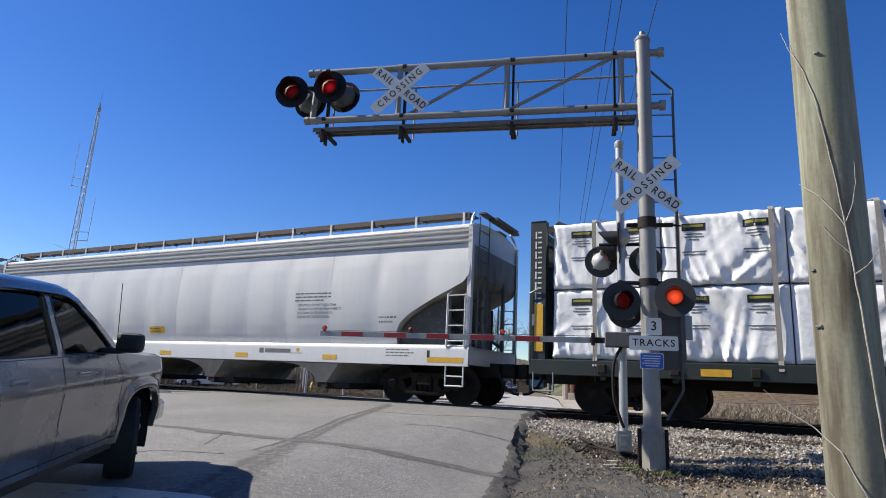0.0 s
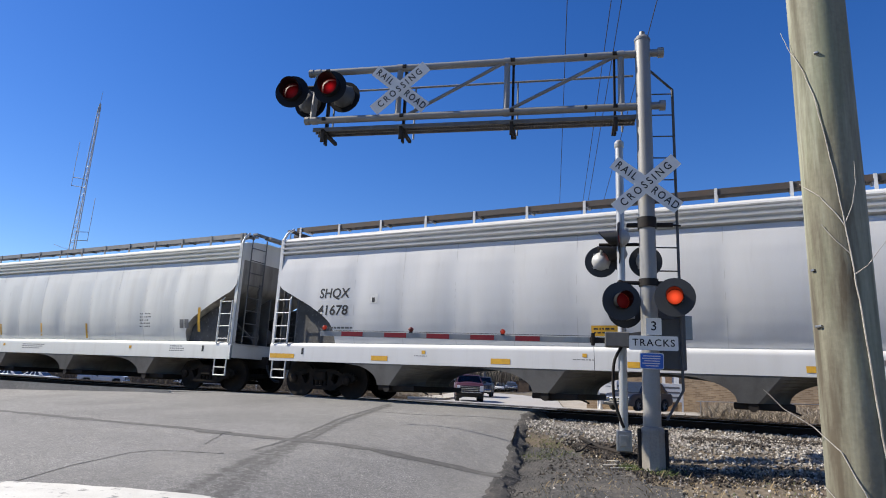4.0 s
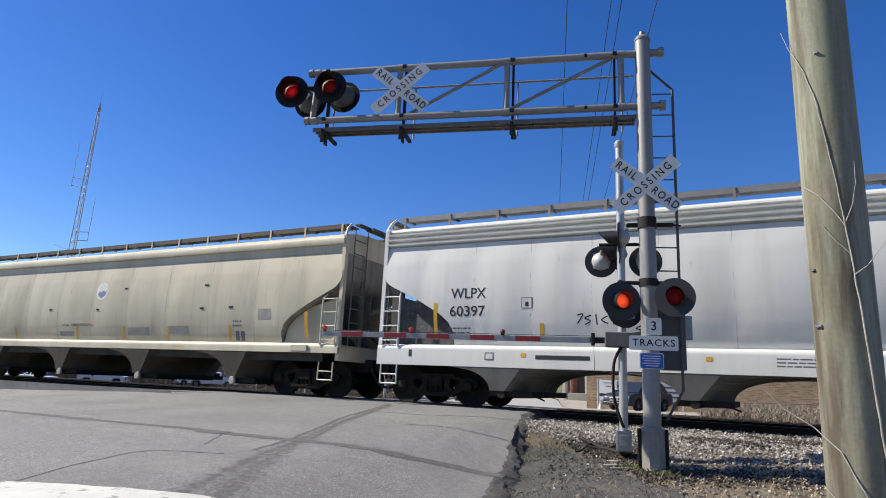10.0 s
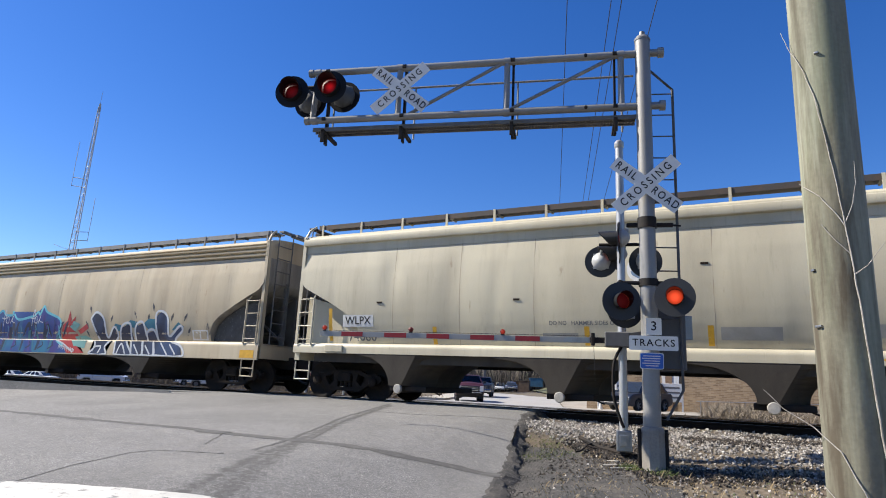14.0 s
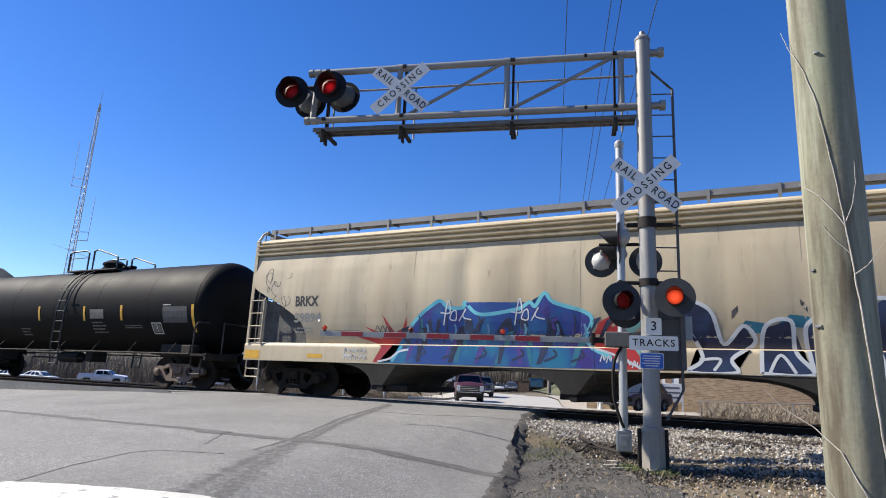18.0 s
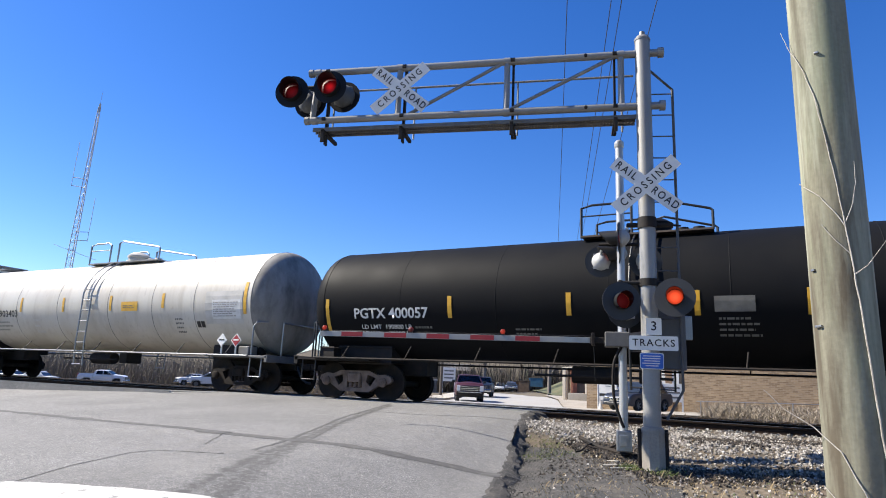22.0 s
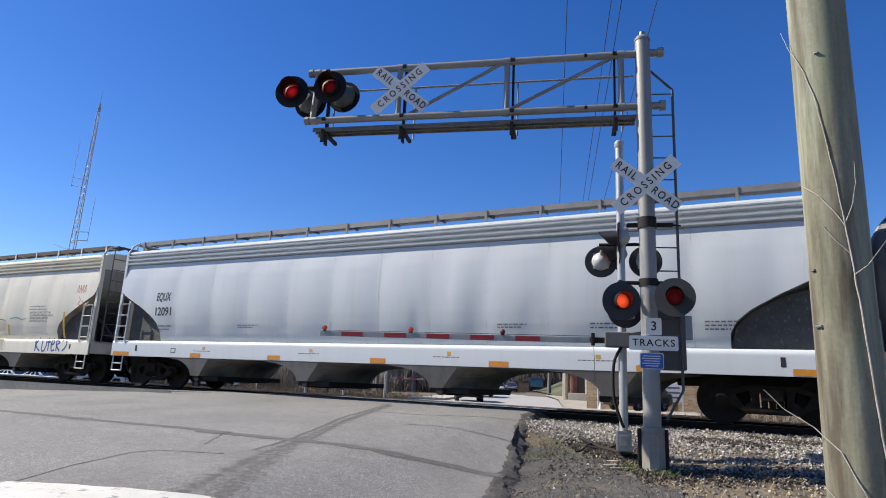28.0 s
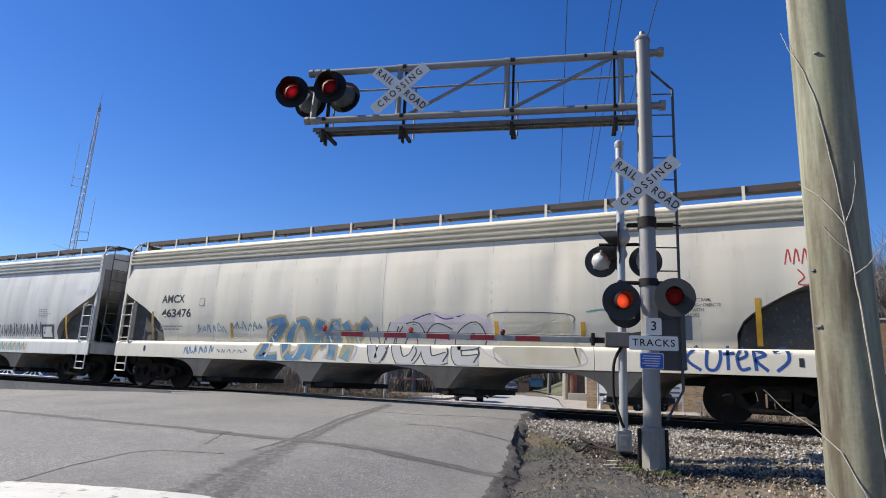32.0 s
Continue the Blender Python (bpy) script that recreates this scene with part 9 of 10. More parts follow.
for k, (xa, xb, za, zb) in enumerate(holes):
    win = part("window", holed_wall(bmesh.new(), xa, xb, za, zb, 0.10, 0.16, [(xa + 0.07, xb - 0.07, za + 0.07, zb - 0.07)]), M_FRAMEW, bld, "white sash window" if k != 2 else "boarded window")
    if k == 2:
        part("board", bx(bmesh.new(), xa + 0.07, xb - 0.07, 0.12, 0.15, za + 0.07, zb - 0.07), M_CONC, win, "pale board over the window")
    else:
        part("pane", bx(bmesh.new(), xa + 0.07, xb - 0.07, 0.13, 0.14, za + 0.07, zb - 0.07), M_PANE, win)
        bm = bx(bmesh.new(), xa + 0.06, xb - 0.06, 0.105, 0.125, (za + zb) / 2 - 0.03, (za + zb) / 2 + 0.03)
        for q in (1 / 3, 2 / 3):
            xm = xa + (xb - xa) * q
            bx(bm, xm - 0.014, xm + 0.014, 0.108, 0.122, za + 0.06, zb - 0.06)
        for q in (0.25, 0.75):
            zm = za + (zb - za) * q
            bx(bm, xa + 0.06, xb - 0.06, 0.108, 0.122, zm - 0.014, zm + 0.014)
        part("glazing_bars", bm, M_FRAMEW, win)
    part("sill", bx(bmesh.new(), xa - 0.08, xb + 0.08, -0.07, 0.12, za - 0.09, za), M_CONC, win)


# smaller buildings down the street
def small_building(x, y, w, d, h, wall, label, rz=0.0, n=3):
    th = thing("small_building", label, "building", "buildings down the street", (x, y, lie(x, y)), rz)
    holes = [(-w / 2 + w * (k + 0.5) / n - 0.45, -w / 2 + w * (k + 0.5) / n + 0.45, 0.9, 2.1) for k in range(n)]
    part("front_wall", holed_wall(bmesh.new(), -w / 2, w / 2, -0.5, h, 0, 0.25, holes), wall, th)
    for s in (-1, 1):
        part("side_wall", bx(bmesh.new(), s * w / 2 - 0.12, s * w / 2 + 0.12, 0.25, d, -0.5, h), wall, th)
    part("back_wall", bx(bmesh.new(), -w / 2, w / 2, d, d + 0.25, -0.5, h), wall, th)
    bm = prism(bmesh.new(), [(-0.5, h), (d + 0.7, h), (d / 2, h + 1.5)], -w / 2 - 0.4, w / 2 + 0.4, "x")
    part("roof", bm, mat("roof shingle", (0.12, 0.11, 0.105), 0.9, 0, 0.2, 2, 0.12, 0.01), th, "dark pitched roof")
    for xa, xb, za, zb in holes:
        win = part("window", holed_wall(bmesh.new(), xa, xb, za, zb, 0.05, 0.12, [(xa + 0.06, xb - 0.06, za + 0.06, zb - 0.06)]), M_FRAMEW, th)
        part("pane", bx(bmesh.new(), xa + 0.06, xb - 0.06, 0.08, 0.09, za + 0.06, zb - 0.06), M_PANE, win)
    return th


M_SIDING = mat("brown siding", (0.24, 0.205, 0.165), 0.8, 0, 0.12, 1, 0.05, 0.004)
M_REDBRICK = mat("red brick", (0.28, 0.11, 0.075), 0.9, 0, 0.2, 0.8, 0.12, 0.004)
M_WHITEWALL = mat("white metal wall", (0.66, 0.66, 0.64), 0.7, 0, 0.1, 0.8, 0.04, 0.002)


def roadside_bin(x, y, w, d, h, paint, label, rz, lift=0.05):
    th = thing("utility_cabinet", label, "cabinet", "cabinets beside the street", (x, y, lie(x, y) + lift), rz)
    part("body", bx(bmesh.new(), -w / 2, w / 2, -d / 2, d / 2, -0.2, h, 0.03), paint, th)
    part("lid", bx(bmesh.new(), -w / 2 - 0.05, w / 2 + 0.05, -d / 2 - 0.05, d / 2 + 0.05, h, h + 0.12, 0.03), M_FARWOOD, th, "dark lid")


roadside_bin(-35.4, 84, 1.7, 1.2, 1.6, mat("brown bin paint", (0.16, 0.11, 0.075), 0.8, 0, 0.2, 2, 0.08, 0.003), "brown timber bin beside the street", 10)
roadside_bin(-36.9, 84.5, 1.0, 1.0, 1.5, mat("dull brown bin paint", (0.13, 0.095, 0.07), 0.8, 0, 0.2, 2, 0.08, 0.003), "small brown bin beside the street", 20)
roadside_bin(-35.1, 89, 2.3, 1.0, 1.3, mat("blue cabinet paint", (0.05, 0.16, 0.27), 0.6, 0, 0.15, 2, 0.05, 0.003), "faded blue cabinet beside the street", 12, 0.9)
small_building(-146, 68, 14, 10, 4.5, M_REDBRICK, "red brick building far beyond the tracks", 50, 4)
small_building(-98, 92, 18, 12, 5.0, M_WHITEWALL, "long white metal building far off", 45, 5)
small_building(-60, 96, 16, 10, 4.5, M_SIDING, "low brown building beyond the brush", 30, 4)

# grassy slope beside the street beyond
M_LAWN = mat("winter lawn", (0.085, 0.095, 0.04), 0.95, 0, 0.3, 0.6, 0.16, 0.02, tint=(0.15, 0.13, 0.075), fine=8)
bm = bmesh.new()
rows = []
for j in range(14):
    y = 58 + 34 * j / 13
    xr = -8.1 - 0.32 * (y - 14) - 0.11 * max(0.0, y - 45) + 1.2
    rows.append([bm.verts.new((xr + q * 1.6, y, lie(xr, y) + 0.04 + 2.4 * ss(0, 5, q) * ss(58, 72, y))) for q in range(7)])
for a, b in zip(rows, rows[1:]):
    for q in range(6):
        bm.faces.new((a[q], a[q + 1], b[q + 1], b[q]))
struct(part("lawn", bm, M_LAWN, smooth=True), "patchy winter grass slope beside the street", "grass")

# pale gravel forecourt between the street and the brick building
M_GRAVEL = grime(mat("pale trodden gravel", (0.36, 0.33, 0.285), 0.95, 0, 0.25, 0.8, 0.12, 0.01, tint=(0.27, 0.235, 0.19), fine=22), (0.17, 0.145, 0.11), 0.9, 0.54, 0.72, 0.6, 1.0, 9)
bm = bmesh.new()
rows = []
for j in range(24):
    y = 12.6 + 45.4 * j / 23
    xr = -8.0 - 0.32 * (y - 14) - 0.11 * max(0.0, y - 45)
    xe = -1.2 + 0.6 * noise.noise((y * 0.4, 2, 0)) - 3.2 * ss(16, 12.6, y) if y < 26.5 else -10.7 if y < 37 else xr + 8
    rows.append([bm.verts.new((xr + (xe - xr) * q / 12, y, lie(xr + (xe - xr) * q / 12, y) + 0.008)) for q in range(13)])
for a, b in zip(rows, rows[1:]):
    for q in range(12):
        bm.faces.new((a[q], a[q + 1], b[q + 1], b[q]))
struct(part("forecourt", bm, M_GRAVEL, smooth=True), "pale trodden gravel forecourt beside the street", "ground")

# small house with a stoop beyond the brick building
M_CREAM = mat("cream porch paint", (0.62, 0.55, 0.44), 0.7, 0, 0.15, 2, 0.06, 0.002)
M_DARKDOOR = mat("dark brown door paint", (0.07, 0.05, 0.038), 0.6, 0, 0.15, 3, 0.05, 0.002)
house = thing("small_house", "small brick house with a dark door and a concrete stoop", "house", "buildings down the street", (-16.0, 45.5, lie(-16.0, 45.5)))
part("front_wall", holed_wall(bmesh.new(), -1.0, 6.0, -0.3, 3.1, 0.35, 0.6, [(-0.35, 0.48, 0.72, 2.65)]), M_REDBRICK, house, "faded red brick wall")
part("side_wall", bx(bmesh.new(), -1.0, -0.75, 0.6, 6, -0.3, 3.1), M_REDBRICK, house)
part("side_wall", bx(bmesh.new(), 5.75, 6.0, 0.6, 6, -0.3, 3.1), M_REDBRICK, house)
part("back_wall", bx(bmesh.new(), -1.0, 6.0, 6, 6.25, -0.3, 3.1), M_REDBRICK, house)
part("roof", prism(bmesh.new(), [(0.2, 3.1), (6.5, 3.1), (3.3, 3.9)], -1.3, 6.3, "x"), M_FARWOOD, house, "low dark roof")
door = part("door", bx(bmesh.new(), -0.35, 0.48, 0.42, 0.48, 0.72, 2.65), M_DARKDOOR, house, "dark brown panelled door")
for xa in (-0.27, 0.10):
    for za, zb in ((0.85, 1.5), (1.65, 2.5)):
        part("door_panel", bx(bmesh.new(), xa, xa + 0.28, 0.40, 0.42, za, zb, 0.008), M_DARKDOOR, door)
part("stoop", bx(bmesh.new(), -1.0, 1.1, -0.5, 0.345, -0.3, 0.68, 0.03), M_GRAVEL, house, "pale concrete stoop")
for xa in (0.58, -1.62):
    part("column", bx(bmesh.new(), xa, xa + 0.42 - 0.1 * (xa < 0), -0.25, 0.1, -0.2, 3.0, 0.03), M_CREAM, house, "cream painted porch column")
part("porch_beam", bx(bmesh.new(), -1.7, 1.1, -0.3, 0.15, 3.0, 3.12, 0.02), M_CREAM, house)

# sign on two posts, a white cone and a notice board near the brick building
sign = thing("yard_sign", "white yard sign on two posts before the brick building", "sign", "", (-8.66, 24.6, lie(-8.66, 24.6)))
zb = -lie(-8.66, 24.6)
part("panel", bx(bmesh.new(), -0.53, 0.53, -0.02, 0.02, zb - 0.05, zb + 1.15, 0.006), M_FRAMEW, sign)
part("band", bx(bmesh.new(), -0.53, 0.53, -0.026, -0.022, zb + 0.20, zb + 0.36), M_BLACK, sign, "dark printed band")
for k, (z, w) in enumerate(((0.98, 0.30), (0.78, 0.16))):
    part("print", bx(bmesh.new(), -w, w, -0.026, -0.022, zb + z, zb + z + 0.05), M_STEEL, sign, "grey printed line")
for s in (-1, 1):
    part("post", bx(bmesh.new(), s * 0.5 - 0.04, s * 0.5 + 0.04, 0.02, 0.10, -0.3, zb + 1.2, 0.008), M_FRAMEW, sign)
tagged(part("traffic_cone", lathe(bmesh.new(), [(0.19, 0), (0.19, 0.03), (0.13, 0.035), (0.035, 0.52), (0, 0.53)], 14, pose(-9.3, 25.3, lie(-9.3, 25.3) + 0.01)), M_FRAMEW, smooth=True), "small white cone on the gravel", "cone")
board = thing("notice_board", "large white notice board fixed to the brick wall", "notice board", "", (-5.3, 26.95, 0))
part("panel", bx(bmesh.new(), -0.51, 0.51, -0.04, 0.0, 0.28, 2.1, 0.01), M_FRAMEW, board)
part("print", bx(bmesh.new(), -0.32, -0.06, -0.047, -0.042, 1.38, 1.52), mat("blue print", (0.10, 0.17, 0.34), 0.6), board, "blue printed block")
fence = thing("pipe_fence", "low pale pipe fence in the dry grass", "fence", "", (0, 20.0, 0))
part("rail", tube(bmesh.new(), (-3.2, 0, 0.20), (9.5, 0, 0.52), 0.02, 8), M_STEEL, fence)
for k in range(7):
    x = -3.0 + 2.05 * k
    part("post", tube(bmesh.new(), (x, 0, lie(x, 20) - 0.2), (x, 0, 0.205 + 0.0252 * (x + 3.2)), 0.03, 8), M_STEEL, fence)


# ---- vehicles ----
def arch(cx, cz, r, a0=180, a1=0, n=10):
    return [(cx + r * math.cos(radians(a0 + (a1 - a0) * k / n)), cz + r * math.sin(radians(a0 + (a1 - a0) * k / n))) for k in range(n + 1)]


def add_wheel(car, x, y, r, w, rim):
    s = -1 if y < 0 else 1
    bm = lathe(bmesh.new(), [(r * 0.62, -w / 2), (r * 0.93, -w / 2), (r, -w / 2 + 0.04), (r, w / 2 - 0.04), (r * 0.93, w / 2), (r * 0.62, w / 2)], 28, pose(0, 0, 0, 90))
    wheel = part("wheel", bm, M_RUBBER, car, "black tyre", True)
    wheel.location = (x, y, r)
    bm = lathe(bmesh.new(), [(r * 0.64, -w / 2 + 0.01), (r * 0.60, -w / 2 + 0.03), (r * 0.52, -0.02), (r * 0.2, -w / 2 + 0.05), (0, -w / 2 + 0.045)], 28, pose(0, 0, 0, 90 if s < 0 else -90))
    for k in range(5):
        a = math.tau * k / 5
        tube(bm, (r * 0.15 * math.cos(a), s * (w / 2 - 0.045), r * 0.15 * math.sin(a)), (r * 0.58 * math.cos(a), s * (w / 2 - 0.02), r * 0.58 * math.sin(a)), r * 0.11, 6)
    part("rim", bm, rim, wheel, "metal wheel rim", True)
    return wheel


def soft_prism(outline, half, bev, axis="y", seg=2):
    bm = prism(bmesh.new(), outline, -half, half, axis)
    es = [e for e in bm.edges if abs(e.verts[0].co.y - e.verts[1].co.y) < 1e-5]
    bmesh.ops.bevel(bm, geom=es, offset=bev, segments=seg, affect="EDGES", profile=0.5)
    return bm


def cab_shell(pts_low, pts_top, zl, zt, yl, yt):
    """Tapered greenhouse: x range and half width at the belt and at the roof."""
    bm = bmesh.new()
    lo = [bm.verts.new(p) for p in ((pts_low[0], -yl, zl), (pts_low[1], -yl, zl), (pts_low[1], yl, zl), (pts_low[0], yl, zl))]
    hi = [bm.verts.new(p) for p in ((pts_top[0], -yt, zt), (pts_top[1], -yt, zt), (pts_top[1], yt, zt), (pts_top[0], yt, zt))]
    bm.faces.new(lo[::-1])
    bm.faces.new(hi)
    for k in range(4):
        bm.faces.new((lo[k], lo[(k + 1) % 4], hi[(k + 1) % 4], hi[k]))
    bmesh.ops.bevel(bm, geom=bm.edges[:], offset=0.10, segments=4, affect="EDGES", profile=0.5)
    return bm


def quad_panel(a, b, c, d, lift):
    """A thin pane over a quad, shifted out along its normal."""
    bm = bmesh.new()
    a, b, c, d = (Vector(p) for p in (a, b, c, d))
    nrm = (b - a).cross(d - a).normalized()
    v = [bm.verts.new(p + nrm * lift) for p in (a, b, c, d)]
    w = [bm.verts.new(p + nrm * (lift - 0.012)) for p in (a, b, c, d)]
    bm.faces.new(v)
    bm.faces.new(w[::-1])
    for k in range(4):
        bm.faces.new((v[k], w[k], w[(k + 1) % 4], v[(k + 1) % 4]))
    return bm


PICKUP_WHEELS = []


def see_through(name, tint, gloss=0.9):
    """Tinted car glass: lets light through, darkened, and mirrors the sky at a glance."""
    m = bpy.data.materials.new(name)
    m.use_nodes = True
    nt = m.node_tree
    nt.nodes.remove(nt.nodes["Principled BSDF"])
    tr = nt.nodes.new("ShaderNodeBsdfTransparent")
    tr.inputs[0].default_value = (*tint, 1)
    gl = nt.nodes.new("ShaderNodeBsdfGlossy")
    gl.inputs[0].default_value, gl.inputs["Roughness"].default_value = (gloss, gloss, gloss, 1), 0.03
    fr = nt.nodes.new("ShaderNodeFresnel")
    fr.inputs[0].default_value = 1.5
    mx = nt.nodes.new("ShaderNodeMixShader")
    nt.links.new(fr.outputs[0], mx.inputs[0])
    nt.links.new(tr.outputs[0], mx.inputs[1])
    nt.links.new(gl.outputs[0], mx.inputs[2])
    nt.links.new(mx.outputs[0], nt.nodes["Material Output"].inputs[0])
    return m


M_CARPANE = see_through("clear car glass", (0.50, 0.56, 0.52), 0.6)
M_CARTINT = see_through("dark tinted car glass", (0.07, 0.08, 0.085), 0.5)
M_TRIM = mat("black moulded trim", (0.016, 0.016, 0.017), 0.6, 0, 0.1, 6, 0.05, 0.002)
M_CABIN = mat("dark cabin lining", (0.03, 0.029, 0.028), 0.8, 0, 0.15, 4, 0.05, 0.002)
WB, TYRE = 3.66, 0.405


def flank(x, z):
    """Half width of the pickup's side at a place: shoulder crease, tucked rocker, swollen squared wheel arches, rounded ends."""
    y = 0.985 - 0.055 * ss(1.06, 1.36, z) - 0.05 * ss(0.72, 0.42, z) + 0.012 * math.exp(-((z - 1.03) / 0.05) ** 2) - 0.010 * math.exp(-((z - 0.78) / 0.10) ** 2)
    for cx in (0.0, WB):
        r = (abs(x - cx) ** 3 + abs(1.12 * max(0.0, z - 0.42)) ** 3) ** (1 / 3)
        y += 0.035 * ss(0.68, 0.58, r)
    y -= 0.16 * ss(4.15, 4.62, x) ** 1.5 + 0.035 * ss(-1.02, -1.20, x)
    return y


def sill_line(x):
    """Lower edge of the side: the rocker, cut by the two wheel openings."""
    z = 0.44 + 0.10 * ss(-0.55, -1.1, x) + 0.05 * ss(4.2, 4.5, x)
    for cx in (0.0, WB):
        u = abs(x - cx) / 0.53
        if u < 1:
            z = max(z, 0.40 + 0.51 * (1 - u ** 3.2) ** (1 / 3.2))
    return z


def belt_line(x):
    if x < 0.70:
        return 1.375
    if x < 3.05:
        return 1.375 - 0.10 * ss(0.70, 0.78, x)
    return 1.275 - 0.055 * ss(3.05, 4.1, x) - 0.17 * ss(4.15, 4.58, x)


def on_flank(name, pts, half, mt, owner, s, up=0.002):
    """A narrow band laid on the side along (x, z) points."""
    bm = bmesh.new()
    fine = []
    for (xa, za), (xb, zb) in zip(pts, pts[1:]):
        fine += [(xa + (xb - xa) * k / 8, za + (zb - za) * k / 8) for k in range(8)]
    fine.append(pts[-1])
    prev = None
    for k, (x, z) in enumerate(fine):
        xa, za = fine[max(0, k - 1)]
        xb, zb = fine[min(len(fine) - 1, k + 1)]
        L = math.hypot(xb - xa, zb - za)
        ox, oz = -(zb - za) / L * half, (xb - xa) / L * half
        cur = [bm.verts.new((x + q * ox, s * (flank(x + q * ox, z + q * oz) + up), z + q * oz)) for q in (-1, 1)]
        if prev:
            bm.faces.new((prev[0], cur[0], cur[1], prev[1]))
        prev = cur
    return part(name, bm, mt, owner)


def greenhouse_y(z):
    return 0.925 - 0.27 * (z - 1.27) - 0.10 * (z - 1.27) ** 2


def pickup(label, paint, front=False, far=False):
    """Four-door pickup truck, nose to +x, origin on the ground under the rear axle."""
    th = thing("pickup_truck", label, "pickup truck", "vehicles")
    xs = sorted({round(-1.19 + 5.77 * k / 110, 4) for k in range(111)} | {round(c + 0.53 * math.sin(math.pi / 2 * q / 10), 4) for c in (0, WB) for q in range(-10, 11)})
    nz = 14
    bm = bmesh.new()
    for s in (-1, 1):
        cols = []
        for x in xs:
            zb, zt = sill_line(x), belt_line(x)
            col = [bm.verts.new((x, s * flank(x, zb + (zt - zb) * k / nz), zb + (zt - zb) * k / nz)) for k in range(nz + 1)]
            lip = bm.verts.new((x, s * (flank(x, zb) - 0.07), zb + 0.005))
            cap = bm.verts.new((x, s * (flank(x, zt) - 0.05), zt + (0.012 if x < 3.05 else 0.02)))
            cols.append([lip] + col + [cap])
        for a, b in zip(cols, cols[1:]):
            for k in range(nz + 2):
                q = (a[k], b[k], b[k + 1], a[k + 1])
                bm.faces.new(q if s < 0 else q[::-1])
    # bonnet, nose and the plain closing faces
    rows = []
    for k in range(17):
        x = 3.05 + 1.53 * k / 16
        w = flank(x, belt_line(x)) - 0.05
        rows.append([bm.verts.new((x + 0.05 * (1 - q * q) * ss(4.3, 4.58, x), w * q, belt_line(x) + 0.02 + (0.055 + 0.02 * (abs(q) < 0.55)) * (1 - q * q) * (1 - 0.5 * ss(4.3, 4.58, x)))) for q in [(-1 + 2 * j / 14) for j in range(15)]])
    for a, b in zip(rows, rows[1:]):
        for j in range(14):
            bm.faces.new((a[j], b[j], b[j + 1], a[j + 1]))
    low = [bm.verts.new((v.co.x + 0.02, v.co.y, 0.52)) for v in rows[-1]]
    for j in range(14):
        bm.faces.new((rows[-1][j], low[j], low[j + 1], rows[-1][j + 1]))
    part("body", bm, paint, th, "painted steel body", True)
    # bed: floor, inner walls, rail caps and tailgate
    part("bed_floor", bx(bmesh.new(), -1.12, 0.66, -0.84, 0.84, 0.80, 0.84), M_TRIM, th, "black bed floor")
    for s in (-1, 1):
        part("bed_wall", bx(bmesh.new(), -1.14, 0.68, s * 0.84 - 0.02, s * 0.84 + 0.02, 0.80, 1.37), paint, th)
        part("bed_rail_cap", bx(bmesh.new(), -1.16, 0.69, s * 0.875 - 0.05, s * 0.875 + 0.05, 1.375, 1.40, 0.01), M_TRIM, th, "black rail cap")
    part("bulkhead", bx(bmesh.new(), 0.66, 0.70, -0.9, 0.9, 0.5, 1.38), paint, th)
    gate_bm = bmesh.new()
    prof = [(0.70, -1.165), (0.74, -1.185), (0.90, -1.195), (0.93, -1.185), (0.96, -1.20), (1.22, -1.205), (1.30, -1.215), (1.36, -1.205), (1.385, -1.17), (1.385, -1.10)]
    prev = None
    for z, x in prof:
        cur = [gate_bm.verts.new((x + 0.02 * abs(q) ** 3, q * 0.775, z)) for q in [(-1 + 2 * j / 10) for j in range(11)]]
        if prev:
            for j in range(10):
                gate_bm.faces.new((prev[j], cur[j], cur[j + 1], prev[j + 1]))
        prev = cur
    bmesh.ops.recalc_face_normals(gate_bm, faces=gate_bm.faces[:])
    gate_ = part("tailgate", gate_bm, paint, th, "painted tailgate with a rolled top edge", True)
    part("tailgate_handle", bx(bmesh.new(), -1.222, -1.19, -0.15, 0.15, 1.15, 1.27, 0.015), M_TRIM, gate_, "black handle bezel")
    bm = prism(bmesh.new(), [(-0.20, 1.075), (-0.06, 1.075), (-0.05, 1.105), (0.05, 1.105), (0.06, 1.075), (0.20, 1.075), (0.17, 1.03), (0.06, 1.03), (0.05, 1.0), (-0.05, 1.0), (-0.06, 1.03), (-0.17, 1.03)], -1.216, -1.196, "x")
    part("emblem", bm, mat("gold badge", (0.50, 0.33, 0.10), 0.35, 0.6, 0.05, 6, 0.03, 0.0) if not far else M_YELLOW, gate_, "small gold emblem with a chrome rim")
    part("under_body", bx(bmesh.new(), -1.0, 4.3, -0.72, 0.72, 0.32, 0.55, 0.04), M_TRIM, th)
    # greenhouse: side frames with real openings, roof, glass and a dark cabin behind
    outline = [(0.72, 1.27), (3.22, 1.255), (3.02, 1.36), (2.72, 1.56), (2.42, 1.735), (2.25, 1.795), (1.10, 1.815), (0.93, 1.76), (0.80, 1.50)]
    rear_w = [(1.04, 1.315), (1.12, 1.30), (1.82, 1.30), (1.84, 1.33), (1.80, 1.735), (1.76, 1.755), (1.20, 1.765), (1.13, 1.73)]
    front_w = [(1.96, 1.33), (1.98, 1.30), (2.92, 1.295), (2.93, 1.32), (2.62, 1.545), (2.36, 1.70), (2.22, 1.745), (1.93, 1.75), (1.91, 1.73)]
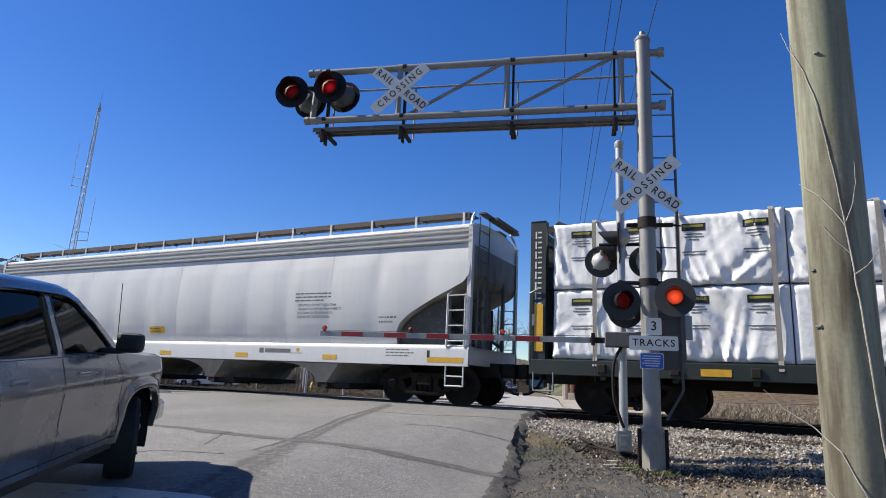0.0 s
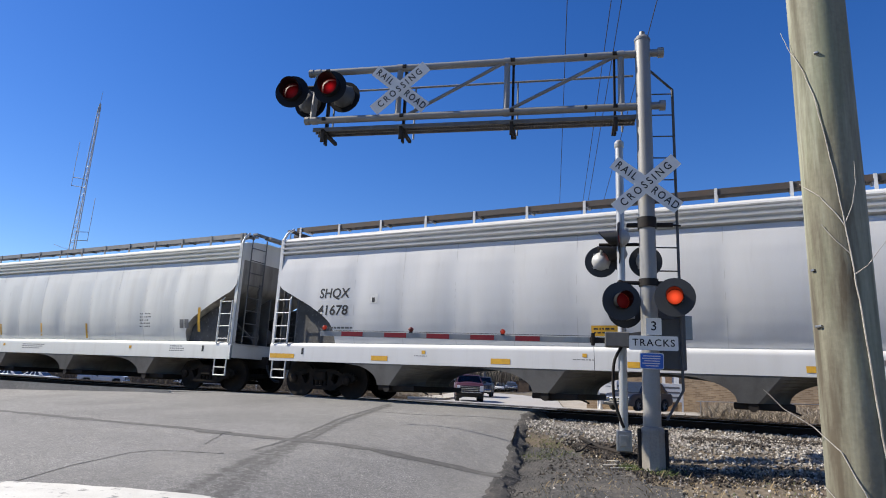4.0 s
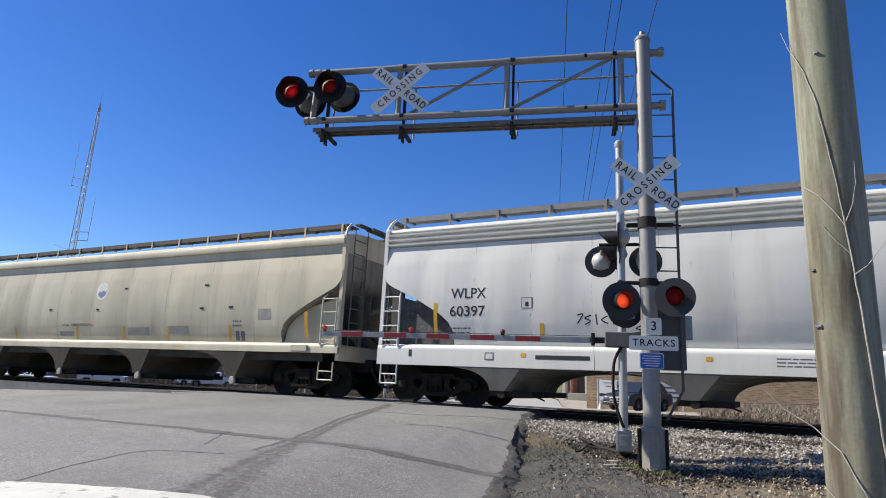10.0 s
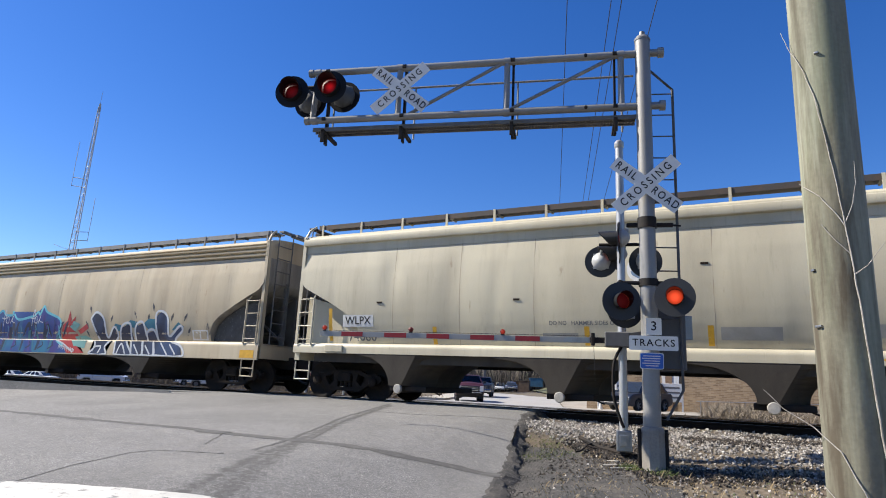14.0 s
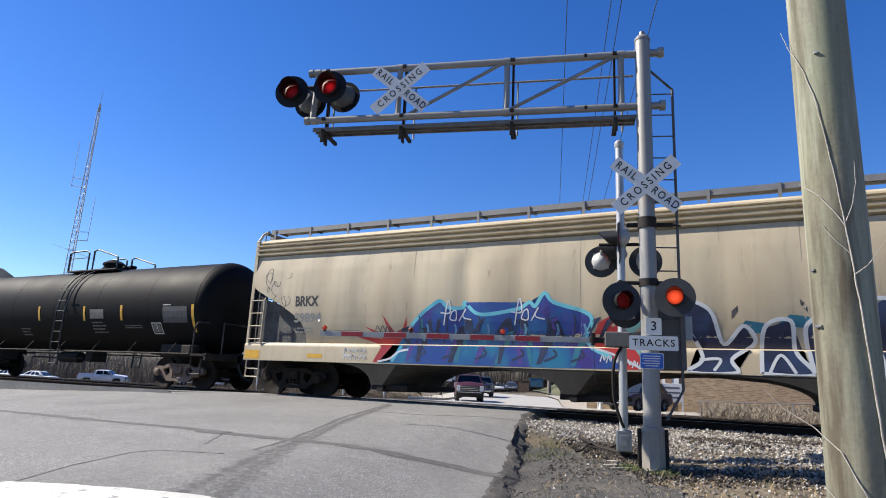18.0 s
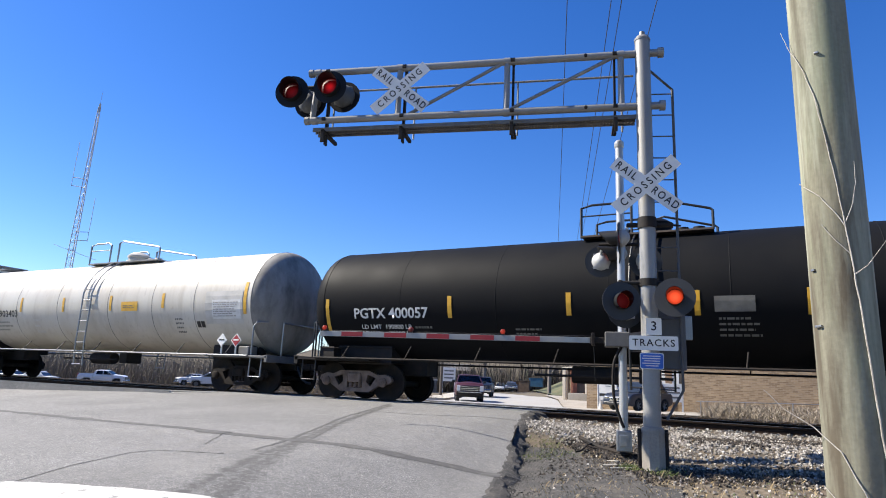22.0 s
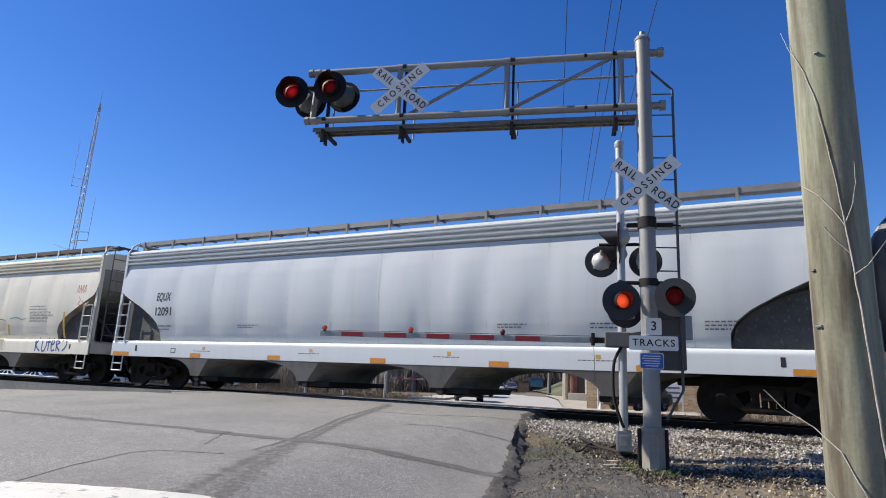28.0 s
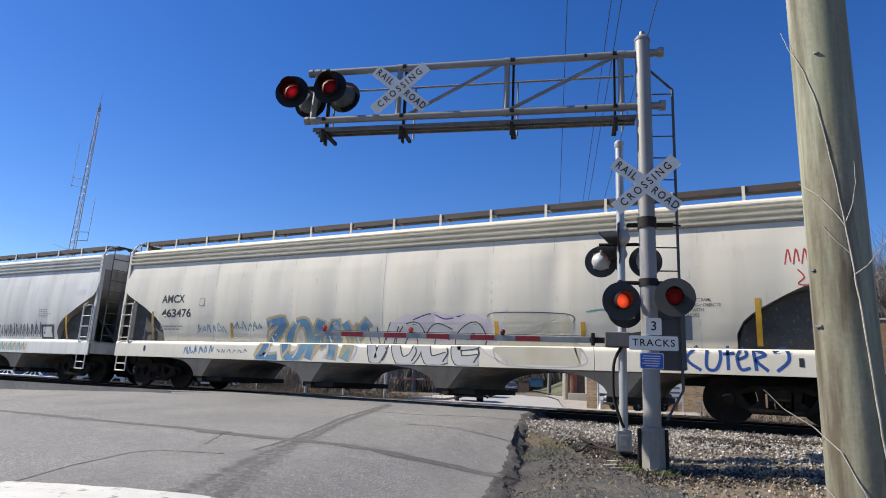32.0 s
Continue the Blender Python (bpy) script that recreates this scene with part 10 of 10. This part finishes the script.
    for s in (-1, 1):
        bm = ring_prism(bmesh.new(), outline, [rear_w, front_w], 0.0, 0.05)
        for v in bm.verts:
            v.co.y = s * (greenhouse_y(v.co.z) - v.co.y)
        bmesh.ops.recalc_face_normals(bm, faces=bm.faces[:])
        part("window_frame", bm, paint, th, "painted cab pillars")
        for nm, o, mt in (("rear_side_window", rear_w, M_CARTINT), ("front_side_window", front_w, M_CARPANE)):
            bm = bmesh.new()
            bm.faces.new([bm.verts.new((x, s * (greenhouse_y(z) - 0.02), z)) for x, z in o])
            part(nm, bm, mt, th, "tinted side window" if mt is M_CARTINT else "clear side window")
            bm = bmesh.new()
            n = len(o)
            cx, cz = sum(p[0] for p in o) / n, sum(p[1] for p in o) / n
            for k in range(n):
                a, b = o[k], o[(k + 1) % n]
                q = []
                for (x, z), g in ((a, 1.0), (b, 1.0), (b, 1.045), (a, 1.045)):
                    xx, zz = cx + (x - cx) * g, cz + (z - cz) * g
                    q.append(bm.verts.new((xx, s * (greenhouse_y(zz) + 0.003), zz)))
                bm.faces.new(q)
            part("window_seal", bm, M_TRIM, th)
        mr = part("mirror", bx(bmesh.new(), 2.66, 2.80, s * 1.13 - 0.115, s * 1.13 + 0.115, 1.30, 1.475, 0.045), M_TRIM, th, "black door mirror")
        part("mirror_arm", bx(bmesh.new(), 2.70, 2.84, s * 0.97 - 0.09, s * 0.97 + 0.09, 1.285, 1.335, 0.015), M_TRIM, mr)
        for x in (1.24, 2.22):
            part("door_handle", bx(bmesh.new(), x - 0.11, x + 0.11, s * flank(x, 1.13) - 0.012, s * flank(x, 1.13) + 0.03, 1.115, 1.155, 0.014), paint, th, "painted door handle")
        for pts in ([(0.76, 1.27), (0.755, 0.60)], [(1.88, 1.27), (1.88, 0.52)], [(2.96, 1.26), (3.06, 1.0), (3.05, 0.55)], [(1.88, 0.51), (3.05, 0.51)], [(0.80, 0.62), (0.86, 0.51), (1.88, 0.51)], [(0.68, 1.36), (0.68, 0.60)]):
            on_flank("panel_gap", pts, 0.005, M_TRIM, th, s)
        part("rocker_trim", bx(bmesh.new(), 0.56, 3.12, s * 0.92 - 0.02, s * 0.92 + 0.02, 0.39, 0.46, 0.01), M_TRIM, th)
        for cx in (0, WB):
            bm = bmesh.new()
            ring_ = [(cx + 0.50 * math.sin(a), 0.40 + 0.50 * math.cos(a)) for a in [radians(-110 + 220 * k / 20) for k in range(21)]]
            prev = None
            for x, z in ring_:
                cur = (bm.verts.new((x, s * 0.93, z)), bm.verts.new((x, s * 0.55, z)))
                if prev:
                    bm.faces.new((prev[0], prev[1], cur[1], cur[0]))
                prev = cur
            part("wheel_well", bm, M_TRIM, th, "black wheel well")
        # tail light: two red blocks about a clear one, wrapping the corner
        tl = part("tail_light", bx(bmesh.new(), -1.215, -1.02, s * 0.875 - 0.088, s * 0.875 + 0.092, 0.86, 1.34, 0.03), M_TAIL, th, "tall red tail light")
        part("reversing_lens", bx(bmesh.new(), -1.219, -1.15, s * 0.865 - 0.07, s * 0.865 + 0.05, 1.05, 1.13, 0.012), M_CLEARTAIL, tl, "clear reversing lens")
        part("headlight", bx(bmesh.new(), 4.40, 4.56, s * 0.72 - 0.17, s * 0.72 + 0.13, 0.90, 1.08, 0.03), M_CHROME, th, "clear headlight")
        PICKUP_WHEELS.append((add_wheel(th, 0, s * 0.84, TYRE, 0.27, M_ALU), 0))
        PICKUP_WHEELS.append((add_wheel(th, WB, s * 0.84, TYRE, 0.27, M_ALU), 1))
        part("mud_flap", bx(bmesh.new(), -0.57, -0.54, s * 0.86 - 0.13, s * 0.86 + 0.13, 0.2, 0.55), M_TRIM, th)
    # roof skin
    bm = bmesh.new()
    rows = []
    for k in range(15):
        u = k / 14
        x = 0.90 + 1.50 * u
        drop = 0.05 * (2 * u - 1) ** 4 + 0.02 * ss(0.75, 1.0, u)
        rows.append([bm.verts.new((x, y, z - drop)) for y, z in [(-0.80, 1.765), (-0.785, 1.81), (-0.74, 1.845), (-0.62, 1.868), (-0.35, 1.882), (0, 1.888), (0.35, 1.882), (0.62, 1.868), (0.74, 1.845), (0.785, 1.81), (0.80, 1.765)]])
    for a, b in zip(rows, rows[1:]):
        for j in range(10):
            bm.faces.new((a[j], b[j], b[j + 1], a[j + 1]))
    part("roof", bm, paint, th, "painted cab roof", True)
    part("windscreen", quad_panel((3.20, -0.86, 1.27), (3.20, 0.86, 1.27), (2.40, 0.72, 1.79), (2.40, -0.72, 1.79), 0.0), M_CARPANE, th, "clear windscreen")
    part("cowl", bx(bmesh.new(), 3.02, 3.28, -0.86, 0.86, 1.22, 1.275, 0.02), M_TRIM, th)
    part("rear_window", quad_panel((0.76, 0.82, 1.36), (0.76, -0.82, 1.36), (0.93, -0.70, 1.79), (0.93, 0.70, 1.79), 0.0), M_CARTINT, th, "dark tinted rear window")
    part("rear_panel", bx(bmesh.new(), 0.70, 0.78, -0.90, 0.90, 1.25, 1.37, 0.01), paint, th)
    part("brake_light", bx(bmesh.new(), 0.885, 0.93, -0.30, 0.30, 1.795, 1.835, 0.012), M_TAIL, th, "red high brake light")
    if not far:
        part("cabin_floor", bx(bmesh.new(), 0.80, 3.0, -0.88, 0.88, 0.55, 0.60), M_CABIN, th)
        part("dashboard", bx(bmesh.new(), 2.70, 3.10, -0.84, 0.84, 0.95, 1.27, 0.06), M_CABIN, th, "dark dashboard")
        part("headliner", bx(bmesh.new(), 0.98, 2.3, -0.72, 0.72, 1.80, 1.82), M_CABIN, th)
        for x, ys in ((1.15, (-0.45, 0.45)), (2.05, (-0.42, 0.42))):
            for y in ys:
                bm = bx(bmesh.new(), x - 0.08, x + 0.10, y - 0.25, y + 0.25, 0.65, 1.32, 0.06)
                bx(bm, x - 0.05, x + 0.07, y - 0.12, y + 0.12, 1.36, 1.56, 0.04)
                part("seat", bm, M_CABIN, th, "dark seat with a headrest")
        bm = bmesh.new()
        pipe(bm, [(2.66 + 0.10 * math.sin(a), 0.42 + 0.19 * math.cos(a), 1.20 + 0.17 * math.sin(a)) for a in [math.tau * k / 16 for k in range(17)]], 0.016, 6)
        part("steering_wheel", bm, M_CABIN, th)
        part("antenna", tube(bmesh.new(), (3.25, -0.83, 1.24), (3.18, -0.83, 1.95), 0.004, 6), M_TRIM, th, "thin whip antenna")
    # bumpers
    if front or far:
        part("rear_bumper", bx(bmesh.new(), -1.36, -1.10, -0.98, 0.98, 0.52, 0.72, 0.04), M_CHROME, th, "chrome rear bumper")
    else:
        part("rear_bumper", bx(bmesh.new(), -1.33, -1.08, -0.97, 0.97, 0.50, 0.74, 0.05), M_TRIM, th, "black bumper core and step pad")
        for s in (-1, 1):
            bm = prism(bmesh.new(), [(s * 0.30, 0.47), (s * 0.78, 0.50), (s * 0.80, 0.66), (s * 0.36, 0.68)], -1.365, -1.32, "x")
            bmesh.ops.bevel(bm, geom=bm.edges[:], offset=0.012, segments=2, affect="EDGES")
            part("bumper_face", bm, M_BUMPER, th, "bright bumper face")
            part("bumper_end", bx(bmesh.new(), -1.30, -0.98, s * 0.94 - 0.06, s * 0.94 + 0.06, 0.50, 0.70, 0.03), M_BUMPER, th)
        part("plate_bar", bx(bmesh.new(), -1.345, -1.335, -0.16, 0.16, 0.53, 0.67, 0.004), M_GREYLETTER, th, "plain number plate panel")
    part("hitch", bx(bmesh.new(), -1.36, -1.0, -0.05, 0.05, 0.38, 0.48, 0.01), M_TRIM, th)
    part("front_bumper", bx(bmesh.new(), 4.42, 4.70, -0.94, 0.94, 0.46, 0.70, 0.06), M_DARKSTEEL if front else M_CHROME, th, "dark front bumper" if front else "chrome front bumper")
    if front:
        part("bumper_trim", bx(bmesh.new(), 4.66, 4.71, -0.80, 0.80, 0.62, 0.67, 0.01), M_CHROME, th, "chrome bumper trim")
        for s in (-1, 1):
            part("headlight_surround", bx(bmesh.new(), 4.55, 4.64, s * 0.80 - 0.12, s * 0.80 + 0.12, 0.72, 1.10, 0.02), M_FRAMEW, th, "white headlight surround")
    grille = part("grille", bx(bmesh.new(), 4.57, 4.66, -0.64, 0.64, 0.72, 1.08, 0.02), M_BLACK, th, "grille")
    for k in range(3):
        part("grille_bar", bx(bmesh.new(), 4.66, 4.68, -0.66, 0.66, 0.77 + 0.11 * k, 0.81 + 0.11 * k, 0.006), M_CHROME, grille)
    return th


def passenger_car(label, paint, suv=True):
    """Five-door car, nose to +x, origin on the ground between the axles."""
    th = thing("parked_car", label, "car", "vehicles")
    H = 1.68 if suv else 1.45
    belt = H * 0.60
    out = [(-2.2, 0.40), (-1.85, 0.30)] + arch(-1.35, 0.33, 0.40) + [(-0.9, 0.26), (0.9, 0.26)] + arch(1.35, 0.33, 0.40) + [(1.85, 0.28), (2.22, 0.34), (2.28, 0.58), (2.2, 0.80), (1.9, belt - 0.05), (1.0, belt + 0.04), (-2.1, belt + 0.06), (-2.25, belt - 0.1), (-2.28, 0.6)]
    part("body", soft_prism(out, 0.90, 0.06, seg=3), paint, th, "painted body", True)
    low, top = ((-2.0, 1.15), (-1.55 if suv else -1.0, 0.35))
    part("cabin", cab_shell(low, top, belt, H, 0.84, 0.64), paint, th, "", True)
    for s in (-1, 1):
        for u0, u1 in ((0.10, 0.36), (0.40, 0.60), (0.64, 0.86)):
            q = []
            for u, v in ((u0, 0.12), (u1, 0.12), (u1 - 0.03, 0.82), (u0 + 0.02, 0.82)):
                x = (low[0] + (top[0] - low[0]) * v) * (1 - u) + (low[1] + (top[1] - low[1]) * v) * u
                q.append((x, s * (0.84 - 0.20 * v), belt + (H - belt) * v))
            part("side_window", quad_panel(*(q if s < 0 else q[::-1]), 0.006), M_GLASS, th)
        for x in (-1.35, 1.35):
            add_wheel(th, x, s * 0.80, 0.335, 0.22, M_ALU)
        part("headlight", bx(bmesh.new(), 2.08, 2.27, s * 0.66 - 0.17, s * 0.66 + 0.17, 0.64, 0.78, 0.03), M_CHROME, th)
        part("tail_light", bx(bmesh.new(), -2.29, -2.15, s * 0.74 - 0.11, s * 0.74 + 0.11, 0.75, 1.0, 0.03), M_TAIL, th)
        part("mirror", bx(bmesh.new(), 0.72, 0.84, s * 0.90, s * 1.06, belt, belt + 0.14, 0.02), paint, th)
    part("windscreen", quad_panel((1.12, -0.76, belt + 0.05), (1.12, 0.76, belt + 0.05), (0.42, 0.58, H - 0.07), (0.42, -0.58, H - 0.07), 0.01), M_GLASS, th)
    part("rear_window", quad_panel((low[0] + 0.02, 0.74, belt + 0.06), (low[0] + 0.02, -0.74, belt + 0.06), (top[0] - 0.03, -0.56, H - 0.08), (top[0] - 0.03, 0.56, H - 0.08), 0.012), M_GLASS, th)
    part("grille", bx(bmesh.new(), 2.25, 2.295, -0.45, 0.45, 0.52, 0.72, 0.02), M_CHROME, th)
    part("bumper", bx(bmesh.new(), 2.2, 2.31, -0.86, 0.86, 0.30, 0.48, 0.04), M_BLACK, th)
    return th


M_CLEARTAIL = mat("clear lamp plastic", (0.55, 0.50, 0.50), 0.2, 0, 0.05, 10, 0.02, 0.0)
M_BUMPER = mat("bright bumper steel", (0.62, 0.62, 0.61), 0.25, 0.7, 0.05, 3, 0.02, 0.0)
M_TAIL = mat("red tail lamp plastic", (0.30, 0.012, 0.015), 0.2, 0, 0.1, 10, 0.03, 0.0, coat=0.5)
C_SILVER = mat("silver metallic paint", (0.30, 0.305, 0.32), 0.26, 0.75, 0.05, 1.5, 0.02, 0.0, coat=0.6)
C_WHITE = mat("white car enamel", (0.75, 0.75, 0.75), 0.3, 0, 0.04, 1.5, 0.02, 0.0, coat=0.5)
C_MAROON = mat("maroon car enamel", (0.055, 0.008, 0.011), 0.5, 0.0, 0.06, 1.5, 0.02, 0.0, coat=0.1)
C_NAVY = mat("dark blue car enamel", (0.012, 0.022, 0.045), 0.45, 0.1, 0.06, 1.5, 0.02, 0.0, coat=0.1)


def settle(ob, x, y, rz):
    ob.matrix_basis = pose(x, y, lie(x, y) + 0.012, 0, 0, rz)
    return ob


# the silver pickup that turns off into the street beside the track
silver = pickup("silver crew-cab pickup truck with a chrome rear bumper", C_SILVER)
SILVER_WHEELS = PICKUP_WHEELS[:]
PATH = ((0.0, -3.83, -13.28, 35), (0.2, -4.62, -12.42, 36), (0.4, -5.52, -11.60, 39), (0.6, -5.98, -10.92, 45), (0.8, -6.62, -10.22, 50), (1.0, -7.30, -9.75, 55),
        (1.3, -8.45, -9.12, 61), (1.8, -10.92, -8.12, 70), (2.2, -13.2, -7.65, 76), (2.8, -17.0, -7.0, 82), (4.0, -26, -6.2, 86), (8, -58, -5.5, 88), (14, -110, -5, 89), (32, -111, -5, 89))


def drive_silver():
    rows = []
    for t, x, y, head in PATH:
        h = radians(head)
        fx, fy = -math.sin(h), math.cos(h)
        # the rear right tyre follows the path; the axle's middle lies 0.86 m to its left
        ax, ay = x - fy * 0.86, y + fx * 0.86
        nose = lie(ax + fx * WB, ay + fy * WB) - lie(ax, ay)
        rows.append((t, pose(ax, ay, lie(ax, ay) + 0.012, 0, -math.degrees(math.atan2(nose, WB)), head + 90)))
    walk(silver, rows)
    # wheels roll, the front pair steering left through the turn
    for wheel, front in SILVER_WHEELS:
        x, y, z = wheel.location
        turns, roll, t = [], 0.0, 0.0
        while t < 3.6:
            steer = 20.0 * ss(2.4, 0.6, t) if front else 0.0
            turns.append((t, pose(x, y, z, 0, roll, steer)))
            roll += math.degrees((4.6 + 1.1 * t) * 0.05 / 0.40)
            t += 0.05
        turns.append((32.0, pose(x, y, z, 0, roll, 0)))
        walk(wheel, turns)


MOVERS.append(drive_silver)

settle(pickup("maroon pickup truck waiting beyond the tracks with a chrome grille", C_MAROON, True), -20.25, 29.0, -63)
settle(pickup("dark blue pickup truck waiting in the queue", C_NAVY, far=True), -25.6, 44.5, -70)
settle(passenger_car("silver car waiting far down the street", C_SILVER, False), -33.9, 74, -70)
settle(passenger_car("white car waiting far down the street", C_WHITE), -45.0, 97, -70)
settle(pickup("white pickup truck parked beyond the brush", C_WHITE, far=True), -58.5, 42.0, 222)
settle(pickup("white utility pickup truck parked nose towards the tracks", C_WHITE, far=True), -78.5, 56.5, 250)
settle(pickup("pale pickup truck parked beyond the tracks", C_WHITE, far=True), -78.3, 37.2, 35)
settle(passenger_car("white car parked far beyond the tracks", C_WHITE, False), -82, 33, 20)
settle(passenger_car("white car parked at the lot's far end", C_WHITE, False), -90, 34, 20)
settle(passenger_car("dark blue SUV parked by the brick building", C_NAVY), -6.75, 24.0, 247)


# ---- small things beyond the tracks ----
def board_sign(x, y, z, w, h, rz, label, stripe):
    th = thing("yard_sign", label, "sign", "signs beyond the tracks", (x, y, lie(x, y)), rz)
    part("sign_panel", bx(bmesh.new(), -w / 2, w / 2, -0.03, 0.03, z, z + h, 0.01), M_WHITE, th)
    for s in (-1, 1):
        part("sign_post", bx(bmesh.new(), s * w / 2 - 0.05, s * w / 2 + 0.05, -0.04, 0.04, -0.2, z + h), M_FRAMEW, th)
    for k in range(3):
        part("text_bar", bx(bmesh.new(), -w * 0.38, w * 0.38, -0.036, -0.03, z + h * (0.2 + 0.26 * k), z + h * (0.3 + 0.26 * k)), stripe if k == 1 else M_GREYLETTER, th)


board_sign(-8.74, 25.8, 0.35, 1.6, 1.5, 20, "white panel sign with blue bars beside the street", M_BLUE)
board_sign(-5.16, 26.3, 0.6, 1.2, 1.1, 10, "white panel sign beside the brick building", M_GREYLETTER)
board_sign(-27.4, 40.0, 1.4, 1.2, 1.3, 25, "white panel sign beside the pavement", M_GREYLETTER)

far_gate = thing("crossing_gate", "lowered striped gate on the far side of the tracks", "crossing gate", "", (0, 0, 0))
for k, ((xa, ya), (xb, yb)) in enumerate((((-25.2, 16.0), (-21.4, 17.9)), ((-21.2, 18.2), (-18.0, 19.7)))):
    d = Vector((xb - xa, yb - ya, 0))
    L = d.length
    rot = math.degrees(math.atan2(d.y, d.x))
    g = part("gate_arm", bx(bmesh.new(), 0, L, -0.012, 0.012, 0.66, 0.76), M_ARMWHITE, far_gate, "striped gate arm")
    g.matrix_basis = pose(xa, ya, 0, 0, 0, rot)
    for q in range(int(L / 0.82)):
        part("red_bar", bx(bmesh.new(), 0.2 + 0.82 * q, 0.6 + 0.82 * q, -0.016, 0.016, 0.665, 0.755), M_RED, g)
    for q in (0.0, L * 0.55) if k == 0 else (0.3,):
        p = Vector((xa, ya, 0)) + d.normalized() * q
        part("gate_post", tube(bmesh.new(), (p.x, p.y, lie(p.x, p.y) - 0.1), (p.x, p.y, 0.95), 0.075, 10), M_GATEPOST, far_gate)

hyd = thing("fire_hydrant", "small yellow and white fire hydrant in the grass", "hydrant", "", (-29.2, 21.6, lie(-29.2, 21.6)))
part("barrel", lathe(bmesh.new(), [(0.16, 0), (0.16, 0.08), (0.12, 0.1), (0.12, 0.6), (0.15, 0.62), (0.12, 0.75), (0.05, 0.83), (0, 0.84)], 14), M_YELLOW, hyd, "", True)
bm = tube(bmesh.new(), (-0.2, 0, 0.5), (0.2, 0, 0.5), 0.06, 10)
part("outlet", bm, M_WHITE, hyd)
for k, (x, y) in enumerate(((-27.6, 20.2), (-27.3, 20.5), (-27.0, 20.6), (-30.9, 22.6), (-33.6, 20.6))):
    st = thing("stake", "thin wooden stake in the brush" if k < 3 else "grey metal post in the brush", "post", "posts beyond the tracks", (x, y, lie(x, y)))
    part("shaft", bx(bmesh.new(), -0.03 - 0.03 * (k > 2), 0.03 + 0.03 * (k > 2), -0.03, 0.03, -0.2, 1.3 + 0.6 * (k > 2), 0.006), M_FARWOOD if k < 3 else M_GATEPOST, st)


# ---- all that moves ----
def motions():
    times = [k * 1.0 for k in range(33)]
    for car, x in CARS:
        walk(car, [(t, pose(x + travelled(t), 0, 0)) for t in times])
    spin = [k / 10 for k in range(321)]
    for ws, dx in WHEELS:
        walk(ws, [(t, pose(dx, 0, WHEEL_R, 0, math.degrees(travelled(t) / WHEEL_R), 0)) for t in spin])
    # lamps turn their lit face forward and away, in turn
    half = 0.6435
    for lamp, place, phase in FLASHERS:
        rows, k, ang = [], 0, 0.0 if phase == 0 else 180.0
        rows.append((0.0, pose(*place, 0, 0, ang)))
        t = 0.42
        while t < 31.8:
            f0 = round(t * 30) / 30
            for q, da in ((-0.0667, 0), (-0.0333, 60), (0.0, 120), (0.0333, 180)):
                rows.append((f0 + q, pose(*place, 0, 0, ang + da)))
            ang += 180.0
            t += half
        rows.append((32.0, pose(*place, 0, 0, ang)))
        walk(lamp, rows)
    for mover in MOVERS:
        mover()


motions()
